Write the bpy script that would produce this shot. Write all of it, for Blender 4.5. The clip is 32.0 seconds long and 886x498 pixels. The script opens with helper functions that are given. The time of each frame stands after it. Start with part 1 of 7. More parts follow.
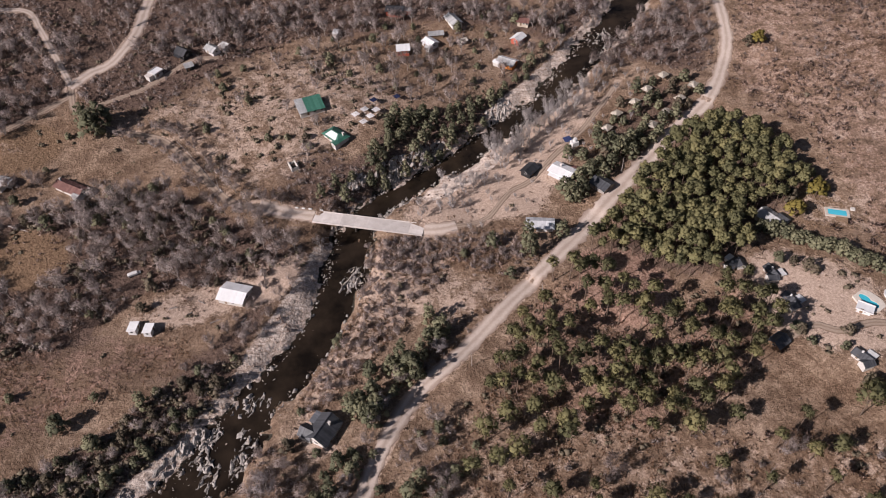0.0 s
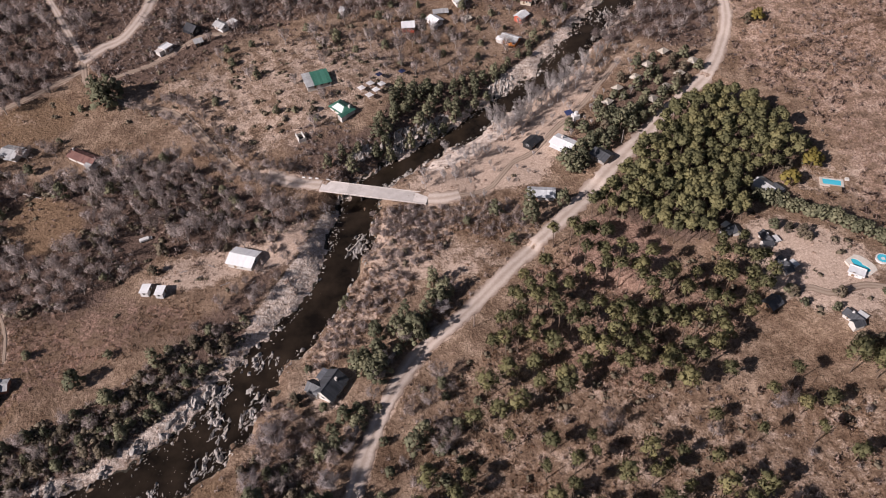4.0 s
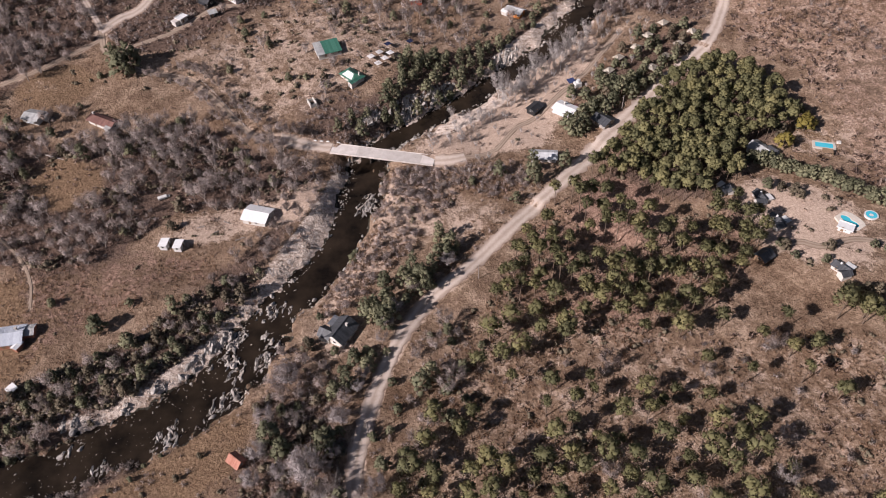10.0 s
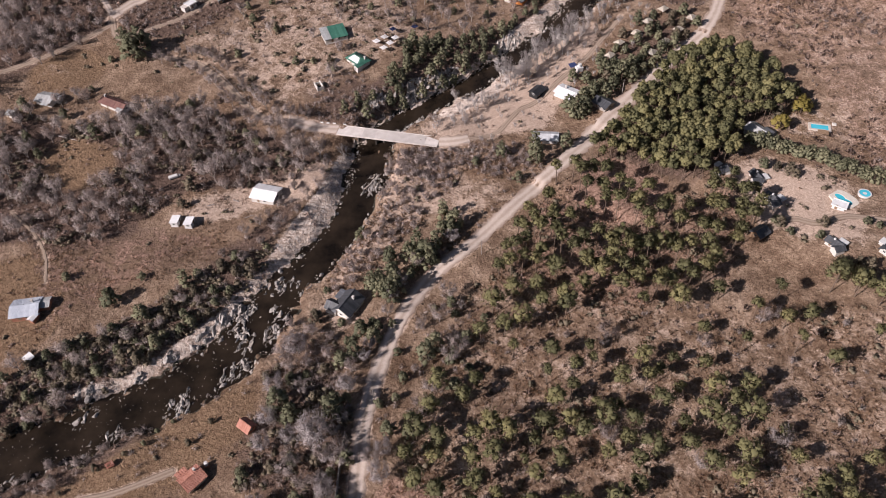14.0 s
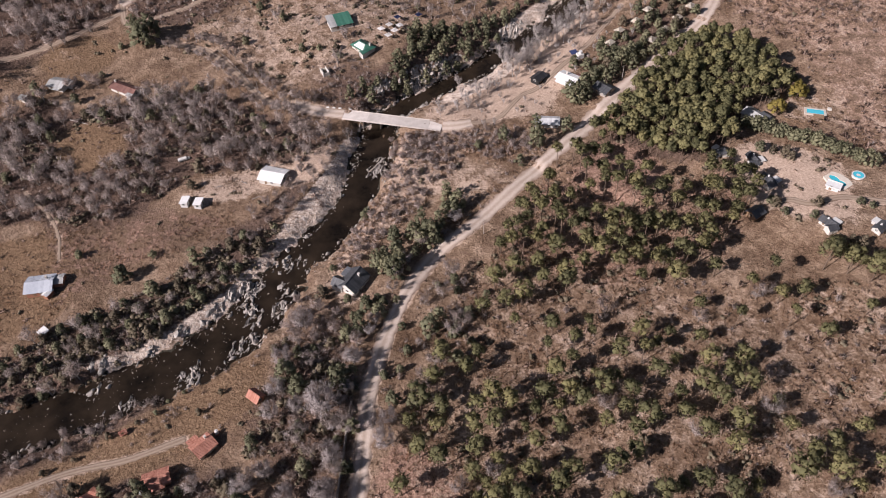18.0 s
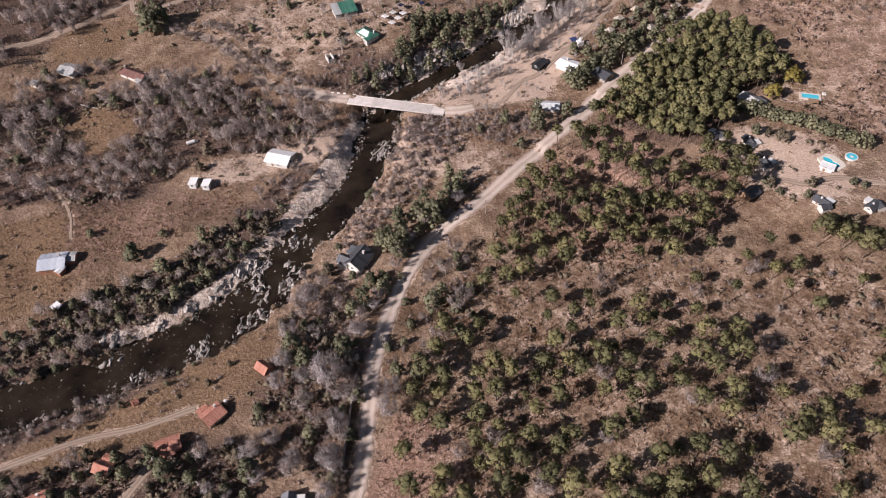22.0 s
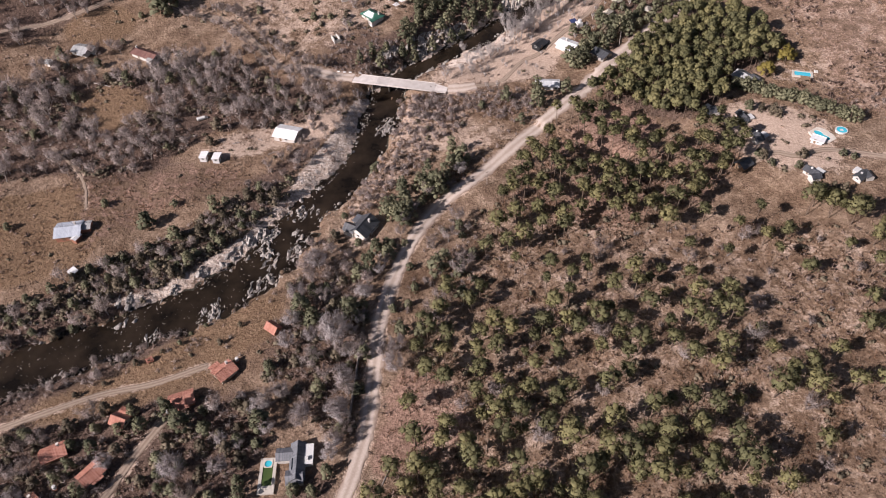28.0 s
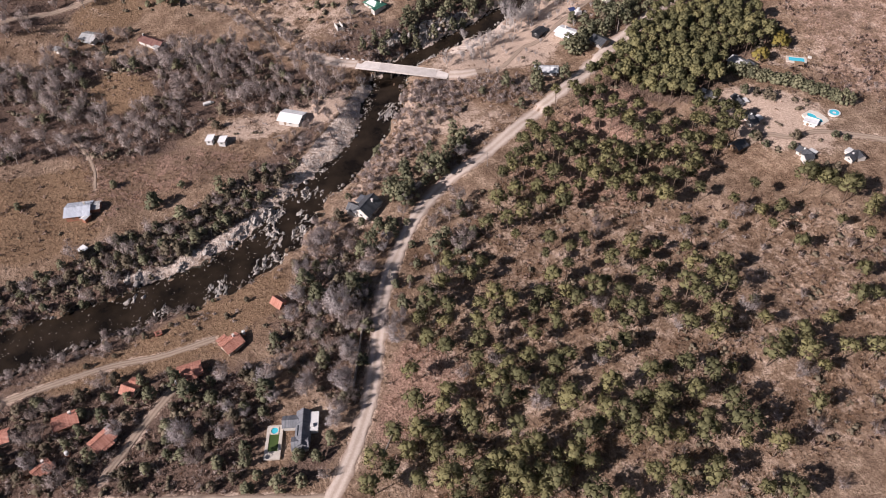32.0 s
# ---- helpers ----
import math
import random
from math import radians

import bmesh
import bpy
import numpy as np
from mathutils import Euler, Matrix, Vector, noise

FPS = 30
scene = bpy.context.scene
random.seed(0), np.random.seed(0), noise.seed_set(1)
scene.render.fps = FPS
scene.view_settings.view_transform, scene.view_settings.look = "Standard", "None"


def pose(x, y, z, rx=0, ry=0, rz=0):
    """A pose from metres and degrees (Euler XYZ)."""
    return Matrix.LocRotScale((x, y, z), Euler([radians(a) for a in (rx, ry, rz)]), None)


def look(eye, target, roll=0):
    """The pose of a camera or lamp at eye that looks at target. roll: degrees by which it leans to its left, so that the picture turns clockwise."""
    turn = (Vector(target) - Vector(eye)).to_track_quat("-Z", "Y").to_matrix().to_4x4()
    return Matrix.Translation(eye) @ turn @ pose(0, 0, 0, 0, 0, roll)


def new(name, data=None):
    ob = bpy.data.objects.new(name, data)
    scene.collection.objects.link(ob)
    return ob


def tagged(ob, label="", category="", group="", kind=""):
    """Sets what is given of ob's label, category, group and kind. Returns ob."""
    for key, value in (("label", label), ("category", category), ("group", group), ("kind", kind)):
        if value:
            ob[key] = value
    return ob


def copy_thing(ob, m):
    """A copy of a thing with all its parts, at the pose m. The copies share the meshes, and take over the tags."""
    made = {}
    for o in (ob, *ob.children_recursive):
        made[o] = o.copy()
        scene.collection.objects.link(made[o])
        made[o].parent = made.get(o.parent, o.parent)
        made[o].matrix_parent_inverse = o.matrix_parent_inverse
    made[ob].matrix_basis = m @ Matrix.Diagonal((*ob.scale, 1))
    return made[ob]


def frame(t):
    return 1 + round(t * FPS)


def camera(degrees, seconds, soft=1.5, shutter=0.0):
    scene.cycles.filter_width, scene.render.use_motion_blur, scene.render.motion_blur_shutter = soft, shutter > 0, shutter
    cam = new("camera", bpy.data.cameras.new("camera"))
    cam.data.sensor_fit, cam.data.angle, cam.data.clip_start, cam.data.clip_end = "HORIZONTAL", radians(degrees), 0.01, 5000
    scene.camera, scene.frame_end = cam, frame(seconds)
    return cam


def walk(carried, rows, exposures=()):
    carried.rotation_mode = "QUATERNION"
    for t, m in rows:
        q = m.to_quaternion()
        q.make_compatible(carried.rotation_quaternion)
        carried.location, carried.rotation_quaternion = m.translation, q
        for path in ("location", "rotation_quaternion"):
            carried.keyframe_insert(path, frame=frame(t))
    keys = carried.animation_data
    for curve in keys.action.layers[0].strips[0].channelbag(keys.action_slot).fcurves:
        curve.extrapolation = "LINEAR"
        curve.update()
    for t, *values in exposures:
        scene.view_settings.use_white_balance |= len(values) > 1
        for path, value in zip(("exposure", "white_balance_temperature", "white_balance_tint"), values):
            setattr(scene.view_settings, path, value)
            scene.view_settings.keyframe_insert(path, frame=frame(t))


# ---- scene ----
cam = camera(62.0, 32.0, soft=1.0)
EYE = 222.5
# seconds, x, y, climb, yaw, pitch, roll
ROWS = [
    (0.0, 0.00, 0.00, 0.00, 0.000, -46.000, -3.000),
    (1.0, -0.18, -3.76, -0.65, 0.096, -46.085, -3.001),
    (2.0, -0.35, -7.31, -1.27, 0.190, -46.166, -3.002),
    (3.0, -0.53, -10.54, -1.88, 0.280, -46.243, -3.003),
    (4.0, -0.72, -13.65, -2.42, 0.368, -46.316, -3.004),
    (5.0, -0.94, -16.89, -2.91, 0.452, -46.384, -3.006),
    (6.0, -1.16, -20.23, -3.31, 0.533, -46.448, -3.007),
    (7.0, -1.41, -23.59, -3.64, 0.612, -46.507, -3.008),
    (8.0, -1.66, -26.89, -3.89, 0.687, -46.563, -3.009),
    (9.0, -1.93, -30.07, -4.09, 0.759, -46.613, -3.010),
    (10.0, -2.20, -33.12, -4.22, 0.828, -46.660, -3.011),
    (11.0, -2.46, -36.06, -4.33, 0.895, -46.702, -3.012),
    (12.0, -2.71, -38.91, -4.39, 0.958, -46.740, -3.014),
    (13.0, -2.95, -41.66, -4.42, 1.018, -46.774, -3.015),
    (14.0, -3.17, -44.36, -4.44, 1.075, -46.804, -3.016),
    (15.0, -3.40, -47.01, -4.44, 1.129, -46.829, -3.017),
    (16.0, -3.60, -49.64, -4.44, 1.180, -46.849, -3.018),
    (17.0, -3.80, -52.26, -4.45, 1.228, -46.866, -3.019),
    (18.0, -4.00, -54.91, -4.47, 1.273, -46.878, -3.021),
    (19.0, -4.17, -57.58, -4.54, 1.315, -46.886, -3.022),
    (20.0, -4.35, -60.29, -4.62, 1.353, -46.890, -3.023),
    (21.0, -4.53, -63.04, -4.76, 1.389, -46.889, -3.024),
    (22.0, -4.70, -65.82, -4.94, 1.422, -46.884, -3.026),
    (23.0, -4.86, -68.61, -5.16, 1.452, -46.875, -3.027),
    (24.0, -5.01, -71.36, -5.41, 1.479, -46.861, -3.028),
    (25.0, -5.17, -74.09, -5.69, 1.502, -46.843, -3.029),
    (26.0, -5.32, -76.79, -6.00, 1.523, -46.821, -3.031),
    (27.0, -5.47, -79.51, -6.34, 1.541, -46.794, -3.032),
    (28.0, -5.62, -82.26, -6.69, 1.555, -46.763, -3.033),
    (29.0, -5.78, -85.08, -7.05, 1.567, -46.728, -3.034),
    (30.0, -5.91, -87.94, -7.43, 1.575, -46.689, -3.036),
    (31.0, -6.06, -90.84, -7.81, 1.581, -46.645, -3.037),
    (32.0, -6.20, -93.75, -8.20, 1.583, -46.597, -3.038),
]
walk(cam, [(t, pose(x, y, EYE + z, 90 + pitch, 0, yaw) @ pose(0, 0, 0, 0, 0, roll)) for t, x, y, z, yaw, pitch, roll in ROWS],
     exposures=((0.0, 0.28, 6370, 21), (8.0, 0.41, 6370, 21), (16.0, 0.47, 6370, 21), (32.0, 0.59, 6370, 21)))

# ---- light ----
SUN_UP, SUN_AWAY = 32.0, 29.5   # elevation, and the way in which shadows fall (from +x towards +y)
world = bpy.data.worlds.new("sky")
scene.world = world
world.use_nodes = True
wn = world.node_tree
sky = wn.nodes.new("ShaderNodeTexSky")
sky.sky_type, sky.sun_disc = "NISHITA", False
sky.sun_elevation, sky.sun_rotation = radians(SUN_UP), radians(270 - SUN_AWAY)
sky.air_density, sky.dust_density = 1.0, 1.2
wn.links.new(sky.outputs[0], wn.nodes["Background"].inputs[0])
wn.nodes["Background"].inputs[1].default_value = 0.036
sun = new("sun", bpy.data.lights.new("sun", "SUN"))
sun.data.energy, sun.data.angle, sun.data.color = 5.0, radians(0.53), (1.0, 0.94, 0.88)
away = Vector((math.cos(radians(SUN_AWAY)), math.sin(radians(SUN_AWAY)), -math.tan(radians(SUN_UP))))
sun.matrix_world = look((-150, -100, 300), Vector((-150, -100, 300)) + away)

# ---- materials ----
def ramp(nt, fac, stops):
    n = nt.nodes.new("ShaderNodeValToRGB")
    e = n.color_ramp.elements
    while len(e) < len(stops):
        e.new(0.5)
    for k, (p, c) in zip(e, stops):
        k.position, k.color = p, (*c, 1)
    nt.links.new(fac, n.inputs[0])
    return n.outputs[0]


def noise_at(nt, scale, detail=4.0, rough=0.6, where=None, out=0):
    n = nt.nodes.new("ShaderNodeTexNoise")
    n.inputs["Scale"].default_value, n.inputs["Detail"].default_value, n.inputs["Roughness"].default_value = scale, detail, rough
    if where is None:
        where = nt.nodes.new("ShaderNodeTexCoord").outputs["Object"]
    nt.links.new(where, n.inputs["Vector"])
    return n.outputs[out]


def mixed(nt, fac, a, b, kind="MIX"):
    n = nt.nodes.new("ShaderNodeMix")
    n.data_type, n.blend_type = "RGBA", kind
    for sock, v in ((n.inputs[0], fac), (n.inputs[6], a), (n.inputs[7], b)):
        if isinstance(v, (int, float)):
            sock.default_value = v
        elif isinstance(v, tuple):
            sock.default_value = (*v, 1)
        else:
            nt.links.new(v, sock)
    return n.outputs[2]


def calc(nt, op, a, b=0.0, clamp=False):
    n = nt.nodes.new("ShaderNodeMath")
    n.operation, n.use_clamp = op, clamp
    for sock, v in ((n.inputs[0], a), (n.inputs[1], b)):
        if isinstance(v, (int, float)):
            sock.default_value = v
        else:
            nt.links.new(v, sock)
    return n.outputs[0]


def blank(name, rough=0.8, metal=0.0, spec=0.3):
    m = bpy.data.materials.new(name)
    m.use_nodes = True
    b = m.node_tree.nodes["Principled BSDF"]
    b.inputs["Roughness"].default_value, b.inputs["Metallic"].default_value = rough, metal
    b.inputs["Specular IOR Level"].default_value = spec
    return m, m.node_tree, b


def relief(nt, b, height, dist, strength=1.0):
    n = nt.nodes.new("ShaderNodeBump")
    n.inputs["Strength"].default_value, n.inputs["Distance"].default_value = strength, dist
    nt.links.new(height, n.inputs["Height"])
    nt.links.new(n.outputs[0], b.inputs["Normal"])


def surface(name, c1, c2, scale=1.0, rough=0.8, metal=0.0, bump=0.02, fine=None, vary=0.15, spec=0.3):
    """A weathered surface: two tones by a coarse noise, a fine grain, and a shift from object to object."""
    m, nt, b = blank(name, rough, metal, spec)
    coarse = noise_at(nt, scale, 5)
    grain = noise_at(nt, fine or scale * 9, 3, 0.7)
    col = ramp(nt, coarse, ((0.32, c1), (0.68, c2)))
    col = mixed(nt, 0.35, col, ramp(nt, grain, ((0.3, (0.45, 0.45, 0.45)), (0.7, (1, 1, 1)))), "MULTIPLY")
    if vary:
        info = nt.nodes.new("ShaderNodeObjectInfo")
        h = nt.nodes.new("ShaderNodeHueSaturation")
        nt.links.new(calc(nt, "ADD", calc(nt, "MULTIPLY", info.outputs["Random"], 2 * vary), 1 - vary), h.inputs["Value"])
        nt.links.new(col, h.inputs["Color"])
        col = h.outputs[0]
    nt.links.new(col, b.inputs["Base Color"])
    if bump:
        relief(nt, b, grain, bump)
    return m


def foliage(name, tones, scale=0.5, islands=False, rough=0.75, through_leaf=0.12, lot=0.55):
    """Leaves or twigs: tone by plant (or by clump), broken up by noise."""
    m, nt, b = blank(name, rough, 0, 0.2)
    if islands:
        rnd = nt.nodes.new("ShaderNodeNewGeometry").outputs["Random Per Island"]
    else:
        rnd = nt.nodes.new("ShaderNodeObjectInfo").outputs["Random"]
    n = noise_at(nt, scale, 4, 0.7)
    f = calc(nt, "ADD", calc(nt, "MULTIPLY", rnd, lot), calc(nt, "MULTIPLY", calc(nt, "SUBTRACT", n, 0.28 - (0.55 - lot) * 0.5), 1.0 + (0.55 - lot)), True)
    col = ramp(nt, f, tuple((i / (len(tones) - 1) * 0.9 + 0.05, c) for i, c in enumerate(tones)))
    nt.links.new(col, b.inputs["Base Color"])
    if through_leaf:
        t = nt.nodes.new("ShaderNodeBsdfTranslucent")
        nt.links.new(col, t.inputs[0])
        s = nt.nodes.new("ShaderNodeMixShader")
        s.inputs[0].default_value = through_leaf
        nt.links.new(b.outputs[0], s.inputs[1])
        nt.links.new(t.outputs[0], s.inputs[2])
        nt.links.new(s.outputs[0], nt.nodes["Material Output"].inputs[0])
    return m


def ribbed(name, c1, c2, pitch, rough=0.45, metal=0.0, depth=0.03, sheet=1.1):
    """Roof sheets or tiles: ribs that run down the slope, sheets that differ a little, rust and dirt."""
    m, nt, b = blank(name, rough, metal, 0.4)
    co = nt.nodes.new("ShaderNodeTexCoord").outputs["Object"]
    sep = nt.nodes.new("ShaderNodeSeparateXYZ")
    nt.links.new(co, sep.inputs[0])
    wave = calc(nt, "SINE", calc(nt, "MULTIPLY", sep.outputs[0], 2 * math.pi / pitch))
    white = nt.nodes.new("ShaderNodeTexWhiteNoise")
    white.noise_dimensions = "1D"
    nt.links.new(calc(nt, "FLOOR", calc(nt, "MULTIPLY", sep.outputs[0], 1 / sheet)), white.inputs["W"])
    stain = noise_at(nt, 0.7, 6, 0.7)
    f = calc(nt, "ADD", calc(nt, "MULTIPLY", stain, 0.75), calc(nt, "MULTIPLY", white.outputs[0], 0.25))
    col = ramp(nt, f, ((0.3, c1), (0.65, c2)))
    nt.links.new(col, b.inputs["Base Color"])
    relief(nt, b, wave, depth, 0.8)
    return m


M = {}
M["concrete"] = surface("concrete", (0.54, 0.485, 0.440), (0.68, 0.625, 0.580), 0.35, 0.9, bump=0.02)
M["plaster"] = surface("plaster", (0.508, 0.476, 0.426), (0.640, 0.615, 0.574), 0.8, 0.85, bump=0.01)
M["cream"] = surface("cream_paint", (0.492, 0.410, 0.312), (0.574, 0.508, 0.410), 0.8, 0.85, bump=0.01)
M["white"] = surface("white_paint", (0.574, 0.566, 0.541), (0.681, 0.672, 0.656), 0.8, 0.6, bump=0.006, vary=0.05)
M["brick"] = surface("brick_wall", (0.30, 0.13, 0.08), (0.42, 0.20, 0.13), 1.5, 0.9, bump=0.02, fine=14)
M["red_wall"] = surface("red_painted_boards", (0.36, 0.07, 0.04), (0.46, 0.12, 0.07), 1.2, 0.7)
M["orange_wall"] = surface("orange_painted_wall", (0.62, 0.20, 0.04), (0.70, 0.27, 0.08), 1.0, 0.8)
M["stone_wall"] = surface("stone_wall", (0.20, 0.18, 0.16), (0.40, 0.36, 0.32), 1.6, 0.9, bump=0.06, fine=5)
M["wood"] = surface("weathered_wood", (0.16, 0.10, 0.06), (0.28, 0.19, 0.12), 1.4, 0.8)
M["dark"] = surface("dark_void", (0.015, 0.015, 0.016), (0.03, 0.03, 0.03), 1, 0.7, bump=0)
M["steel"] = surface("grey_steel", (0.34, 0.34, 0.34), (0.5, 0.5, 0.5), 2, 0.45, 0.6, bump=0)
M["slate"] = ribbed("dark_slate_roof", (0.030, 0.032, 0.036), (0.075, 0.078, 0.085), 0.35, 0.5, 0, 0.02, 0.4)
M["grey_slate"] = ribbed("grey_slate_roof", (0.085, 0.09, 0.10), (0.16, 0.165, 0.18), 0.35, 0.55, 0, 0.02, 0.4)
M["tile"] = ribbed("red_clay_tile_roof", (0.325, 0.125, 0.084), (0.465, 0.220, 0.160), 0.28, 0.8, 0, 0.05, 0.28)
M["rust"] = ribbed("dull_red_sheet_roof", (0.115, 0.052, 0.043), (0.205, 0.104, 0.084), 0.25, 0.7, 0, 0.03)
M["zinc"] = ribbed("zinc_sheet_roof", (0.426, 0.435, 0.443), (0.607, 0.615, 0.623), 0.22, 0.5, 0.0, 0.03)
M["old_zinc"] = ribbed("weathered_zinc_roof", (0.279, 0.279, 0.271), (0.459, 0.459, 0.451), 0.22, 0.55, 0.0, 0.03)
M["blue_zinc"] = ribbed("blue_grey_sheet_roof", (0.377, 0.410, 0.467), (0.525, 0.558, 0.607), 0.22, 0.45, 0.0, 0.03)
M["green_roof"] = ribbed("green_sheet_roof", (0.028, 0.115, 0.080), (0.060, 0.180, 0.128), 0.3, 0.5, 0, 0.03)
M["white_roof"] = ribbed("white_sheet_roof", (0.640, 0.640, 0.631), (0.738, 0.738, 0.730), 0.3, 0.55, 0, 0.02)
M["black_roof"] = ribbed("black_sheet_roof", (0.016, 0.017, 0.019), (0.04, 0.04, 0.045), 0.3, 0.6, 0, 0.02)
M["canvas"] = surface("cream_canvas", (0.656, 0.590, 0.492), (0.754, 0.697, 0.607), 0.9, 0.85, bump=0.01)
M["umbrella"] = surface("white_canvas", (0.84, 0.83, 0.82), (0.90, 0.89, 0.88), 0.9, 0.8, bump=0.005)
M["navy"] = surface("navy_canvas", (0.02, 0.03, 0.09), (0.04, 0.06, 0.15), 0.9, 0.8, bump=0.005)
M["bark"] = surface("pine_bark", (0.10, 0.07, 0.05), (0.22, 0.16, 0.12), 2.0, 0.9, bump=0.03)
M["grey_bark"] = surface("grey_bark", (0.22, 0.185, 0.165), (0.36, 0.315, 0.285), 2.0, 0.9, bump=0.03)
M["pale_bark"] = surface("pale_poplar_bark", (0.42, 0.375, 0.345), (0.58, 0.53, 0.495), 2.0, 0.9, bump=0.02)
M["rock"] = surface("river_rock", (0.225, 0.198, 0.176), (0.468, 0.432, 0.396), 0.5, 0.85, bump=0.12, fine=2.5)
M["pale_rock"] = surface("pale_river_rock", (0.324, 0.279, 0.239), (0.522, 0.459, 0.396), 0.5, 0.85, bump=0.1, fine=2.5)
# pier stone coloured dark to stand for the shade below the deck
M["shaded_stone"] = surface("stained_pier_stone", (0.045, 0.038, 0.032), (0.105, 0.090, 0.076), 0.8, 0.85, bump=0.03)
M["deck"] = surface("pale_pool_paving", (0.541, 0.484, 0.410), (0.656, 0.599, 0.525), 0.7, 0.8, bump=0.004)

PINE = ((0.101, 0.101, 0.054), (0.165, 0.160, 0.079), (0.237, 0.219, 0.104), (0.320, 0.279, 0.131))
DEEP = ((0.100, 0.103, 0.064), (0.165, 0.166, 0.102), (0.235, 0.228, 0.140), (0.305, 0.284, 0.174))
SCRUB = ((0.085, 0.072, 0.050), (0.140, 0.116, 0.080), (0.200, 0.165, 0.114), (0.270, 0.222, 0.156))
TWIG = ((0.255, 0.198, 0.174), (0.380, 0.308, 0.280), (0.500, 0.422, 0.392), (0.610, 0.532, 0.502))
BRUSH = ((0.150, 0.098, 0.078), (0.225, 0.156, 0.126), (0.310, 0.224, 0.184), (0.400, 0.300, 0.252))
STRAW = ((0.270, 0.175, 0.120), (0.385, 0.265, 0.186), (0.490, 0.355, 0.256), (0.580, 0.440, 0.326))
M["pine"] = foliage("pine_needles", PINE, through_leaf=0.35)
M["deep"], M["deep_mass"] = foliage("dark_evergreen_leaves", DEEP, through_leaf=0.3), foliage("dull_shrub_leaves", SCRUB, 0.12, islands=True, lot=0.2, through_leaf=0.25)
M["twig"], M["twig_mass"] = foliage("bare_twigs", TWIG, through_leaf=0.3), foliage("bare_twigs_of_the_wood", TWIG, 0.1, islands=True, through_leaf=0.3, lot=0.2)
M["pale_twig"] = foliage("pale_poplar_twigs", ((0.52, 0.475, 0.455), (0.61, 0.56, 0.54), (0.68, 0.63, 0.61), (0.73, 0.68, 0.66)), through_leaf=0.45)
M["lilac_twig"] = foliage("pale_lilac_grey_twigs", ((0.400, 0.345, 0.335), (0.480, 0.422, 0.412), (0.560, 0.500, 0.490), (0.640, 0.578, 0.566)), through_leaf=0.35)
M["rose_twig"] = foliage("pale_rosy_twigs", ((0.380, 0.288, 0.256), (0.490, 0.388, 0.352), (0.590, 0.490, 0.452), (0.670, 0.580, 0.542)), 0.1, islands=True, through_leaf=0.35, lot=0.2)
M["scrub"] = foliage("olive_brown_leaves", SCRUB, through_leaf=0.3)
M["bright"] = foliage("yellow_green_leaves", ((0.140, 0.115, 0.030), (0.210, 0.170, 0.045), (0.290, 0.230, 0.066), (0.360, 0.285, 0.095)), through_leaf=0.35)
M["brush"], M["straw"] = foliage("dry_brush", BRUSH, 0.12, islands=True, lot=0.3), foliage("dry_grass_tufts", STRAW, 0.15, islands=True, lot=0.3)


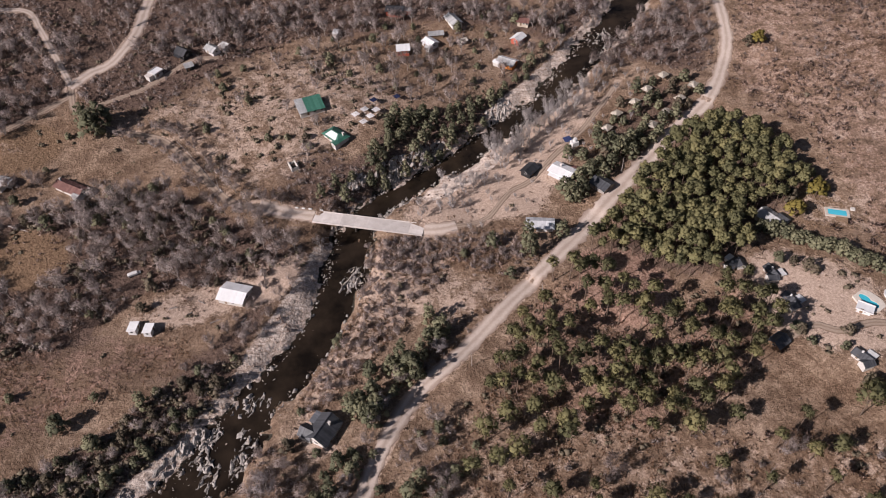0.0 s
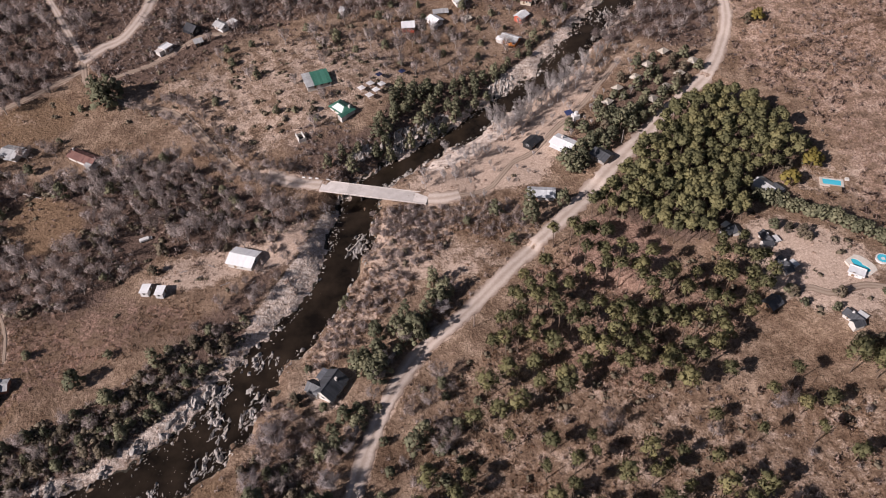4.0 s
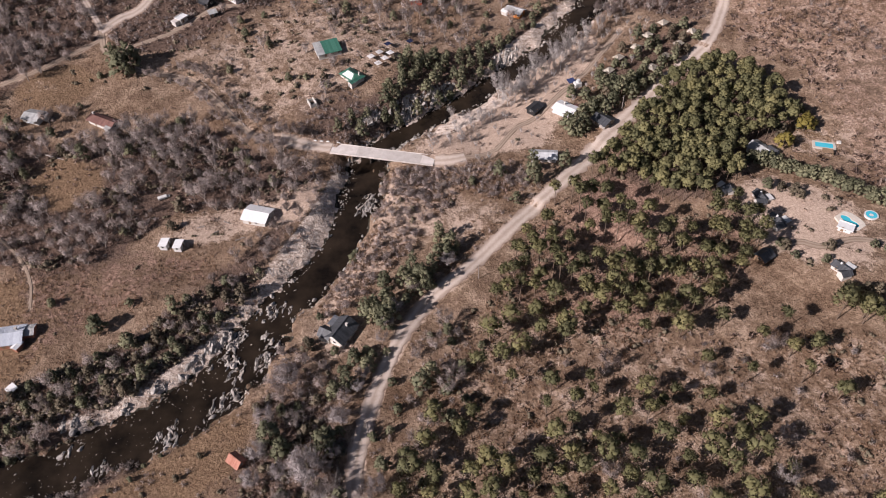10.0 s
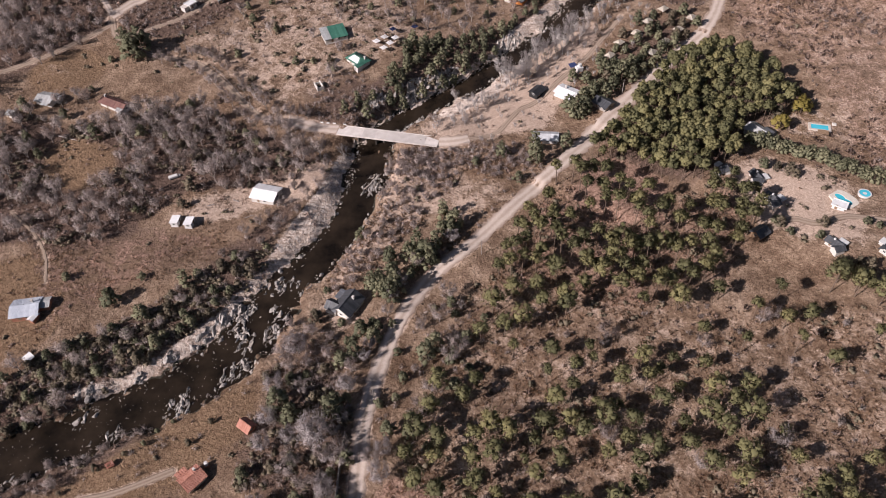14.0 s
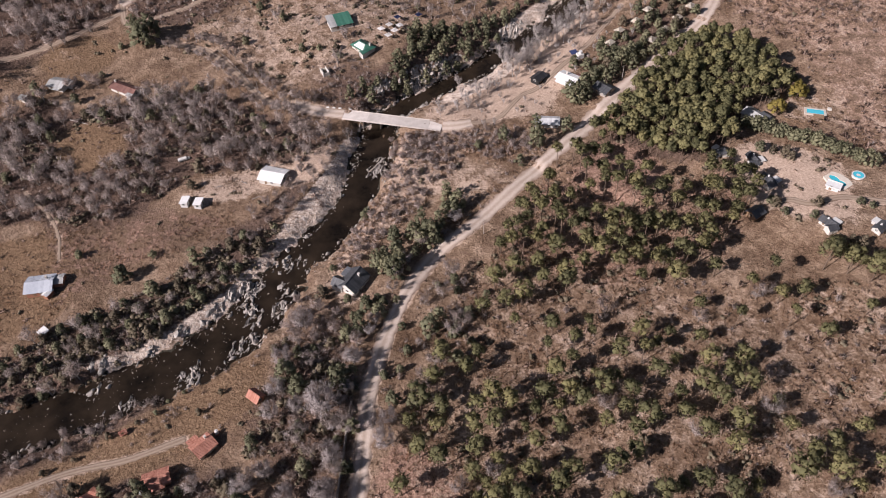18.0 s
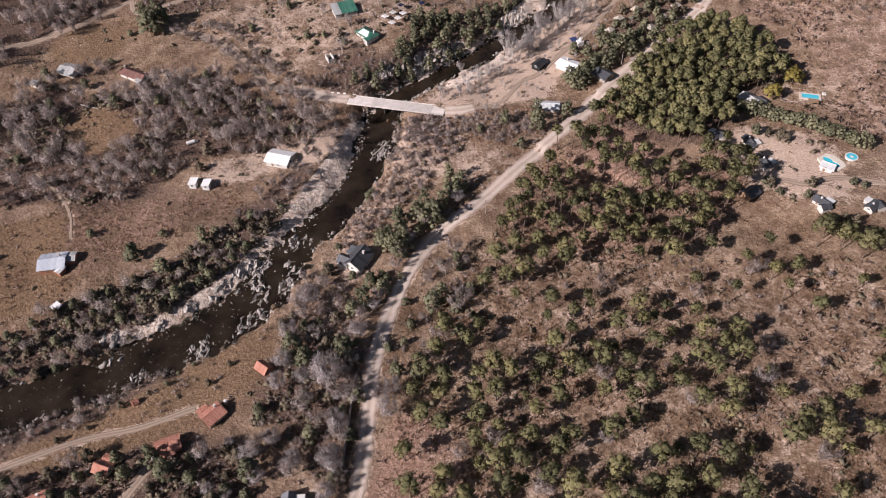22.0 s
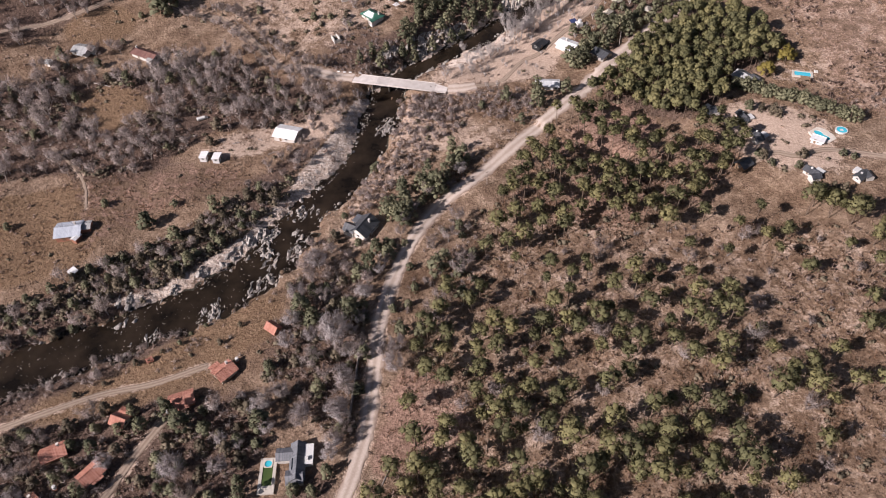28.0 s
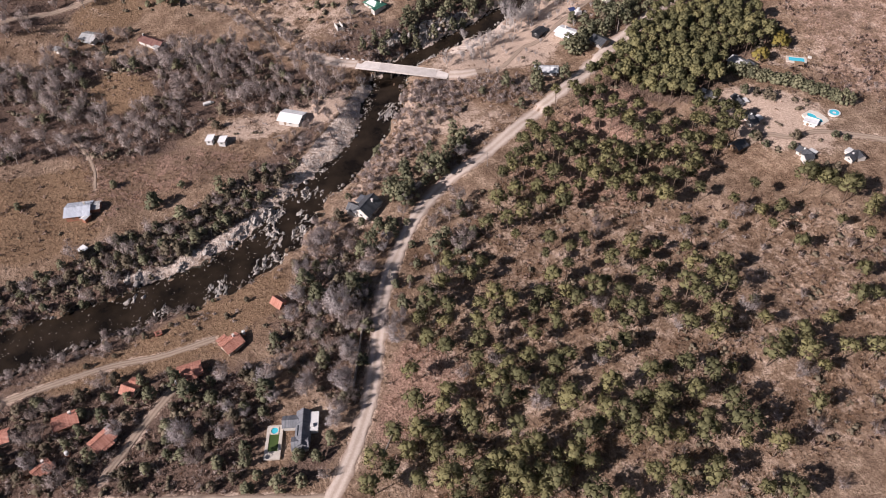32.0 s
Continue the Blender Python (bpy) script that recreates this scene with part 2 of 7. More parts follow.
def make_ground():
    m, nt, b = blank("winter_ground", 0.95, 0, 0.1)

    def mask(name):
        n = nt.nodes.new("ShaderNodeAttribute")
        n.attribute_name = name
        return n.outputs["Fac"]

    broad, mid, fine = noise_at(nt, 0.022, 5, 0.65), noise_at(nt, 0.16, 6, 0.7), noise_at(nt, 1.1, 5, 0.75)
    grit = noise_at(nt, 2.4, 3, 0.7)

    def edged(name, lo=0.35, hi=0.65):
        f = calc(nt, "ADD", mask(name), calc(nt, "MULTIPLY", calc(nt, "SUBTRACT", mid, 0.5), 1.3))
        f = calc(nt, "ADD", f, calc(nt, "MULTIPLY", calc(nt, "SUBTRACT", fine, 0.5), 0.5))
        n = nt.nodes.new("ShaderNodeMapRange")
        n.interpolation_type = "SMOOTHSTEP"
        n.inputs["From Min"].default_value, n.inputs["From Max"].default_value = lo, hi
        nt.links.new(f, n.inputs["Value"])
        return n.outputs[0]

    grass = ramp(nt, calc(nt, "ADD", calc(nt, "MULTIPLY", mid, 0.6), calc(nt, "MULTIPLY", fine, 0.4)),
                 ((0.34, (0.120, 0.079, 0.056)), (0.48, (0.292, 0.205, 0.146)), (0.62, (0.525, 0.400, 0.301))))
    grass = mixed(nt, 0.85, grass, ramp(nt, broad, ((0.38, (0.66, 0.60, 0.54)), (0.50, (0.90, 0.87, 0.83)), (0.62, (1.0, 1.0, 1.0)))), "MULTIPLY")
    gold = ramp(nt, fine, ((0.30, (0.145, 0.089, 0.053)), (0.66, (0.348, 0.236, 0.150))))
    brush = ramp(nt, fine, ((0.34, (0.082, 0.055, 0.043)), (0.64, (0.228, 0.158, 0.124))))
    red = ramp(nt, fine, ((0.34, (0.186, 0.104, 0.076)), (0.64, (0.520, 0.352, 0.268))))
    dirt = ramp(nt, fine, ((0.30, (0.310, 0.222, 0.170)), (0.66, (0.602, 0.469, 0.374))))
    lie = nt.nodes.new("ShaderNodeMapping")
    lie.inputs["Rotation"].default_value = (0, 0, radians(-46))
    lie.inputs["Scale"].default_value = (0.16, 1, 1)
    nt.links.new(nt.nodes.new("ShaderNodeTexCoord").outputs["Object"], lie.inputs["Vector"])
    streaks = noise_at(nt, 0.7, 5, 0.72, lie.outputs[0])   # gravel combed downstream by flood; dark streaks also painted as bare-tree shadows
    gravel = ramp(nt, calc(nt, "ADD", calc(nt, "MULTIPLY", fine, 0.45), calc(nt, "MULTIPLY", streaks, 0.55)), ((0.34, (0.190, 0.136, 0.104)), (0.46, (0.520, 0.420, 0.350)), (0.58, (0.780, 0.680, 0.595))))
    bed = ramp(nt, fine, ((0.30, (0.030, 0.027, 0.020)), (0.70, (0.085, 0.078, 0.060))))
    col = grass
    for name, c in (("gold", gold), ("brush", brush), ("red", red), ("dirt", dirt), ("gravel", gravel), ("bed", bed)):
        col = mixed(nt, edged(name), col, c)
    col = mixed(nt, 0.58, col, ramp(nt, grit, ((0.32, (0.30, 0.27, 0.25)), (0.58, (1, 1, 1)))), "MULTIPLY")
    tussock = calc(nt, "ADD", calc(nt, "MULTIPLY", fine, 0.6), calc(nt, "MULTIPLY", grit, 0.4))
    co = nt.nodes.new("ShaderNodeTexCoord").outputs["Object"]
    warp = nt.nodes.new("ShaderNodeVectorMath")
    warp.operation = "MULTIPLY_ADD"
    nt.links.new(noise_at(nt, 0.6, 4, 0.7, None, 1), warp.inputs[0])
    warp.inputs[1].default_value = (3.2, 3.2, 0)
    nt.links.new(co, warp.inputs[2])
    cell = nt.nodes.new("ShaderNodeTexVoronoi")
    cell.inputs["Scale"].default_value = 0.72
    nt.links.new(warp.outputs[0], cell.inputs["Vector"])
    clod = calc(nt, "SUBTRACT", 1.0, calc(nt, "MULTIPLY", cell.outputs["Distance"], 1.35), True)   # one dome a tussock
    tussock = calc(nt, "ADD", calc(nt, "MULTIPLY", tussock, 0.9), calc(nt, "MULTIPLY", clod, 0.40))
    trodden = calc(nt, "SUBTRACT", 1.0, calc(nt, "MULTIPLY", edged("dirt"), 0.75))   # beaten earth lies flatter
    gap_tone = mixed(nt, calc(nt, "MULTIPLY", trodden, 0.45), (1.0, 1.0, 1.0), ramp(nt, clod, ((0.12, (0.56, 0.52, 0.50)), (0.5, (1.0, 1.0, 1.0)))))   # darker between the tussocks, less so on beaten earth
    nt.links.new(mixed(nt, 1.0, col, gap_tone, "MULTIPLY"), b.inputs["Base Color"])
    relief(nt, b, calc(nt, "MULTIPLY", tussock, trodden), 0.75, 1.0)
    return m


def make_road(name, edge, crown, rut):
    m, nt, b = blank(name, 0.95, 0, 0.1)
    n = nt.nodes.new("ShaderNodeAttribute")
    n.attribute_name = "across"
    a = calc(nt, "ABSOLUTE", n.outputs["Fac"])
    fine, mid = noise_at(nt, 1.6, 5, 0.75), noise_at(nt, 0.18, 5, 0.7)
    a = calc(nt, "ADD", a, calc(nt, "MULTIPLY", calc(nt, "SUBTRACT", mid, 0.5), 0.7))
    col = ramp(nt, a, ((0.05, crown), (0.34, rut), (0.56, rut), (0.98, edge)))
    col = mixed(nt, 0.5, col, ramp(nt, fine, ((0.28, (0.55, 0.52, 0.50)), (0.66, (1, 1, 1)))), "MULTIPLY")
    nt.links.new(col, b.inputs["Base Color"])
    relief(nt, b, fine, 0.12, 0.7)
    return m


def make_water(name, deep, shallow, bump, rough):
    m, nt, b = blank(name, rough, 0, 0.15)
    n = noise_at(nt, 0.09, 4)
    nt.links.new(ramp(nt, n, ((0.35, deep), (0.70, shallow))), b.inputs["Base Color"])
    relief(nt, b, noise_at(nt, 1.4, 4, 0.7), bump, 0.6)
    return m


M["ground"] = make_ground()
M["road"] = make_road("pale_gravel_road", (0.275, 0.200, 0.156), (0.400, 0.322, 0.268), (0.520, 0.436, 0.372))
M["track"] = make_road("dirt_track", (0.185, 0.130, 0.096), (0.262, 0.196, 0.148), (0.350, 0.276, 0.216))
M["water"] = make_water("river_water", (0.0074, 0.0055, 0.0040), (0.032, 0.0225, 0.0150), 0.09, 0.22)
M["pool_blue"] = make_water("turquoise_pool_water", (0.045, 0.40, 0.53), (0.085, 0.50, 0.62), 0.01, 0.06)
M["pool_teal"] = make_water("teal_pool_water", (0.03, 0.36, 0.46), (0.06, 0.48, 0.58), 0.01, 0.06)
M["pool_green"] = make_water("green_pool_water", (0.045, 0.075, 0.025), (0.075, 0.105, 0.035), 0.01, 0.08)
glass, gt, gb = blank("window_glass", 0.08, 0, 0.6)
gb.inputs["Base Color"].default_value = (0.02, 0.025, 0.03, 1)
M["glass"] = glass

# ---- lie of the land ----
# river line: x, y, water level, half width
RIVER = np.array([(147.5, 431, 33.8, 7), (120, 385, 28.8, 6.5), (103.5, 360.9, 25.6, 6), (93.4, 345, 23.5, 5.6), (73, 321.5, 20.6, 4), (58, 301, 16.6, 3.2), (47, 290, 14.6, 3.2),
    (35, 281, 13.2, 3.4), (21.4, 271.5, 11.8, 4.4), (9.9, 260.2, 10.1, 3.8), (-6.4, 250, 8.6, 3.6), (-17.6, 242.2, 7.6, 3.8), (-29, 233.5, 6.9, 5), (-36, 221.5, 5.9, 6.4), (-38, 211, 5, 6.6),
    (-40, 197, 4, 6.4), (-45.4, 177, 3, 6.2), (-52.2, 161.8, 2.4, 5.8), (-58.4, 152.8, 2.1, 5.6), (-68.4, 142.5, 1.6, 6.2)] + [(-75.5, 126, 0.9, 7.2), (-81.5, 114, 0.6, 8.2), (-90, 106, 0.3, 8.2),
    (-104.2, 95.2, -0.1, 7.4), (-117.4, 88.4, -0.5, 7.6), (-131.6, 81.9, -0.8, 7.8), (-148.8, 75.2, -1.0, 8.4), (-169, 67.2, -1.3, 9.0), (-200, 59, -1.8, 10), (-290, 30, -4, 12), (-525, -40, -10, 12)], float)
def river(x, y):
    """Distance to the river line, water level and half width there."""
    best = np.full(np.shape(x), 1e9); lev = np.zeros(np.shape(x)); hw = np.zeros(np.shape(x))
    for a, b in zip(RIVER[:-1], RIVER[1:]):
        dx, dy = b[0] - a[0], b[1] - a[1]
        s = np.clip(((x - a[0]) * dx + (y - a[1]) * dy) / (dx * dx + dy * dy), 0, 1)
        d = np.hypot(x - a[0] - s * dx, y - a[1] - s * dy)
        near = d < best
        best = np.where(near, d, best); lev = np.where(near, a[2] + s * (b[2] - a[2]), lev); hw = np.where(near, 0.84 * (a[3] + s * (b[3] - a[3])), hw)
    return best, lev, hw
def bump(x, y, cx, cy, r, h):
    return h * np.exp(-((x - cx) ** 2 + (y - cy) ** 2) / (r * r))
def base(x, y):
    u, v = np.clip(x, -410, 410) / 125, np.clip(y, -150, 525) / 125
    z = 6.4 + 8.75 * u - 5.1 * v + 3.25 * u * u - 3.75 * u * v + 4.25 * v * v
    far = np.maximum(0, np.hypot(x, y - 190) - 410)
    return (z + bump(x, y, -48, 282, 42, 5.6) + bump(x, y, -188, 256, 50, -3.8) + bump(x, y, 145, 151, 32, 3.8) + bump(x, y, 115, 295, 38, -3.8)
            + bump(x, y, 50, 250, 40, -2.5) + bump(x, y, -31, 75, 28, 1.9) + bump(x, y, 188, 312, 75, 6) + bump(x, y, -66, 199, 6, 1.6) + bump(x, y, -58, 205, 4.5, 1.8) + bump(x, y, -60, 192, 4, 1.2) + 0.06 * far)
def height(x, y):
    d, lev, hw = river(x, y)
    lumps = 0.6 * np.sin(x * .9 + 1.7 * np.sin(y * .6)) * np.sin(y * .8 + 1.3 * np.sin(x * .5 + 1)) + 0.4 * np.sin(x * 1.6 + 2 * np.sin(y * 1.1)) * np.sin(y * 1.5 + 1.8 * np.sin(x * .9 + 2))
    ragged = np.sin(x * .31 + 1.5 * np.sin(y * .23)) + np.sin(y * .37 + 1.9 * np.sin(x * .19 + 1))
    s = np.clip((d - hw + 0.9 * ragged + 0.8 * lumps) / 11.0, 0, 1)
    s = s * s * (3 - 2 * s)
    wob = 0.4 * np.sin(x * .15 + 1.3 * np.sin(y * .09)) + 0.4 * np.sin(y * .18 + 1.7 * np.sin(x * .056))
    top = np.maximum(base(x, y) + wob, lev + 1.5)
    rapid = np.clip(bump(x, y, -78, 121, 26, 1.5) + bump(x, y, -38, 204, 20, 1.2) + bump(x, y, -31, 241, 18, 1.3) + bump(x, y, 60, 310, 42, 1.0) + bump(x, y, -150, 82, 46, 0.75), 0, 1.5)
    bed = lev - 0.55 + 0.2 * wob + rapid * 1.25 * np.maximum(lumps, -0.2) - 0.35 * rapid
    return bed + (top - bed) * s + 0.5 * lumps * s * (1 - s) * 4 * (d < hw + 17)


def ground_z(x, y):
    return float(height(np.array([float(x)]), np.array([float(y)]))[0])


def inside(poly, x, y):
    hit = np.zeros(np.shape(x), bool)
    for (ax, ay), (bx, by) in zip(poly, poly[1:] + poly[:1]):
        if ay != by:
            hit ^= ((ay > y) != (by > y)) & (x < (bx - ax) * (y - ay) / (by - ay) + ax)
    return hit


def to_line(line, x, y):
    best = np.full(np.shape(x), 1e9)
    for (ax, ay), (bx, by) in zip(line[:-1], line[1:]):
        dx, dy = bx - ax, by - ay
        s = np.clip(((x - ax) * dx + (y - ay) * dy) / (dx * dx + dy * dy), 0, 1)
        best = np.minimum(best, np.hypot(x - ax - s * dx, y - ay - s * dy))
    return best


def raw(name, verts, faces, material, parent=None, label="", smooth=False):
    """One mesh object; material may be a list with a slot for each face in a third array."""
    me = bpy.data.meshes.new(name)
    me.from_pydata([tuple(v) for v in verts], [], [tuple(f) for f in faces])
    me.materials.append(material)
    if smooth:
        me.shade_smooth()
    ob = new(name, me)
    if parent is not None:
        ob.parent = parent
    if label:
        tagged(ob, label)
    return ob


def part(name, bm, material, parent, label=""):
    me = bpy.data.meshes.new(name)
    bm.to_mesh(me)
    bm.free()
    me.materials.append(material)
    ob = new(name, me)
    ob.parent = parent
    if label:
        tagged(ob, label)
    return ob


def massed(name, verts, faces, mats, slots, label, category, ways=None):
    """A large joined mesh from arrays of triangles."""
    me = bpy.data.meshes.new(name)
    v, f = np.asarray(verts, np.float32), np.asarray(faces, np.int32)
    me.vertices.add(len(v))
    me.vertices.foreach_set("co", v.ravel())
    me.loops.add(f.size)
    me.loops.foreach_set("vertex_index", f.ravel())
    me.polygons.add(len(f))
    me.polygons.foreach_set("loop_start", np.arange(0, f.size, 3, dtype=np.int32))
    for m in mats:
        me.materials.append(m)
    if slots is not None:
        me.polygons.foreach_set("material_index", np.asarray(slots, np.int32))
    me.update(calc_edges=True)
    if ways is not None:
        face_ways(me, ways)
    return tagged(new(name, me), label, category, kind="stuff")


def box(bm, sx, sy, sz, x=0.0, y=0.0, z=0.0, turn=0.0, bevel=0.0):
    """A box that stands on z."""
    g = bmesh.ops.create_cube(bm, size=1, matrix=pose(x, y, z + sz / 2, 0, 0, turn) @ Matrix.Diagonal((sx, sy, sz, 1)))
    if bevel:
        bmesh.ops.bevel(bm, geom=list({e for v in g["verts"] for e in v.link_edges}), offset=bevel, segments=1, affect="EDGES")
    return bm


def thing(name, x, y, z, turn, label, category, group="", kind=""):
    ob = new(name)
    ob.matrix_world = pose(x, y, z, 0, 0, turn)
    ob.empty_display_size = 0.5
    return tagged(ob, label, category, group, kind)


# ---- roads and tracks ----
ROADS = {
    "main_road": (2.8, "road", [(168, 440), (156, 400), (151.6, 370.6), (149.2, 353.7), (145.7, 325.2), (139.2, 305.7), (125.9, 281.5), (108.0, 264.8), (85.5, 241.0), (67.8, 222.4), (48.3, 201.2), (30.7, 183.5), (16.5, 168.7), (1.1, 152.5), (-11.2, 141.7), (-22.7, 121.8), (-29.6, 102.5), (-33, 87.3), (-34.8, 74.1), (-35.2, 61.9), (-35.7, 50.3), (-36.4, 41.8), (-37.6, 33.3), (-39.8, 22.9), (-42.6, 13.2), (-46.1, 5), (-66, -40), (-90, -90)]),
    "bridge_landing": (3.4, "road", [(-7.4, 216.4), (-4.5, 216.0), (-1.5, 216.0), (2, 216.4), (6, 217.2)]),
    "bridge_approach": (3.4, "road", [(-53.3, 226.6), (-58, 227.8), (-64, 229.2), (-71, 231.6), (-77, 233.6)]),
    "bridge_road_west": (1.7, "track", [(-69.1, 230.6), (-76, 233), (-85.1, 233.7), (-96.1, 242.9), (-109.7, 260.0), (-125.6, 276.1), (-139.8, 281.5), (-150.5, 283.7), (-165.2, 292.7), (-172.1, 298.9), (-176.6, 313.3)]),
    "hill_road_west": (1.7, "road", [(-176.6, 313.3), (-187.1, 330.0), (-199.9, 350.5), (-208.7, 362.6), (-223.1, 363.7), (-250, 361.0), (-320, 350)]),
    "hill_road_north": (3.0, "road", [(-176.6, 311.3), (-168.7, 320.6), (-159.2, 328.0), (-152.2, 349.2), (-149.7, 375.7), (-147.9, 393.2), (-130, 440)]),
    "valley_road_west": (1.4, "track", [(-174.8, 306.1), (-189.6, 294.4), (-201.2, 282.4), (-214.1, 274.5), (-260, 250)]),
    "hamlet_track": (1.2, "track", [(-166.1, 296.4), (-154.2, 302.7), (-142.4, 309.9), (-130.6, 321.1), (-119.4, 330.3), (-108, 331)]),
    "cabins_track": (1.2, "track", [(-230, 12), (-190, 32), (-170.2, 39.2), (-163.5, 42.1), (-146.3, 49.1), (-129.0, 56.4), (-111.7, 59.9), (-94.7, 66.5)]),
    "garden_track": (1.5, "track", [(-103, 48), (-106.9, 40.7), (-110.2, 34.6), (-113.4, 28.0), (-116.4, 20.0), (-119.2, 12.3)]),
    "south_track": (2.2, "track", [(-150, 5.5), (-114.2, 4.6), (-96.9, 5.2), (-78.8, 4.4), (-64.8, 4.2), (-48.5, 3.5)]),
    "riverside_track": (1.3, "track", [(3.0, 216.6), (12, 218.2), (19.7, 221.8), (25.4, 229.6), (31.2, 236.5), (39.6, 241.4), (52.6, 256.1), (66, 270), (88, 300)]),
    "pasture_track": (0.6, "track", [(-187.1, 181.8), (-177.0, 172.9), (-169.7, 164.7), (-163.9, 154.4), (-161.4, 144.8)]),
    "chalet_lane": (1.6, "track", [(116, 149), (126, 153), (134, 149), (146, 151), (160, 146), (182, 138)]),
}
ROAD_SPAN = ((0, 80, 130, 190, 215, 270, 300, 360), (2.7, 3.0, 3.1, 3.3, 4.2, 4.2, 3.2, 2.8))   # the main road's half width along y
EDGES = [(w, line) for w, _, line in ROADS.values()]


def road_gap(x, y):
    """Metres from the nearest road's edge."""
    g = np.full(np.shape(x), 1e9)
    for w, line in EDGES:
        g = np.minimum(g, to_line(line, x, y) - w)
    return g


def glide(line, step):
    """A line through the points, rounded, in even steps."""
    p = np.array([(2 * line[0][0] - line[1][0], 2 * line[0][1] - line[1][1]), *line, (2 * line[-1][0] - line[-2][0], 2 * line[-1][1] - line[-2][1])], float)
    out = []
    for a, b, c, d in zip(p[:-3], p[1:-2], p[2:-1], p[3:]):
        n = max(2, int(np.hypot(*(c - b)) / step))
        for i in range(n):
            s = i / n
            out.append(0.5 * (2 * b + (c - a) * s + (2 * a - 5 * b + 4 * c - d) * s * s + (3 * b - a - 3 * c + d) * s ** 3))
    out.append(p[-2])
    return np.array(out)


def ribbon(name, line, half, material, label, category, lift=0.12, rag=0.25):
    p = glide(line, 2.0)
    wide = np.interp(p[:, 1], ROAD_SPAN[0], ROAD_SPAN[1]) if name == "main_road" else np.full(len(p), half)
    t = np.gradient(p, axis=0)
    t /= np.hypot(t[:, 0], t[:, 1])[:, None]
    side = np.stack([-t[:, 1], t[:, 0]], 1)
    cols = np.linspace(-1, 1, 9)
    rng = np.random.RandomState(len(name) * 7 + 3)
    verts, across = [], []
    for i in range(len(p)):
        for c in cols:
            w = wide[i] * (1 + (rag * rng.uniform(-1, 1) if abs(c) == 1 else 0))
            verts.append((*(p[i] + side[i] * c * w), 0))
            across.append(c)
    v = np.array(verts)
    v[:, 2] = height(v[:, 0], v[:, 1]) + lift - 0.10 * (np.abs(across) == 1)
    n = len(cols)
    faces = [(i * n + j, i * n + j + 1, (i + 1) * n + j + 1, (i + 1) * n + j) for i in range(len(p) - 1) for j in range(n - 1)]
    ob = raw(name, v, faces, material, smooth=True)
    at = ob.data.attributes.new("across", "FLOAT", "POINT")
    at.data.foreach_set("value", across)
    return tagged(ob, label, category, kind="structure")


# ---- the ground: one sheet, finer in the valley, out to the horizon ----
def graded(lo, hi, step, far):
    inner = np.arange(lo, hi + step / 2, step)
    outer, s = [], step
    x = 0.0
    while x < far:
        s *= 1.35
        x += s
        outer.append(x)
    return np.concatenate([lo - np.array(outer)[::-1], inner, hi + np.array(outer)])


gx, gy = graded(-262, 252, 1.6, 4200), graded(-32, 432, 1.6, 4200)
GX, GY = np.meshgrid(gx, gy)
GZ = height(GX, GY)
me = bpy.data.meshes.new("ground")
nx, ny = len(gx), len(gy)
quad = (np.arange(ny - 1)[:, None] * nx + np.arange(nx - 1)[None]).ravel()
quad = np.stack([quad, quad + 1, quad + nx + 1, quad + nx], 1).astype(np.int32)
me.vertices.add(nx * ny)
me.vertices.foreach_set("co", np.stack([GX, GY, GZ], -1).astype(np.float32).ravel())
me.loops.add(quad.size)
me.loops.foreach_set("vertex_index", quad.ravel())
me.polygons.add(len(quad))
me.polygons.foreach_set("loop_start", np.arange(0, quad.size, 4, dtype=np.int32))
me.update(calc_edges=True)
me.shade_smooth()
me.materials.append(M["ground"])

# ---- zones of the plan ----
DENSE = [(106, 258), (121, 264), (135, 253), (146, 237), (150, 222), (137, 212), (131, 204), (119, 194), (112, 187), (104, 180), (92, 179), (81, 185), (68, 195), (56, 196), (65, 209), (74, 217), (87, 234)]
MIDPINE = [(52, 190), (66, 176), (82, 167), (97, 176), (114, 175), (114, 152), (104, 136), (89, 125), (67, 119), (45, 122), (30, 131), (9, 135), (21, 159), (33, 177), (44, 188)]
LOWPINE = [(-28, 51), (-8, 109), (4, 137), (30, 141), (60, 124), (91, 116), (107, 116), (126, 116), (140, 109), (160, 108), (117, 10), (97, 5), (87, -8), (-36, 0), (-35, 16), (-20, 34)]
BAREW = [(-240, 228), (-212, 223), (-204, 244), (-177, 235), (-150, 242), (-122, 249), (-96, 233), (-72, 221), (-58, 207), (-70, 196), (-94, 193), (-117, 191), (-128, 179), (-143, 167), (-162, 163), (-183, 166), (-214, 157)]
BARENW = [(-268, 335), (-178, 344), (-175, 304), (-190, 289), (-208, 272), (-222, 256), (-240, 246)]
BARETOP = [(-141, 360), (-103, 379), (-18, 383), (42, 369), (58, 352), (72, 370), (101, 380), (95, 360), (67, 333), (51, 344), (26, 354), (-6, 357), (-33, 350), (-59, 346), (-90, 343), (-124, 339)]
BARERIV = [(105, 351), (145, 363), (139, 320), (130, 300), (116, 302), (100, 314), (80, 310), (76, 318), (93, 333)]
POPLAR = [(22, 261), (42, 282), (63, 300), (77, 310), (88, 308), (71, 287), (54, 278), (39, 260), (25, 245)]
BANKE = [(-31, 214), (-5, 212), (6, 201), (-6, 180), (-21, 163), (-34, 145), (-46, 136), (-54, 138), (-42, 163), (-32, 185)]
STRIPW = [(-156, 112), (-132, 123), (-114, 136), (-96, 154), (-79, 162), (-73, 159), (-79, 144), (-92, 129), (-104, 115), (-120, 105), (-138, 98), (-150, 94)]
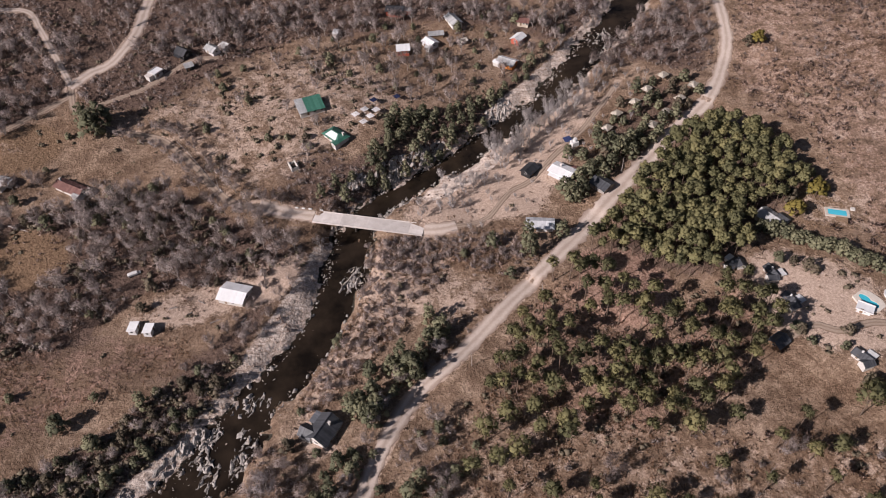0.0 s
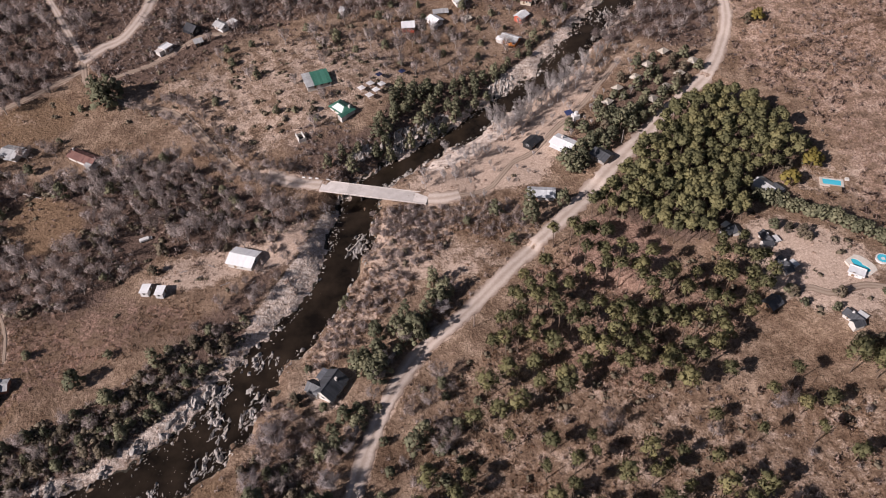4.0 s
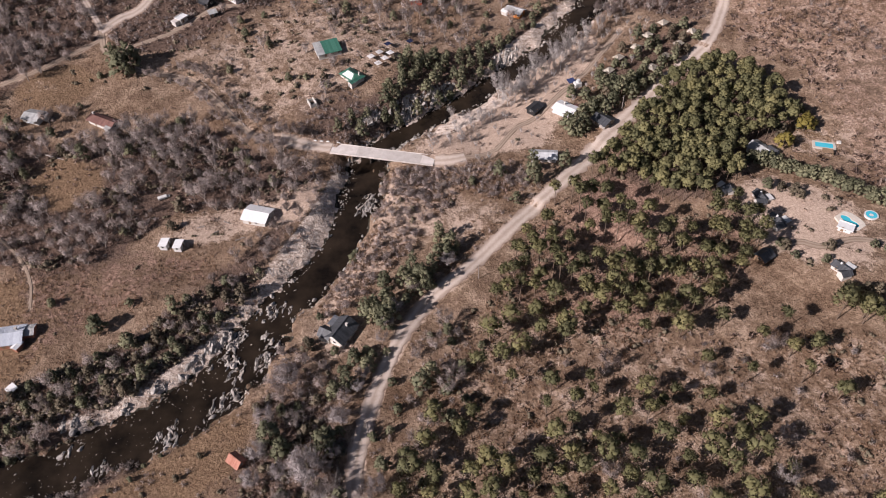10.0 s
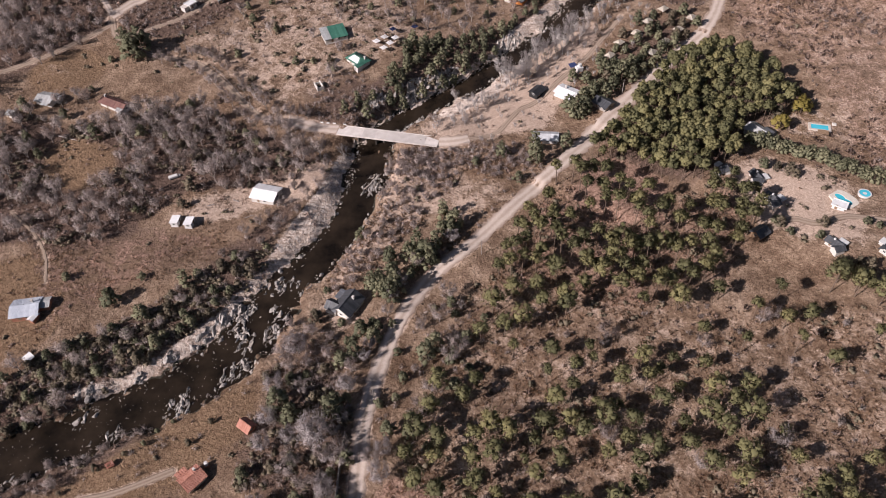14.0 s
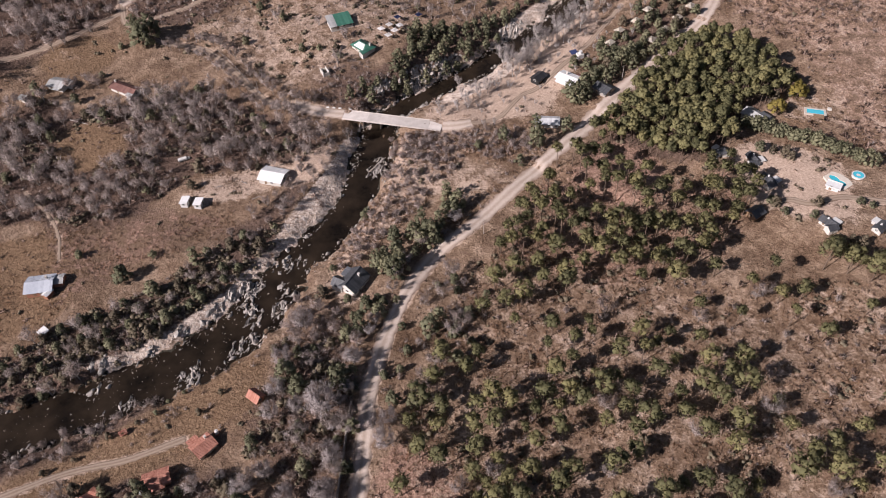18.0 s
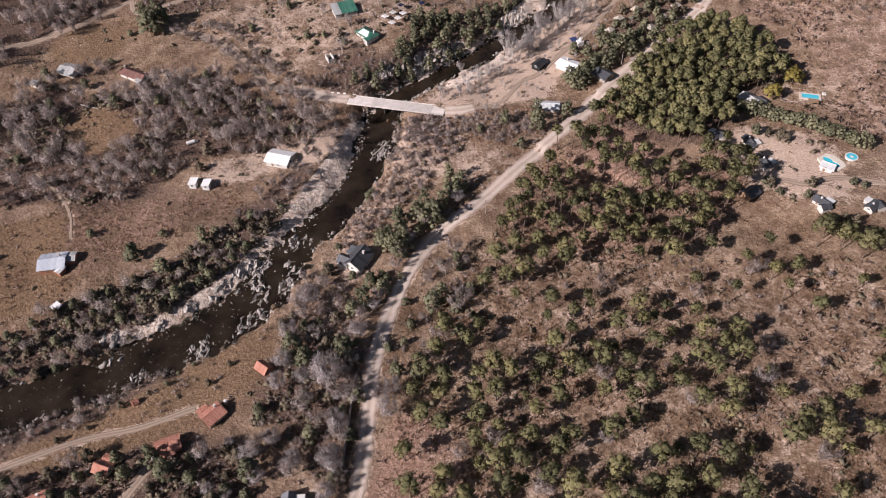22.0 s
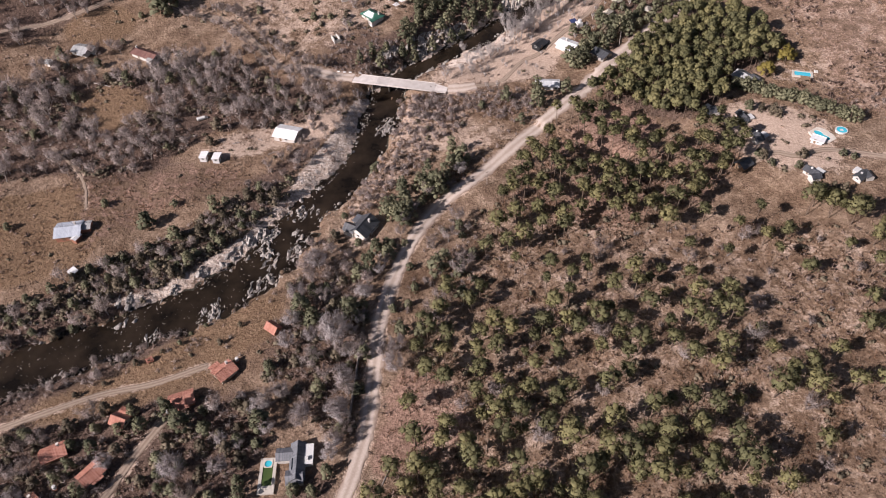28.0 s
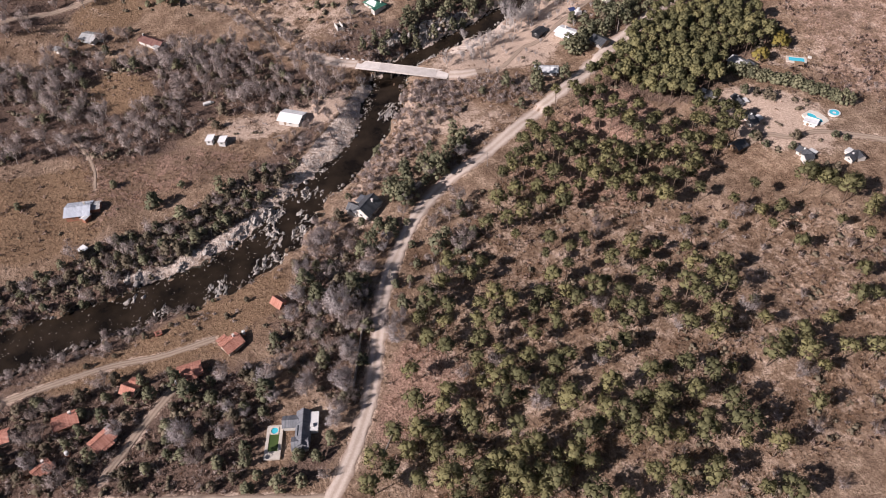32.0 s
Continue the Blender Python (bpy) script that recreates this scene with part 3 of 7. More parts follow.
STRIPW2 = [(-193, 88), (-163, 102), (-144, 115), (-125, 121), (-111, 130), (-98, 144), (-92, 134), (-102, 115), (-120, 99), (-139, 89), (-159, 81), (-190, 67)]
ROADW = [(-70, 103), (-52, 104), (-40, 93), (-37, 79), (-39, 60), (-41, 38), (-46, 32), (-54, 42), (-67, 52), (-75, 62), (-70, 76), (-68, 88)]
CAMP = [(-167, 36), (-143, 43), (-126, 50), (-104, 48), (-80, 54), (-66, 41), (-69, 31), (-73, 18), (-80, 4), (-84, -14), (-160, -14), (-158, 6)]
GORGE = [(-33, 258), (-18, 283), (5, 289), (21, 285), (7, 267), (-8, 254), (-24, 245), (-41, 236), (-54, 235), (-43, 246)]
TENTS = [(70, 268), (96, 295), (113, 300), (123, 290), (124, 280), (105, 265), (84, 247), (66, 232), (53, 222), (53, 234), (70, 249)]
SOUTHWOOD = [(-82, 8), (-66, 14), (-53, 27), (-46, 30), (-43, 21), (-49, 9), (-61, 6)]
HILL = [(166, 383), (276, 362), (182, 166), (159, 176), (163, 215), (161, 239), (160, 257), (142, 271), (138, 293)]
SLOPENW = [(-257, 403), (-157, 412), (-141, 386), (-79, 372), (-60, 348), (-98, 328), (-127, 300), (-145, 294), (-167, 298), (-176, 317), (-186, 303), (-219, 274)]
WESTSLOPE = [(-145, 294), (-120, 304), (-81, 328), (-47, 329), (-19, 315), (-13, 293), (-39, 266), (-63, 246), (-87, 239), (-114, 268)]
FIELDW = [(-174, 161), (-125, 174), (-97, 170), (-91, 160), (-109, 149), (-134, 133), (-158, 118)]
GOLDW = [(-214, 150), (-168, 161), (-151, 134), (-152, 115), (-174, 104), (-195, 101)]
GOLDNW = [(-213, 289), (-178, 289), (-170, 275), (-180, 259), (-205, 259)]
CHALETS = [(118, 194), (136, 189), (157, 168), (148, 135), (131, 137), (117, 149), (112, 160), (111, 176)]
POOLYARD = [(142, 219), (154, 221), (166, 212), (163, 198), (150, 193), (136, 201)]
RIVERCAMP = [(-19, 220), (-4, 246), (19, 261), (50, 288), (74, 301), (78, 292), (55, 245), (42, 220), (18, 217)]
SHEDYARD = [(-124, 171), (-117, 185), (-101, 196), (-69, 202), (-65, 185), (-87, 176), (-103, 170)]
GRAVELW = [(-47, 214), (-47, 203), (-51, 188), (-54, 180), (-59, 166), (-65, 154), (-75, 147), (-85, 135), (-94, 115), (-97, 117), (-90, 131), (-80, 145), (-76, 156), (-70, 169), (-64, 180), (-57, 194), (-52, 212)]
RIVERSTRIP = [(-181, 60), (-154, 68), (-134, 72), (-110, 84), (-92, 92), (-75, 100), (-69, 92), (-84, 76), (-101, 67), (-120, 60), (-148, 54), (-172, 44)]
HAMLET = [(-69, 329), (-36, 360), (0, 368), (71, 358), (70, 336), (53, 315), (34, 290), (8, 293), (-18, 290), (-45, 304)]
HAMBANK = [(2, 286), (24, 296), (37, 306), (48, 318), (55, 316), (40, 296), (26, 280), (7, 270)]
RIVWOOD = [(-66, 121), (-58, 124), (-46, 114), (-37, 104), (-43, 90), (-68, 92), (-67, 109)]
ROADEAST = [(-23, 122), (-6, 134), (8, 120), (2, 98), (-8, 78), (-15, 67), (-29, 68), (-32, 86), (-28, 106)]
YARDW = [(-211, 242), (-184, 258), (-131, 246), (-112, 229), (-133, 218), (-172, 219), (-205, 225)]
GORGEW = [(-71, 258), (-47, 261), (-29, 250), (-34, 236), (-51, 224), (-69, 232)]
GRAVELE = [(-14, 235), (-1, 242), (16, 258), (26, 263), (30, 257), (15, 242), (-1, 232)]
RIDGEW = [(-139, 98), (-119, 105), (-106, 114), (-94, 126), (-84, 141), (-74, 155), (-69, 158), (-68, 154), (-77, 141), (-88, 123), (-101, 110), (-115, 102), (-132, 96)]
REDFLOOR = [(52, 200), (72, 199), (88, 182), (80, 167), (63, 164), (53, 177)]
REDFLOOR2 = [(-29, 61), (-11, 58), (-4, 38), (-17, 20), (-31, 22), (-37, 27), (-32, 44)]
CLEARW = [(-187, 217), (-176, 229), (-154, 220), (-149, 203), (-161, 193), (-178, 198)]
GRAVELBAR = [(23, 277), (24, 288), (33, 298), (43, 305), (50, 313), (61, 325), (70, 336), (75, 331), (67, 319), (56, 309), (48, 301), (42, 294), (31, 284)]
ROADSIDE = [(4, 205), (46, 200), (33, 190), (14, 170), (1, 157), (-11, 146), (-19, 149), (-7, 165), (9, 187)]
SCRUBW = [(-79, 158), (-70, 170), (-63, 181), (-56, 195), (-53, 208), (-60, 214), (-68, 206), (-73, 200), (-74, 186), (-80, 174), (-90, 164), (-97, 156), (-90, 146), (-83, 148)]
HOUSEYARD = [(-53, 122), (-53, 133), (-47, 135), (-38, 126), (-34, 119), (-44, 116)]
MOUND = [(-73, 203), (-63, 205), (-54, 210), (-52, 200), (-57, 187), (-68, 180), (-74, 190)]
BRIDGEE = [(-25, 214), (-9, 214), (2, 213), (17, 213), (32, 208), (32, 198), (16, 193), (1, 202), (-17, 193), (-26, 197)]
SHORE = [(-80, 139), (-86, 135.5), (-94.9, 126.0), (-104.9, 116.3), (-113, 108.7), (-123.8, 102.6), (-141.7, 97.6), (-138.8, 91.7), (-121.8, 96.2), (-112.1, 102), (-104.5, 108), (-95, 114), (-87.4, 124), (-79, 134)]
LAWN = [(-132, 62.9), (-107, 80), (-99.6, 87.6), (-87.9, 95.3), (-74.3, 101), (-69, 97.5), (-71, 88), (-77, 78.5), (-86.4, 71), (-99.6, 61.4), (-115.6, 52.2), (-135.3, 45.9), (-149.3, 45.7), (-152.1, 53.1)]
VERGEE = [(-4, 187), (9, 194), (24, 190), (30, 186), (14, 171), (2, 160), (-4, 168), (-10, 178)]
CAMPYARD = [(-172, 42), (-139, 56), (-111, 65), (-84, 76), (-73, 86), (-65, 77), (-81, 56), (-107, 51), (-136, 47), (-168, 35)]


def soft_mask(polys, passes=14):
    m = np.zeros(GX.shape)
    for p, s in polys:
        m = np.maximum(m, inside(p, GX, GY) * s)
    for _ in range(passes):
        q = np.pad(m, 1, "edge")
        m = (q[:-2, 1:-1] + q[2:, 1:-1] + q[1:-1, :-2] + q[1:-1, 2:] + q[1:-1, 1:-1]) / 5
    return m


def north_west(x, y):
    """True on the bank that lies north-west of the river."""
    best, side = np.full(np.shape(x), 1e9), np.zeros(np.shape(x), bool)
    for a, b in zip(RIVER[:-1], RIVER[1:]):
        dx, dy = b[0] - a[0], b[1] - a[1]
        s = np.clip(((x - a[0]) * dx + (y - a[1]) * dy) / (dx * dx + dy * dy), 0, 1)
        d = np.hypot(x - a[0] - s * dx, y - a[1] - s * dy)
        side = np.where(d < best, dx * (y - a[1]) - dy * (x - a[0]) < 0, side)
        best = np.minimum(best, d)
    return side


RD, RL, RW = river(GX, GY)
gap = road_gap(GX, GY)
side_nw = north_west(GX, GY)
stony = np.where(side_nw, np.where(GX < -88, np.where(GX < -114, 0.15, 0.45), np.where(GY > 262, 1.0, 0.85)), np.where(GY > 225, 0.55, 0.30))
bank = np.clip(1.25 - np.abs(GZ - RL - 0.4) / np.where(side_nw & (GY > 262), 2.6, 1.3), 0, 1) * (RD < RW + 9) * stony
masks = {
    "gold": soft_mask([(GOLDW, 0.85), (GOLDNW, 0.95), (POOLYARD, 0.75), (CLEARW, 1.0), (FIELDW, 0.55), (LAWN, 0.9), (CAMPYARD, 0.6), (LOWPINE, 0.42)]),
    "brush": soft_mask([(SLOPENW, 0.75), (BAREW, 0.95), (BARENW, 0.8), (BARETOP, 0.8), (BARERIV, 0.7), (STRIPW, 0.9), (STRIPW2, 0.9), (ROADW, 0.6), (CAMP, 1.0), (GORGE, 0.9), (SOUTHWOOD, 0.8), (DENSE, 0.7), (TENTS, 0.6), (FIELDW, 0.52), (CAMPYARD, 0.5), (RIVERSTRIP, 0.85), (WESTSLOPE, 0.40), (HILL, 0.16), (HAMLET, 0.32), (GORGEW, 0.6), (RIVWOOD, 0.5), (SCRUBW, 0.75), (BRIDGEE, 0.5), (HAMBANK, 0.9), (HILL, 0.30), (MIDPINE, 0.35), (LOWPINE, 0.12)]) * (1 - soft_mask([(CLEARW, 1.0), (LAWN, 0.7), (VERGEE, 0.8)])),
    "red": soft_mask([(REDFLOOR, 0.95), (REDFLOOR2, 0.85), (MIDPINE, 0.5), (LOWPINE, 0.30), (HILL, 0.5), (FIELDW, 0.46), (BANKE, 0.55)]),
    "dirt": np.maximum(soft_mask([(CHALETS, 0.72), (POOLYARD, 0.5), (RIVERCAMP, 0.85), (SHEDYARD, 0.62), (WESTSLOPE, 0.48), (CAMPYARD, 0.25), (GOLDNW, 0.3), (HILL, 0.4), (BANKE, 0.7), (GRAVELE, 0.8), (MOUND, 0.8), (VERGEE, 0.5), (LOWPINE, 0.40), (HOUSEYARD, 0.85)]), np.clip(0.62 - gap / 3.0, 0, 0.62)),
    "gravel": np.maximum(soft_mask([(GRAVELW, 1.0), (SHORE, 0.50), (GRAVELBAR, 1.0), (GRAVELE, 0.9), (RIDGEW, 0.78)], 2), bank),
    "bed": np.clip((RL - 0.02 - GZ) / 0.2, 0, 1) * 2 * (RD < RW + 8),
}
for key, m in masks.items():
    at = me.attributes.new(key, "FLOAT", "POINT")
    at.data.foreach_set("value", m.astype(np.float32).ravel())
tagged(new("ground", me), "dry tan winter grassland with brush and bare earth", "ground", kind="structure")

# ---- river ----
line = glide([(r[0], r[1]) for r in RIVER], 3.0)
d, lev, hw = river(line[:, 0], line[:, 1])
t = np.gradient(line, axis=0)
t /= np.hypot(t[:, 0], t[:, 1])[:, None]
verts = [(*(p + np.array((-u[1], u[0])) * s * (w + 5.0)), z) for p, u, z, w in zip(line, t, lev, hw) for s in (-1, -0.5, 0, 0.5, 1)]
faces = [(i * 5 + j, i * 5 + j + 1, i * 5 + j + 6, i * 5 + j + 5) for i in range(len(line) - 1) for j in range(4)]
tagged(raw("water", verts, faces, M["water"], smooth=True), "dark clear shallow river running over its stony bed", "river", kind="structure")
for name, (half, mat, line) in ROADS.items():
    label = "pale gravel road worn by wheels" if mat == "road" else "narrow beaten dirt track through dry grass"
    ribbon(name, line, half, M[mat], label, "road" if mat == "road" else "track", 0.14 if mat == "track" else 0.17)

# ---- bridge ----
A, B = Vector((-53.0, 226.4)), Vector((-7.5, 216.4))
span, turn = (B - A).length, math.degrees(math.atan2(B.y - A.y, B.x - A.x))
bridge = thing("bridge", *A, 11.95, turn, "low pale concrete road bridge over the river", "bridge")
bridge.matrix_world = pose(A.x, A.y, 11.95, 0, math.degrees(math.asin(1.5 / span)), turn)   # falls a little to the east bank
n = 8
for i in range(n):
    part("deck_slab", box(bmesh.new(), span / n - 0.004, 7.0, 0.45, (i + 0.5) * span / n, 0, -0.45), M["concrete"], bridge)
for s in (-1, 1):
    for i in range(4):
        part("kerb", box(bmesh.new(), span / 4 - 0.12, 0.32, 0.2, (i + 0.5) * span / 4, s * 3.28, 0.004, bevel=0.04), M["concrete"], bridge)
for i in (0.20, 0.38, 0.56, 0.74):
    part("pier", box(bmesh.new(), 0.9, 4.4, 7.6, i * span, 1.3, -8.15, bevel=0.2), M["shaded_stone"], bridge)
for x in (-1.0, span + 1.0):
    part("abutment", box(bmesh.new(), 3.0, 7.5, 4.3, x, 0, -5.2, bevel=0.1), M["stone_wall"], bridge)
for x, s in ((-3, 1), (-6, 1), (-9, 1), (2, 1)):
    stone = thing("guard_stone", *(bridge.matrix_world @ Vector((x, s * 3.7, 0)))[:2], 10.3, turn, "whitewashed guard stone beside the bridge road", "stone", "guard stones")
    stone.location.z = ground_z(stone.location.x, stone.location.y) - 0.05 if x < -1 else 11.88
    part("block", box(bmesh.new(), 1.5, 0.7, 0.6, bevel=0.18), M["white"], stone)

# ---- buildings ----
PLOTS = []   # x, y, radius kept clear of plants


def slab(bm, pts, thick):
    """A plate of even thickness under the given outline."""
    top = [bm.verts.new(p) for p in pts]
    low = [bm.verts.new((p[0], p[1], p[2] - thick)) for p in pts]
    bm.faces.new(top)
    bm.faces.new(low[::-1])
    for i in range(len(pts)):
        j = (i + 1) % len(pts)
        bm.faces.new((top[i], low[i], low[j], top[j]))
    bmesh.ops.recalc_face_normals(bm, faces=bm.faces)
    return bm


def add_window(parent, x, y, z, w, h, turn, name="window"):
    win = part(name, box(bmesh.new(), w + 0.16, 0.10, h + 0.16, x, y, z - 0.08, turn), M["white"], parent)
    c, s = math.cos(radians(turn)), math.sin(radians(turn))
    for k in (-1, 1):
        dx = k * (w / 4 + 0.01)
        part("pane", box(bmesh.new(), w / 2 - 0.05, 0.14, h - 0.04, x + dx * c, y + dx * s, z + 0.02, turn), M["glass"], win)
    return win


def building(name, x, y, turn, L, W, h, rise, roof, wall, label, category="house", shape="gable", over=0.45, chimney=None, porch=None, windows=2, second=None, group=""):
    """A house with its ridge along its length."""
    c, s = math.cos(radians(turn)), math.sin(radians(turn))
    zs = [ground_z(x + a * L / 2 * c - b * W / 2 * s, y + a * L / 2 * s + b * W / 2 * c) for a in (-1, 1) for b in (-1, 1)]
    z = max(zs) - 0.35 * (max(zs) - min(zs))
    h = 0.78 * h + 0.2
    over += 0.2
    ob = thing(name, x, y, z, turn, label, category, group)
    PLOTS.append((x, y, max(L, W) * 0.55 + 0.8))
    PLOTS.append((x - 4.4, y - 2.5, max(L, W) * 0.5))   # open towards the sun
    a, b = L / 2, W / 2
    bm = bmesh.new()
    foot = [bm.verts.new(p) for p in ((-a, -b, -2.0), (a, -b, -2.0), (a, b, -2.0), (-a, b, -2.0))]
    eave = [bm.verts.new((v.co.x, v.co.y, h)) for v in foot]
    for i in range(4):
        bm.faces.new((foot[i], foot[(i + 1) % 4], eave[(i + 1) % 4], eave[i]))
    if shape == "gable":
        r1, r2 = bm.verts.new((-a, 0, h + rise - 0.06)), bm.verts.new((a, 0, h + rise - 0.06))
        bm.faces.new((eave[3], eave[0], r1))
        bm.faces.new((eave[1], eave[2], r2))
        bm.faces.new((eave[0], eave[1], r2, r1))
        bm.faces.new((eave[2], eave[3], r1, r2))
    else:
        bm.faces.new(eave)
    part("wall", bm, wall, ob)
    A_, B_ = a + over, b + over
    drop = rise * over / b if shape != "flat" else 0
    if shape == "gable":
        for k in (-1, 1):
            mat = second if (second and k < 0) else roof
            part("roof_slope", slab(bmesh.new(), ((-A_, k * B_, h - drop + 0.06), (A_, k * B_, h - drop + 0.06), (A_, 0, h + rise + 0.06), (-A_, 0, h + rise + 0.06)), 0.12), mat, ob)
        part("ridge_cap", box(bmesh.new(), 2 * A_, 0.34, 0.10, 0, 0, h + rise + 0.03, bevel=0.03), roof, ob)
    elif shape == "hip":
        r = max(0.0, a - b) + 0.15
        for k in (-1, 1):
            part("roof_slope", slab(bmesh.new(), ((-A_, k * B_, h - drop + 0.06), (A_, k * B_, h - drop + 0.06), (r, 0, h + rise + 0.06), (-r, 0, h + rise + 0.06)), 0.12), roof, ob)
            part("hip_end", slab(bmesh.new(), ((k * A_, -B_, h - drop + 0.06), (k * A_, B_, h - drop + 0.06), (k * r, 0, h + rise + 0.06)), 0.12), roof, ob)
    elif shape == "shed":
        part("roof", slab(bmesh.new(), ((-A_, -B_, h + 0.06), (A_, -B_, h + 0.06), (A_, B_, h + rise + 0.06), (-A_, B_, h + rise + 0.06)), 0.12), roof, ob)
        part("upper_wall", slab(bmesh.new(), ((-a, -b, h + 0.0), (a, -b, h + 0.0), (a, b, h + rise - 0.08), (-a, b, h + rise - 0.08)), rise * 0.5), wall, ob)
    else:
        part("roof", box(bmesh.new(), 2 * A_, 2 * B_, 0.22, 0, 0, h, bevel=0.03), roof, ob)
        for k in (-1, 1):
            part("parapet", box(bmesh.new(), 2 * A_, 0.2, 0.3, 0, k * (B_ - 0.1), h + 0.222), wall, ob)
    side = -1 if c >= 0 else 1
    dx = -L * 0.18
    door = part("door", box(bmesh.new(), 0.95, 0.12, 2.05, dx, side * (b + 0.01), 0.05), M["wood"], ob)
    part("door_handle", box(bmesh.new(), 0.10, 0.06, 0.05, dx + 0.34, side * (b + 0.09), 1.0), M["steel"], door)
    for i in range(windows):
        add_window(ob, L * (0.10 + 0.30 * i) if i < 2 else -L * 0.38, side * b, 0.95, min(1.2, L * 0.16), 0.85, 0)
    add_window(ob, -a, 0, 0.95, min(1.2, W * 0.3), 0.85, 90)
    add_window(ob, a, 0, 0.95, min(1.2, W * 0.3), 0.85, 90)
    if chimney:
        cx, cy = chimney
        zc = h + rise * (1 - abs(cy) / b) - 0.4
        st = part("chimney", box(bmesh.new(), 0.7, 0.7, 1.6, cx, cy, zc, bevel=0.03), M["plaster"], ob)
        part("chimney_cap", box(bmesh.new(), 0.9, 0.9, 0.14, cx, cy, zc + 1.6), M["concrete"], st)
    if porch:
        px, w, dp = porch
        part("porch_roof", slab(bmesh.new(), ((px - w / 2, side * b, h - 0.25), (px + w / 2, side * b, h - 0.25), (px + w / 2, side * (b + dp), h - 0.75), (px - w / 2, side * (b + dp), h - 0.75)), 0.08), second or roof, ob)
        for k in (-1, 1):
            part("porch_post", box(bmesh.new(), 0.14, 0.14, h + 0.6, px + k * (w / 2 - 0.15), side * (b + dp - 0.15), -1.45), M["wood"], ob)
    return ob


def wing(ob, x, y, turn, L, W, h, rise, roof, wall, over=0.35, flat=False, name="wing"):
    """A lower block that belongs to a house: a wall with its roof as a sub-part."""
    h = 0.78 * h + 0.15
    a, b = L / 2, W / 2
    bm = box(bmesh.new(), L, W, h + 2.0, 0, 0, -2.0)
    w = part(name, bm, wall, ob)
    w.matrix_local = pose(x, y, 0, 0, 0, turn)
    A_, B_ = a + over, b + over
    if flat:
        part("flat_roof", box(bmesh.new(), 2 * A_, 2 * B_, 0.16, 0, 0, h + 0.01, bevel=0.03), roof, w)
        return w
    r = rise * 0.97
    for k in (-a, a):
        gable = bmesh.new()
        gable.faces.new([gable.verts.new(p) for p in ((k, -b, h - 0.02), (k, b, h - 0.02), (k, 0, h + r))])
        part("gable", gable, wall, w)
    dr = rise * over / b
    for k in (-1, 1):
        part("roof_slope", slab(bmesh.new(), ((-A_, k * B_, h - dr + 0.07), (A_, k * B_, h - dr + 0.07), (A_, 0, h + rise + 0.07), (-A_, 0, h + rise + 0.07)), 0.11), roof, w)
    return w


# farm shed, two white cabins, the wreck
building("farm_shed", -81.1, 188.0, -18, 10.2, 8.2, 2.9, 1.3, M["white_roof"], M["plaster"], "white sheet-roofed farm shed on the bare river terrace", "shed", second=M["white_roof"], windows=1)
for x, y, lab in ((-116.7, 174.0, "small white box cabin beside its twin"), (-110.8, 173.0, "small white box cabin with a tilted white roof")):
    building("box_cabin", x, y, 264, 4.0, 3.0, 2.5, 0.35, M["white_roof"], M["white"], lab, "cabin", "shed", over=0.15, windows=0, group="white box cabins")
# green-roofed houses
g = building("green_roofed_house", -58.2, 287.6, 20, 11.4, 9.0, 2.3, 1.5, M["green_roof"], M["plaster"], "large house roofed in green and pale grey sheets on dry grass", shape="shed", over=0.3, windows=2)
part("pale_roof_panel", slab(bmesh.new(), ((-6.25, -5.05, 2.10), (-2.3, -5.05, 2.10), (-2.3, 5.05, 3.60), (-6.25, 5.05, 3.60)), 0.05), M["old_zinc"], g)
g = building("green_roofed_cottage", -45.4, 268.6, -47, 10.2, 6.2, 2.3, 1.5, M["green_roof"], M["plaster"], "cottage with a green hipped roof and pale roof sheets", shape="hip", chimney=(3.8, 1.4))
part("pale_roof_panel", slab(bmesh.new(), ((-3.6, -3.2, 2.10), (3.6, -3.2, 2.10), (2.2, -0.4, 3.46), (-2.2, -0.4, 3.46)), 0.05), M["white_roof"], g)
wing(g, 4.2, -3.6, 90, 2.8, 2.8, 2.1, 0.6, M["green_roof"], M["plaster"])
hut = thing("roofless_hut", -63.5, 252.6, ground_z(-63.5, 252.6), -64, "small roofless hut of bare white walls", "hut")
PLOTS.append((-65, 251.5, 4.0))
for name, L, W, x, y in (("side_wall", 4.8, 0.4, 0, 1.4), ("side_wall", 4.8, 0.4, 0, -1.4), ("end_wall", 0.3, 2.4, 2.2, 0), ("end_wall", 0.3, 2.4, -2.2, 0)):
    part(name, box(bmesh.new(), L, W, 2.6 if name == "side_wall" else 1.9, x, y, -0.5, bevel=0.03), M["plaster"], hut)
# floor painted near black for the shade inside the walls
part("earth_floor", box(bmesh.new(), 4.0, 2.3, 0.2, 0, 0, 0), M["dark"], hut)
# west houses
g = building("long_red_house", -160.3, 248.2, -30, 14.6, 5.2, 2.6, 1.2, M["rust"], M["plaster"], "long low house with a dull red roof and whitewashed end", chimney=(-6.2, 0.6))
wing(g, 6.2, -2.6, 0, 3.0, 3.0, 2.3, 0.5, M["old_zinc"], M["white"])
g = building("grey_roofed_house", -193.4, 252.2, -17, 8.0, 6.8, 2.7, 1.1, M["old_zinc"], M["plaster"], "house with a weathered grey sheet roof among bare trees", porch=(1.5, 4, 1.8))
PLOTS.append((-193.0, 246.5, 6.0))   # its cleared forecourt
wing(g, 4.6, 1.6, 0, 2.8, 3.0, 2.3, 0.4, M["zinc"], M["plaster"])
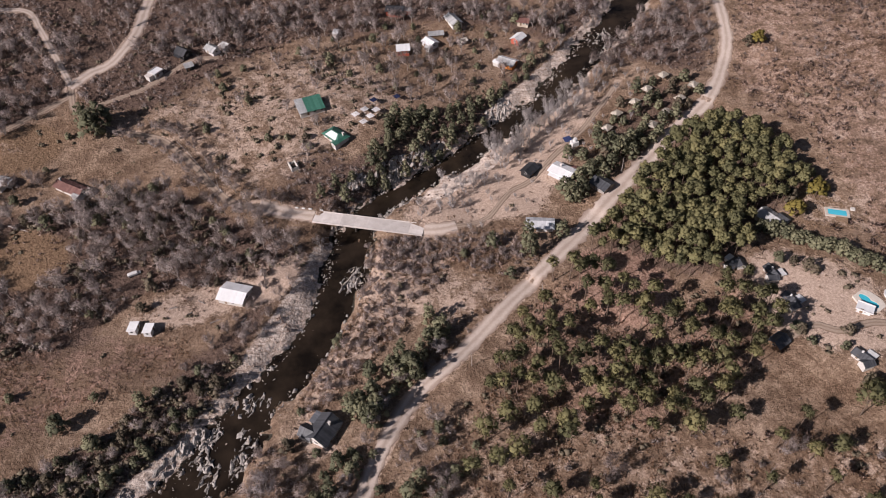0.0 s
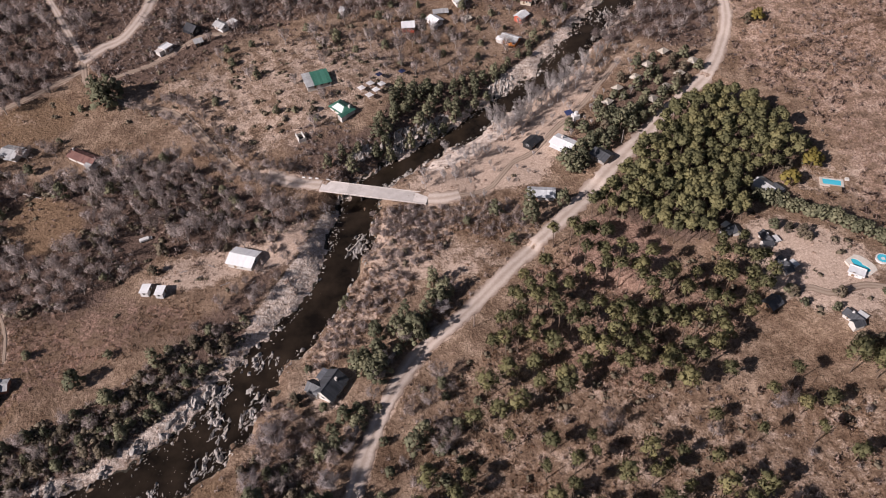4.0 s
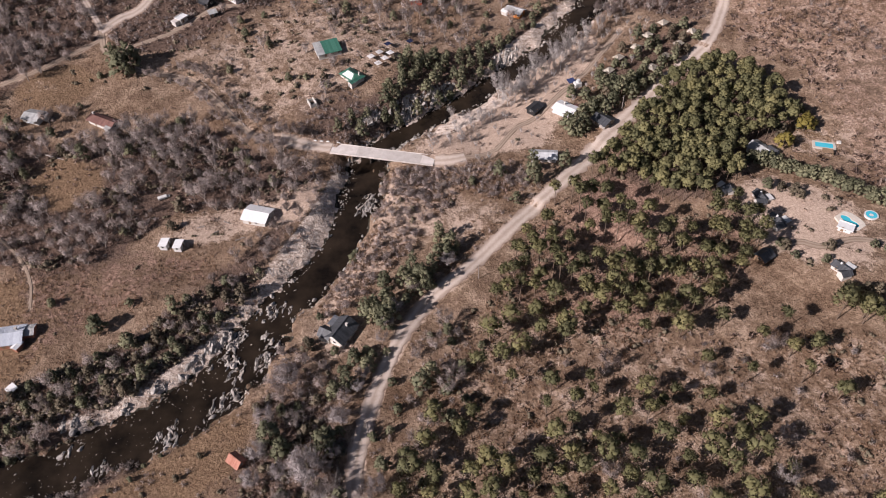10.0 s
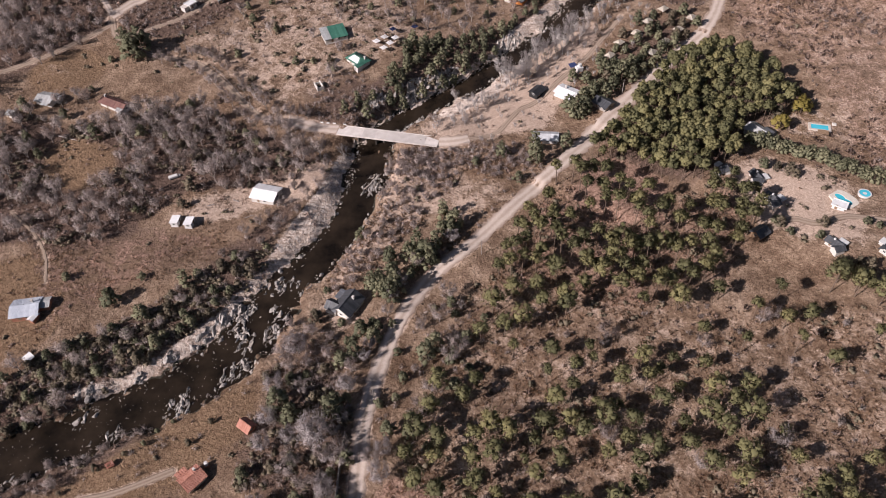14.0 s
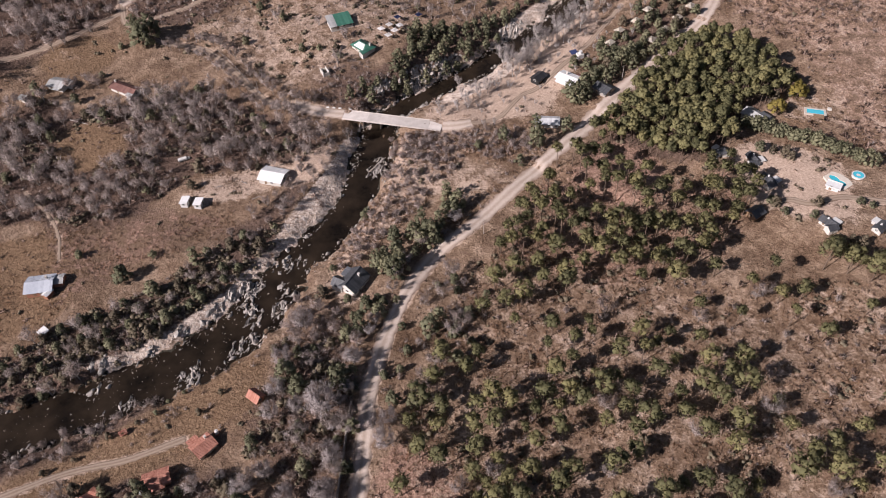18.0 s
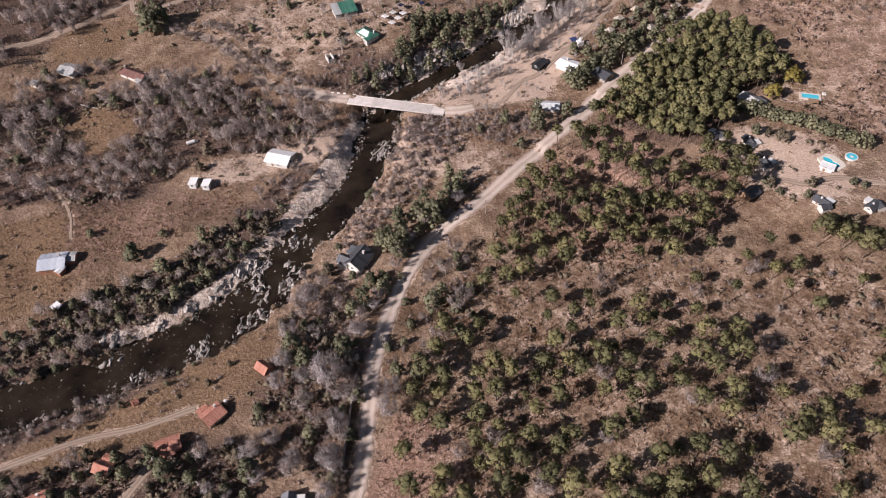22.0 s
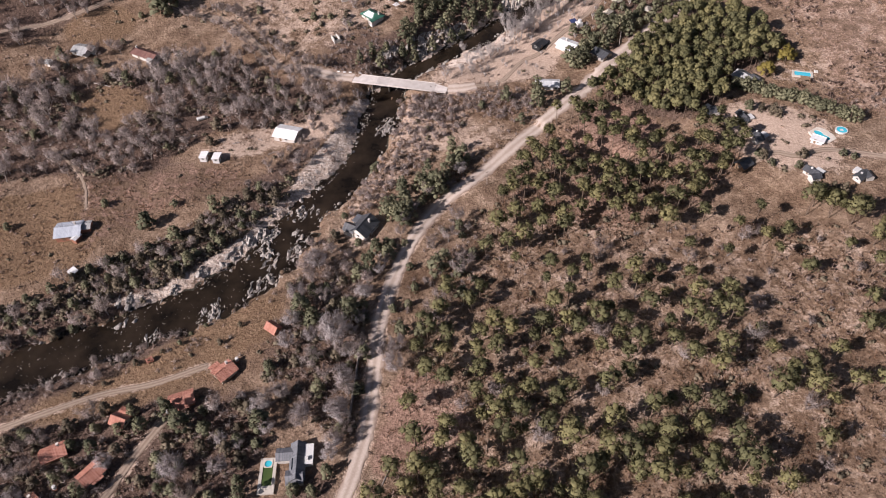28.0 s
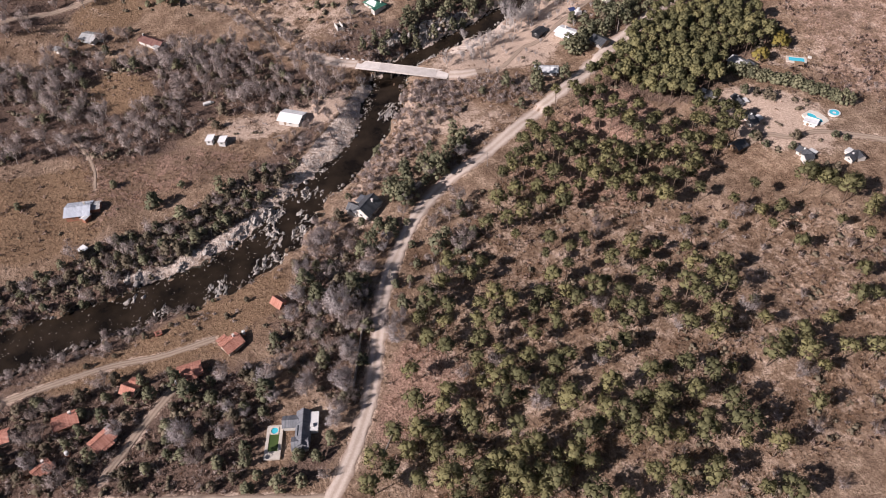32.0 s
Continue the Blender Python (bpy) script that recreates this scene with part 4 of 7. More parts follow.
g = building("blue_roofed_house", -164.0, 132.0, 7, 9.6, 8.0, 2.8, 1.3, M["blue_zinc"], M["brick"], "brick house with a blue-grey sheet roof alone in a pasture", second=M["blue_zinc"], chimney=(2.6, 1.5))
wing(g, 6.2, 1.6, 0, 4.2, 4.6, 2.5, 0.7, M["old_zinc"], M["brick"])
w = wing(g, 3.6, -4.6, 60, 3.4, 2.2, 2.3, 0.4, M["white_roof"], M["brick"], name="porch")
building("lean_to_hut", -207, 241, -20, 3.0, 2.2, 2.0, 0.4, M["old_zinc"], M["plaster"], "small grey sheet-roofed hut at the wood edge", "hut", "shed", windows=1)
building("tool_shed", -155.5, 109.9, -39, 2.3, 2.0, 2.2, 0.35, M["white_roof"], M["wood"], "small shed with a white roof at the pasture edge", "shed", "shed", windows=0)
# river house
g = building("slate_house", -42.6, 128.2, 60, 9.4, 7.4, 3.3, 2.6, M["slate"], M["plaster"], "white house with a steep dark slate roof by the river", chimney=(1.8, -1.5))
wing(g, -3.0, 4.4, 90, 4.6, 4.6, 3.0, 1.8, M["slate"], M["plaster"])
wing(g, 2.8, 4.8, 0, 4.0, 2.6, 2.6, 0.2, M["grey_slate"], M["stone_wall"], flat=True, name="terrace")
# cabins with red tiled roofs
red = (("red_roofed_cabin", -72.9, 80.2, -38, 5.0, 3.8, "small cabin with a red tiled roof"), ("red_roofed_cabin", -87.4, 62.8, 47, 7.6, 6.2, "cabin with a red tiled roof and white chimney pot"),
       ("red_roofed_cabin", -100.0, 52.2, 20, 8.6, 5.6, "long cabin with a low red tiled roof"), ("red_roofed_cabin", -118.9, 44.8, -21, 5.6, 4.6, "small cabin with a red roof under dark trees"),
       ("red_roofed_cabin", -137.8, 34.2, 25, 8.4, 5.6, "cabin with a red tiled roof beside stone steps"), ("red_roofed_cabin", -122.8, 26.2, 52, 7.8, 5.8, "cabin with a steep red tiled gable roof"),
       ("red_roofed_cabin", -138.9, 16.6, 52, 5.8, 5.0, "cabin with a red roof and a dark lean-to"), ("red_roofed_cabin", -157.6, 28.3, 20, 6.4, 5.4, "cabin with a red tiled roof at the track's end"))
for i, (nm, x, y, tn, L, W, lab) in enumerate(red):
    L, W = 0.84 * L, 0.84 * W
    g = building(nm, x, y, tn, L, W, 2.6, 1.35, M["tile"], M["cream"] if i % 2 else M["brick"], lab, "cabin", chimney=((L * 0.3, 0.8) if i in (1, 4, 6) else None), porch=(0, L * 0.6, 1.6) if i in (2, 5) else None, group="red-roofed cabins")
    if i in (1, 3, 6):
        wing(g, -L * 0.2, (W / 2 + 1.2), 0, L * 0.5, 2.6, 2.2, 0.35, M["tile"] if i != 6 else M["dark"], M["cream"])
building("red_hut", -115.5, 69.0, 35, 1.7, 1.4, 1.5, 0.7, M["tile"], M["red_wall"], "tiny red playhouse on the grass", "hut", windows=0, over=0.2)
# slate villa with its pool
g = building("slate_villa", -57.5, 27.6, 93, 13.2, 5.0, 3.0, 1.7, M["grey_slate"], M["plaster"], "villa with long grey slate roofs and a white terrace", windows=2)
wing(g, 3.2, 5.2, 90, 6.0, 4.4, 2.7, 1.0, M["grey_slate"], M["plaster"])
wing(g, -5.6, 0.8, 95, 6.0, 5.0, 2.8, 1.2, M["grey_slate"], M["plaster"])
t_ = wing(g, 2.6, -4.0, 0, 7.0, 3.2, 2.9, 0.2, M["white"], M["white"], flat=True, name="white_terrace")
part("roof_tank", box(bmesh.new(), 1.3, 1.3, 0.9, -2.0, 0.4, 2.6, bevel=0.1), M["white"], t_)
part("skylight", box(bmesh.new(), 4.2, 0.8, 0.12, -1.2, 1.65, 3.15), M["glass"], g)
g.scale = (0.9, 0.82, 0.9)
# hamlet over the river
g = building("red_black_house", -18.5, 364.0, -12, 9.0, 6.0, 3.0, 1.2, M["black_roof"], M["red_wall"], "red boarded house with a black sheet roof", porch=(0, 6, 1.8))
wing(g, 6.2, 0.8, 0, 3.6, 3.2, 2.4, 0.3, M["old_zinc"], M["red_wall"])
building("grey_cottage", 11.6, 353.0, -66, 9.6, 5.2, 2.8, 1.2, M["old_zinc"], M["plaster"], "pale cottage with a weathered zinc roof")
g = building("white_cottage", -1.0, 337.4, -53, 6.4, 5.4, 2.8, 1.1, M["white_roof"], M["white"], "white cottage with a white sheet roof")
wing(g, 3.2, -3.2, 0, 3.0, 2.6, 2.2, 0.3, M["white_roof"], M["white"])
building("grey_carport", 2.2, 343.6, 4, 7.0, 2.8, 2.3, 0.4, M["old_zinc"], M["wood"], "low grey sheet-roofed store behind the cottage", "shed", "shed", windows=0)
building("red_barn", -14.8, 330.2, 3, 5.8, 4.2, 3.2, 0.8, M["white_roof"], M["red_wall"], "red boarded hut with a white sheet roof", "hut", "shed")
g = building("orange_house", 36.6, 319.2, -35, 8.6, 5.4, 2.9, 1.1, M["white_roof"], M["orange_wall"], "orange house with a pale sheet roof above the river", second=M["old_zinc"])
wing(g, -4.4, -2.2, 0, 3.2, 3.2, 2.5, 0.5, M["white_roof"], M["plaster"])
building("white_red_house", 44.0, 337.6, 50, 6.2, 4.6, 2.8, 1.0, M["white_roof"], M["red_wall"], "small house with a white roof among trees")
building("pink_roofed_house", 48.0, 349.5, -20, 5.6, 4.4, 2.8, 0.9, M["rust"], M["cream"], "small cream house with a faded red roof")
building("ruined_hut", 15.6, 337.6, 30, 3.2, 2.6, 2.0, 0.5, M["canvas"], M["plaster"], "tumbledown pale hut in the scrub", "hut", windows=0)
building("white_box_hut", -49.5, 347.5, 80, 4.4, 2.4, 2.4, 0.2, M["white_roof"], M["white"], "narrow white box hut in the brush", "hut", "shed", windows=0, over=0.1)
# north-west hamlet
building("black_house", -125.2, 333.2, -38, 6.4, 5.4, 2.8, 1.9, M["black_roof"], M["dark"], "black boarded house with a steep black roof", porch=(0, 5, 2))
g = building("white_hill_house", -111.0, 335.4, -40, 6.2, 4.4, 2.8, 1.1, M["old_zinc"], M["white"], "white house with a grey sheet roof on the hillside", chimney=(-2.6, 0.9))
building("white_outhouse", -105.8, 338.2, -40, 3.4, 2.8, 2.2, 0.4, M["white_roof"], M["white"], "small white outhouse beside the hill house", "outhouse", "shed", windows=0)
g = building("unfinished_house", -136.4, 319.8, 55, 4.6, 3.8, 2.6, 0.4, M["white_roof"], M["plaster"], "pale half-built house with open rooms", shape="flat")
wing(g, -3.6, 1.0, 0, 3.0, 3.0, 1.8, 0.2, M["concrete"], M["plaster"], flat=True)
building("teal_hut", -120.8, 323.0, 26, 3.4, 3.0, 2.4, 0.5, M["old_zinc"], M["dark"], "small dark hut with a blue-grey roof", "hut", "shed", windows=1)
# riverside camp
g = building("camp_house", 53.0, 242.2, -41, 9.4, 6.8, 2.8, 0.8, M["white_roof"], M["plaster"], "camp house with a broad white roof and veranda", porch=(0, 8, 2.2), chimney=(-1.6, 1.4))
wing(g, 3.6, 4.6, 0, 3.0, 2.6, 2.3, 0.3, M["rust"], M["brick"])
building("black_hut", 39.4, 246.0, 48, 6.2, 4.6, 2.2, 1.0, M["black_roof"], M["dark"], "low black hut with a black roof in the camp", "hut", windows=0)
building("walled_lodge", 39.8, 213.4, -8, 10.4, 5.4, 2.7, 1.0, M["zinc"], M["white"], "white lodge with a pale roof behind a wall", second=M["zinc"])
building("shaded_house", 68.2, 232.4, -50, 7.4, 6.4, 2.8, 1.3, M["slate"], M["stone_wall"], "dark-roofed house hidden under tall trees")
# chalets
def chalet(x, y, t1, t2, lab):
    g = building("chalet", x, y, t1, 6.4, 3.8, 2.3, 1.3, M["slate"], M["plaster"], lab, "chalet", windows=1, group="dark-roofed chalets")
    g.scale = (0.84, 0.84, 0.84)
    wing(g, 3.0, -1.9, t2, 4.4, 3.6, 2.2, 1.1, M["slate"], M["plaster"])
    wing(g, 2.0, 3.0, 0, 3.4, 2.6, 2.1, 0.2, M["white"], M["plaster"], flat=True, name="flat_wing")
    part("water_tank", bm_tank(0.5, 1.0, -0.6, 0, 2.75), M["white"], g)


def bm_tank(r, h, x, y, z):
    bm = bmesh.new()
    bmesh.ops.create_cone(bm, cap_ends=True, segments=14, radius1=r, radius2=r * 0.92, depth=h, matrix=pose(x, y, z + h / 2))
    bmesh.ops.create_cone(bm, cap_ends=True, segments=14, radius1=r * 0.5, radius2=r * 0.3, depth=0.15, matrix=pose(x, y, z + h + 0.07))
    return bm


chalet(107.9, 183.7, 35, 60, "dark-roofed chalet among the pines")
chalet(120.8, 178.4, -75, 80, "dark-roofed chalet with a white flat wing on dry grass")
chalet(122.6, 164.6, -62, 80, "dark-roofed chalet with two wings and a white roof terrace")
chalet(135.4, 137.4, -55, 70, "dark-roofed chalet beside clipped shrubs")
chalet(152.6, 133.2, 37, 60, "dark-roofed chalet at the edge of the dry lawn")
building("chalet_store", 112.6, 147.6, 33, 5.0, 4.2, 2.5, 1.2, M["slate"], M["wood"], "small dark-roofed store under pines", "store", windows=1)
g = building("pool_house", 128.6, 205.0, -58, 8.0, 6.4, 2.8, 1.4, M["old_zinc"], M["plaster"], "grey slate house half hidden by pines")
wing(g, 3.6, 3.8, 0, 4.0, 4.0, 2.5, 0.9, M["slate"], M["plaster"])

PLOTS += [(130, 204, 8.5), (124, 198, 5.5), (120, 180, 5.5)]

# ---- pools ----
def ring(pts, z, bm):
    return [bm.verts.new((x, y, z)) for x, y in pts]


def pool(x, y, turn, outline, paving, water, label, mat_deck=None):
    """Paving round a sunken basin, with its water a little below the rim."""
    zs = [ground_z(x + px * math.cos(radians(turn)) - py * math.sin(radians(turn)), y + px * math.sin(radians(turn)) + py * math.cos(radians(turn))) for px, py in paving]
    ob = thing("swimming_pool", x, y, max(zs) + 0.12, turn, label, "pool")
    PLOTS.append((x, y, max(abs(p) for q in paving for p in q) + 1.5))
    n = len(outline)
    cut = [paving[int(i * len(paving) / n)] for i in range(n)]
    bm = bmesh.new()
    inner, outer, low, foot = ring(outline, 0, bm), [], ring(outline, -0.6, bm), []
    # paving: rays from the basin's rim to the outer edge
    cx, cy = sum(p[0] for p in outline) / n, sum(p[1] for p in outline) / n
    for px, py in outline:
        dx, dy = px - cx, py - cy
        best = 1e9
        for (ax, ay), (bx, by) in zip(paving, paving[1:] + paving[:1]):
            ex, ey = bx - ax, by - ay
            den = dx * ey - dy * ex
            if abs(den) > 1e-9:
                s = ((ax - cx) * ey - (ay - cy) * ex) / den
                u = ((ax - cx) * dy - (ay - cy) * dx) / den
                if s > 0 and -0.001 <= u <= 1.001:
                    best = min(best, s)
        outer.append(bm.verts.new((cx + dx * best, cy + dy * best, 0)))
        foot.append(bm.verts.new((cx + dx * best, cy + dy * best, -1.6)))
    for i in range(n):
        j = (i + 1) % n
        bm.faces.new((inner[i], outer[i], outer[j], inner[j]))
        bm.faces.new((low[i], inner[i], inner[j], low[j]))
        bm.faces.new((outer[i], foot[i], foot[j], outer[j]))
    bmesh.ops.recalc_face_normals(bm, faces=bm.faces)
    part("paving", bm, mat_deck or M["deck"], ob)
    wt = bmesh.new()
    wt.faces.new(ring(outline, -0.16, wt))
    bmesh.ops.recalc_face_normals(wt, faces=wt.faces)
    part("water", wt, water, ob)
    return ob


def rect_outline(L, W, r=0.4, n=4):
    pts = []
    for k, (sx, sy) in enumerate(((1, 1), (-1, 1), (-1, -1), (1, -1))):
        for i in range(n + 1):
            a = math.pi / 2 * (k + i / n)
            pts.append((sx * (L / 2 - r) + r * math.cos(a), sy * (W / 2 - r) + r * math.sin(a)))
    return pts


def kidney(s):
    pts = []
    for i in range(28):
        a = 2 * math.pi * i / 28
        r = 1 + 0.32 * math.cos(2 * a) - 0.30 * math.exp(-((a - 1.3) / 0.5) ** 2)
        pts.append((s * 1.25 * r * math.cos(a), s * 0.85 * r * math.sin(a)))
    return pts


pl = pool(155.2, 205.4, -16, rect_outline(7.0, 3.2), [(4.5, 2.9), (-4.5, 2.9), (-4.5, -2.9), (4.5, -2.9)], M["pool_blue"], "turquoise rectangular pool with a pale paved rim")
part("pump_house", box(bmesh.new(), 1.6, 1.4, 1.0, 5.9, 2.8, -0.5, bevel=0.05), M["plaster"], pl)
part("pergola_roof", slab(bmesh.new(), ((-1.6, -7.0, 1.5), (2.6, -7.0, 1.5), (2.6, -4.4, 1.7), (-1.6, -4.4, 1.7)), 0.10), M["wood"], pl)
for px in (-1.4, 2.4):
    part("pergola_post", box(bmesh.new(), 0.14, 0.14, 3.0, px, -6.8, -1.4), M["wood"], pl)
pl = pool(147.6, 160.2, -58, kidney(2.3), [(4.8, 2.9), (2.2, 4.1), (-2.2, 4.1), (-4.6, 2.9), (-4.7, -2.6), (-1.5, -3.7), (2.5, -3.7), (5.0, -2.2)], M["pool_teal"], "teal kidney-shaped pool on a pale paved terrace")
lg = building("pool_lounge", 144.3, 156.4, -35, 4.4, 3.0, 1.9, 0.3, M["white_roof"], M["white"], "white flat-roofed pool lounge beside the terrace", "pavilion", "flat", windows=1)
tub = thing("round_pool", 156.2, 162.2, ground_z(156.2, 162.2) - 0.3, 0, "raised round pool with a pale rim and blue star floor", "pool")
bm = bmesh.new()
bmesh.ops.create_cone(bm, cap_ends=False, segments=28, radius1=2.7, radius2=2.7, depth=1.3, matrix=pose(0, 0, 0.65))
part("pool_wall", bm, M["white"], tub)
bm = bmesh.new()
o, i_ = [bm.verts.new((2.95 * math.cos(k * math.pi / 14), 2.95 * math.sin(k * math.pi / 14), 1.31)) for k in range(28)], [bm.verts.new((2.35 * math.cos(k * math.pi / 14), 2.35 * math.sin(k * math.pi / 14), 1.33)) for k in range(28)]
for k in range(28):
    bm.faces.new((o[k], o[(k + 1) % 28], i_[(k + 1) % 28], i_[k]))
part("rim", bm, M["white"], tub)
bm = bmesh.new()
bmesh.ops.create_circle(bm, cap_ends=True, segments=28, radius=2.6, matrix=pose(0, 0, 1.15))
part("water", bm, M["pool_blue"], tub)
bm = bmesh.new()
bmesh.ops.create_circle(bm, cap_ends=True, segments=16, radius=0.9, matrix=pose(0, 0, 1.17))
part("floor_star", bm, M["white"], tub)
tub.scale = (0.86, 0.86, 0.86)
PLOTS.append((156.2, 162.2, 4))
pool(-66.9, 24.0, 92, rect_outline(6.6, 3.2, 0.3), [(6.0, 2.6), (-6.0, 2.6), (-6.0, -2.6), (6.0, -2.6)], M["pool_green"], "rectangular pool of green water with a pale rim")
pl = pool(-67.1, 28.0, 92, [(1.15 * math.cos(k * math.pi / 8), 1.15 * math.sin(k * math.pi / 8)) for k in range(16)], [(1.35, 1.4), (-1.25, 1.4), (-1.25, -1.4), (1.35, -1.4)], M["pool_teal"], "small round blue basin at the head of the green pool")
pl.location.z += 0.3

# ---- tents, umbrellas, poles, small things ----
for i, (x, y) in enumerate([(108.4, 298.2), (99.2, 290.6), (92.1, 282.9), (82.6, 276.0), (76.6, 267.3), (120.1, 288.8), (112.4, 281.6), (104.6, 274.0), (96.6, 266.2)]):
    tn = thing("camp_shelter", x, y, ground_z(x, y), 38 + 7 * (i % 3), "cream canvas-roofed camp shelter among dark trees", "shelter", "camp shelters")
    PLOTS.append((x, y, 3.4))
    bm = bmesh.new()
    q = [bm.verts.new((a * 2.4, b * 2.0, 2.0 + 0.25 * ((a + b) == 0))) for a, b in ((-1, -1), (1, -1), (1, 1), (-1, 1))]
    e = [bm.verts.new((0.6, 0, 3.7)), bm.verts.new((-0.6, 0, 3.7))]
    bm.faces.new((q[0], q[1], e[0], e[1])), bm.faces.new((q[2], q[3], e[1], e[0]))
    bm.faces.new((q[1], q[2], e[0])), bm.faces.new((q[3], q[0], e[1]))
    bmesh.ops.solidify(bm, geom=bm.faces[:], thickness=0.05)
    part("canopy", bm, M["canvas"], tn)
    for a in (-1, 1):
        for b in (-1, 1):
            part("post", box(bmesh.new(), 0.1, 0.1, 2.6, a * 2.2, b * 1.7, -0.45), M["wood"], tn)
    part("table", box(bmesh.new(), 1.6, 0.8, 0.08, 0, 0, 0.68), M["wood"], tn)
    part("table_leg", box(bmesh.new(), 0.14, 0.5, 0.9, 0, 0, -0.22), M["wood"], tn)


def umbrella(x, y, tn, size, mat, lab, grp):
    u = thing("garden_umbrella", x, y, ground_z(x, y) - 0.05, tn, lab, "umbrella", grp)
    bm = bmesh.new()
    q = [bm.verts.new((a * size / 2, b * size / 2, 2.3)) for a, b in ((-1, -1), (1, -1), (1, 1), (-1, 1))]
    top = bm.verts.new((0, 0, 2.5))
    for k in range(4):
        bm.faces.new((q[k], q[(k + 1) % 4], top))
    bmesh.ops.solidify(bm, geom=bm.faces[:], thickness=0.03)
    part("canopy", bm, mat, u)
    part("pole", box(bmesh.new(), 0.07, 0.07, 2.8, 0, 0, 0), M["wood"], u)
    part("base", box(bmesh.new(), 0.6, 0.6, 0.12, 0, 0, 0, bevel=0.03), M["concrete"], u)
    PLOTS.append((x, y, 2.0))


for x, y in [(-36.8, 280.6), (-32.8, 283.9), (-27.6, 284.1), (-30.1, 279.7), (-33.1, 275.9)]:
    umbrella(x, y, 40, 3.2, M["umbrella"], "square white garden umbrella in the cottage garden", "white umbrellas")
for x, y in [(-28.8, 290.5), (-18.0, 294.0)]:
    umbrella(x, y, 40, 2.9, M["navy"], "square navy garden umbrella by the trees", "navy umbrellas")
tk = thing("water_tank", 61.0, 260.2, ground_z(61, 260.2), 20, "white water tank on a block stand beside a blue tarpaulin", "tank")
part("stand", box(bmesh.new(), 3.2, 2.8, 2.6, 0, 0, -0.4, bevel=0.05), M["white"], tk)
part("tank", bm_tank(1.0, 1.2, 0.3, 0.2, 2.2), M["white"], tk)
for x, y in ((-84.1, 67.7), (-103.8, 47.6), (-133.4, 22.2)):
    ct = thing("cabin_tank", x, y, ground_z(x, y) - 0.2, 10, "white plastic water tank on a low brick base", "tank", "cabin tanks")
    part("base", box(bmesh.new(), 1.5, 1.5, 0.8, bevel=0.04), M["brick"], ct)
    part("tank", bm_tank(0.65, 1.3, 0, 0, 0.8), M["white"], ct)
    PLOTS.append((x, y, 2.2))
tp = thing("tarpaulin_shelter", 58.2, 262.4, ground_z(58.2, 262.4), 20, "blue tarpaulin stretched over posts", "shelter")
part("tarpaulin", slab(bmesh.new(), ((-1.8, -1.6, 1.7), (1.8, -1.6, 1.8), (1.8, 1.6, 2.2), (-1.8, 1.6, 2.1)), 0.04), M["navy"], tp)
for a in (-1, 1):
    for b in (-1, 1):
        part("post", box(bmesh.new(), 0.08, 0.08, 2.2, a * 1.7, b * 1.5, -0.3), M["wood"], tp)
PLOTS += [(61, 260.2, 3), (58.2, 262.4, 3)]
wr = thing("wrecked_trailer", -123.4, 200.6, ground_z(-123.4, 200.6), 25, "white wrecked trailer lying under bare trees", "trailer")
part("body", box(bmesh.new(), 4.0, 1.7, 1.1, 0, 0, 0.35, bevel=0.2), M["white"], wr)
part("hood", box(bmesh.new(), 1.4, 1.5, 0.5, 2.4, 0, 0.4, 0, 0.12), M["old_zinc"], wr)
for a in (-1.2, 1.2):
    for b in (-0.8, 0.8):
        bm = bmesh.new()
        bmesh.ops.create_cone(bm, cap_ends=True, segments=12, radius1=0.33, radius2=0.33, depth=0.2, matrix=pose(a, b, 0.3, 90))
        part("wheel", bm, M["dark"], wr)
PLOTS += [(-123.4, 200.6, 3.5), (-127.6, 198.4, 4.5), (-122, 196, 3.5)]


def utility_pole(x, y, h=8.0):
    u = thing("utility_pole", x, y, ground_z(x, y) - 0.2, 30, "tall weathered wooden utility pole beside the road", "pole", "utility poles")
    bm = bmesh.new()
    bmesh.ops.create_cone(bm, cap_ends=True, segments=8, radius1=0.16, radius2=0.10, depth=h, matrix=pose(0, 0, h / 2))
    part("shaft", bm, M["grey_bark"], u)
    part("crossarm", box(bmesh.new(), 1.6, 0.1, 0.12, 0, 0, h - 0.8), M["wood"], u)
    for k in (-0.65, 0, 0.65):
        part("insulator", bm_tank(0.05, 0.14, k, 0, h - 0.68), M["white"], u)


for x, y in [(-159.9, 336.6), (-174.3, 317.7), (-94.7, 242.2), (-132, 283), (36.2, 178.8), (8, 150), (-31, 87), (-43.4, 52), (78, 240)]:
    utility_pole(x, y)
# rail of tree trunks at the camp entrance, logs on the terrace
for x, y, a, ln in [(-87, 176.5, 25, 4), (-76, 176, 60, 3.2), (-94, 186, -30, 3), (-98, 180, 40, 3.6), (-104, 183, 15, 3), (68, 66, 30, 4), (5, 214.5, 10, 3), (96, 103, 40, 4.5), (-131, 51, 20, 2.5), (-29.5, 22, 70, 8)]:
    lg = thing("fallen_log", x, y, ground_z(x, y) + 0.1, a, "grey fallen log lying on dry grass", "log", "fallen logs")
    bm = bmesh.new()
    bmesh.ops.create_cone(bm, cap_ends=True, segments=8, radius1=0.24, radius2=0.15, depth=ln, matrix=pose(0, 0, 0.05, 0, 90))
    part("trunk", bm, M["grey_bark"], lg)
    part("branch_stub", box(bmesh.new(), 0.12, 0.9, 0.12, ln * 0.2, 0.4, 0.02, 20), M["grey_bark"], lg)

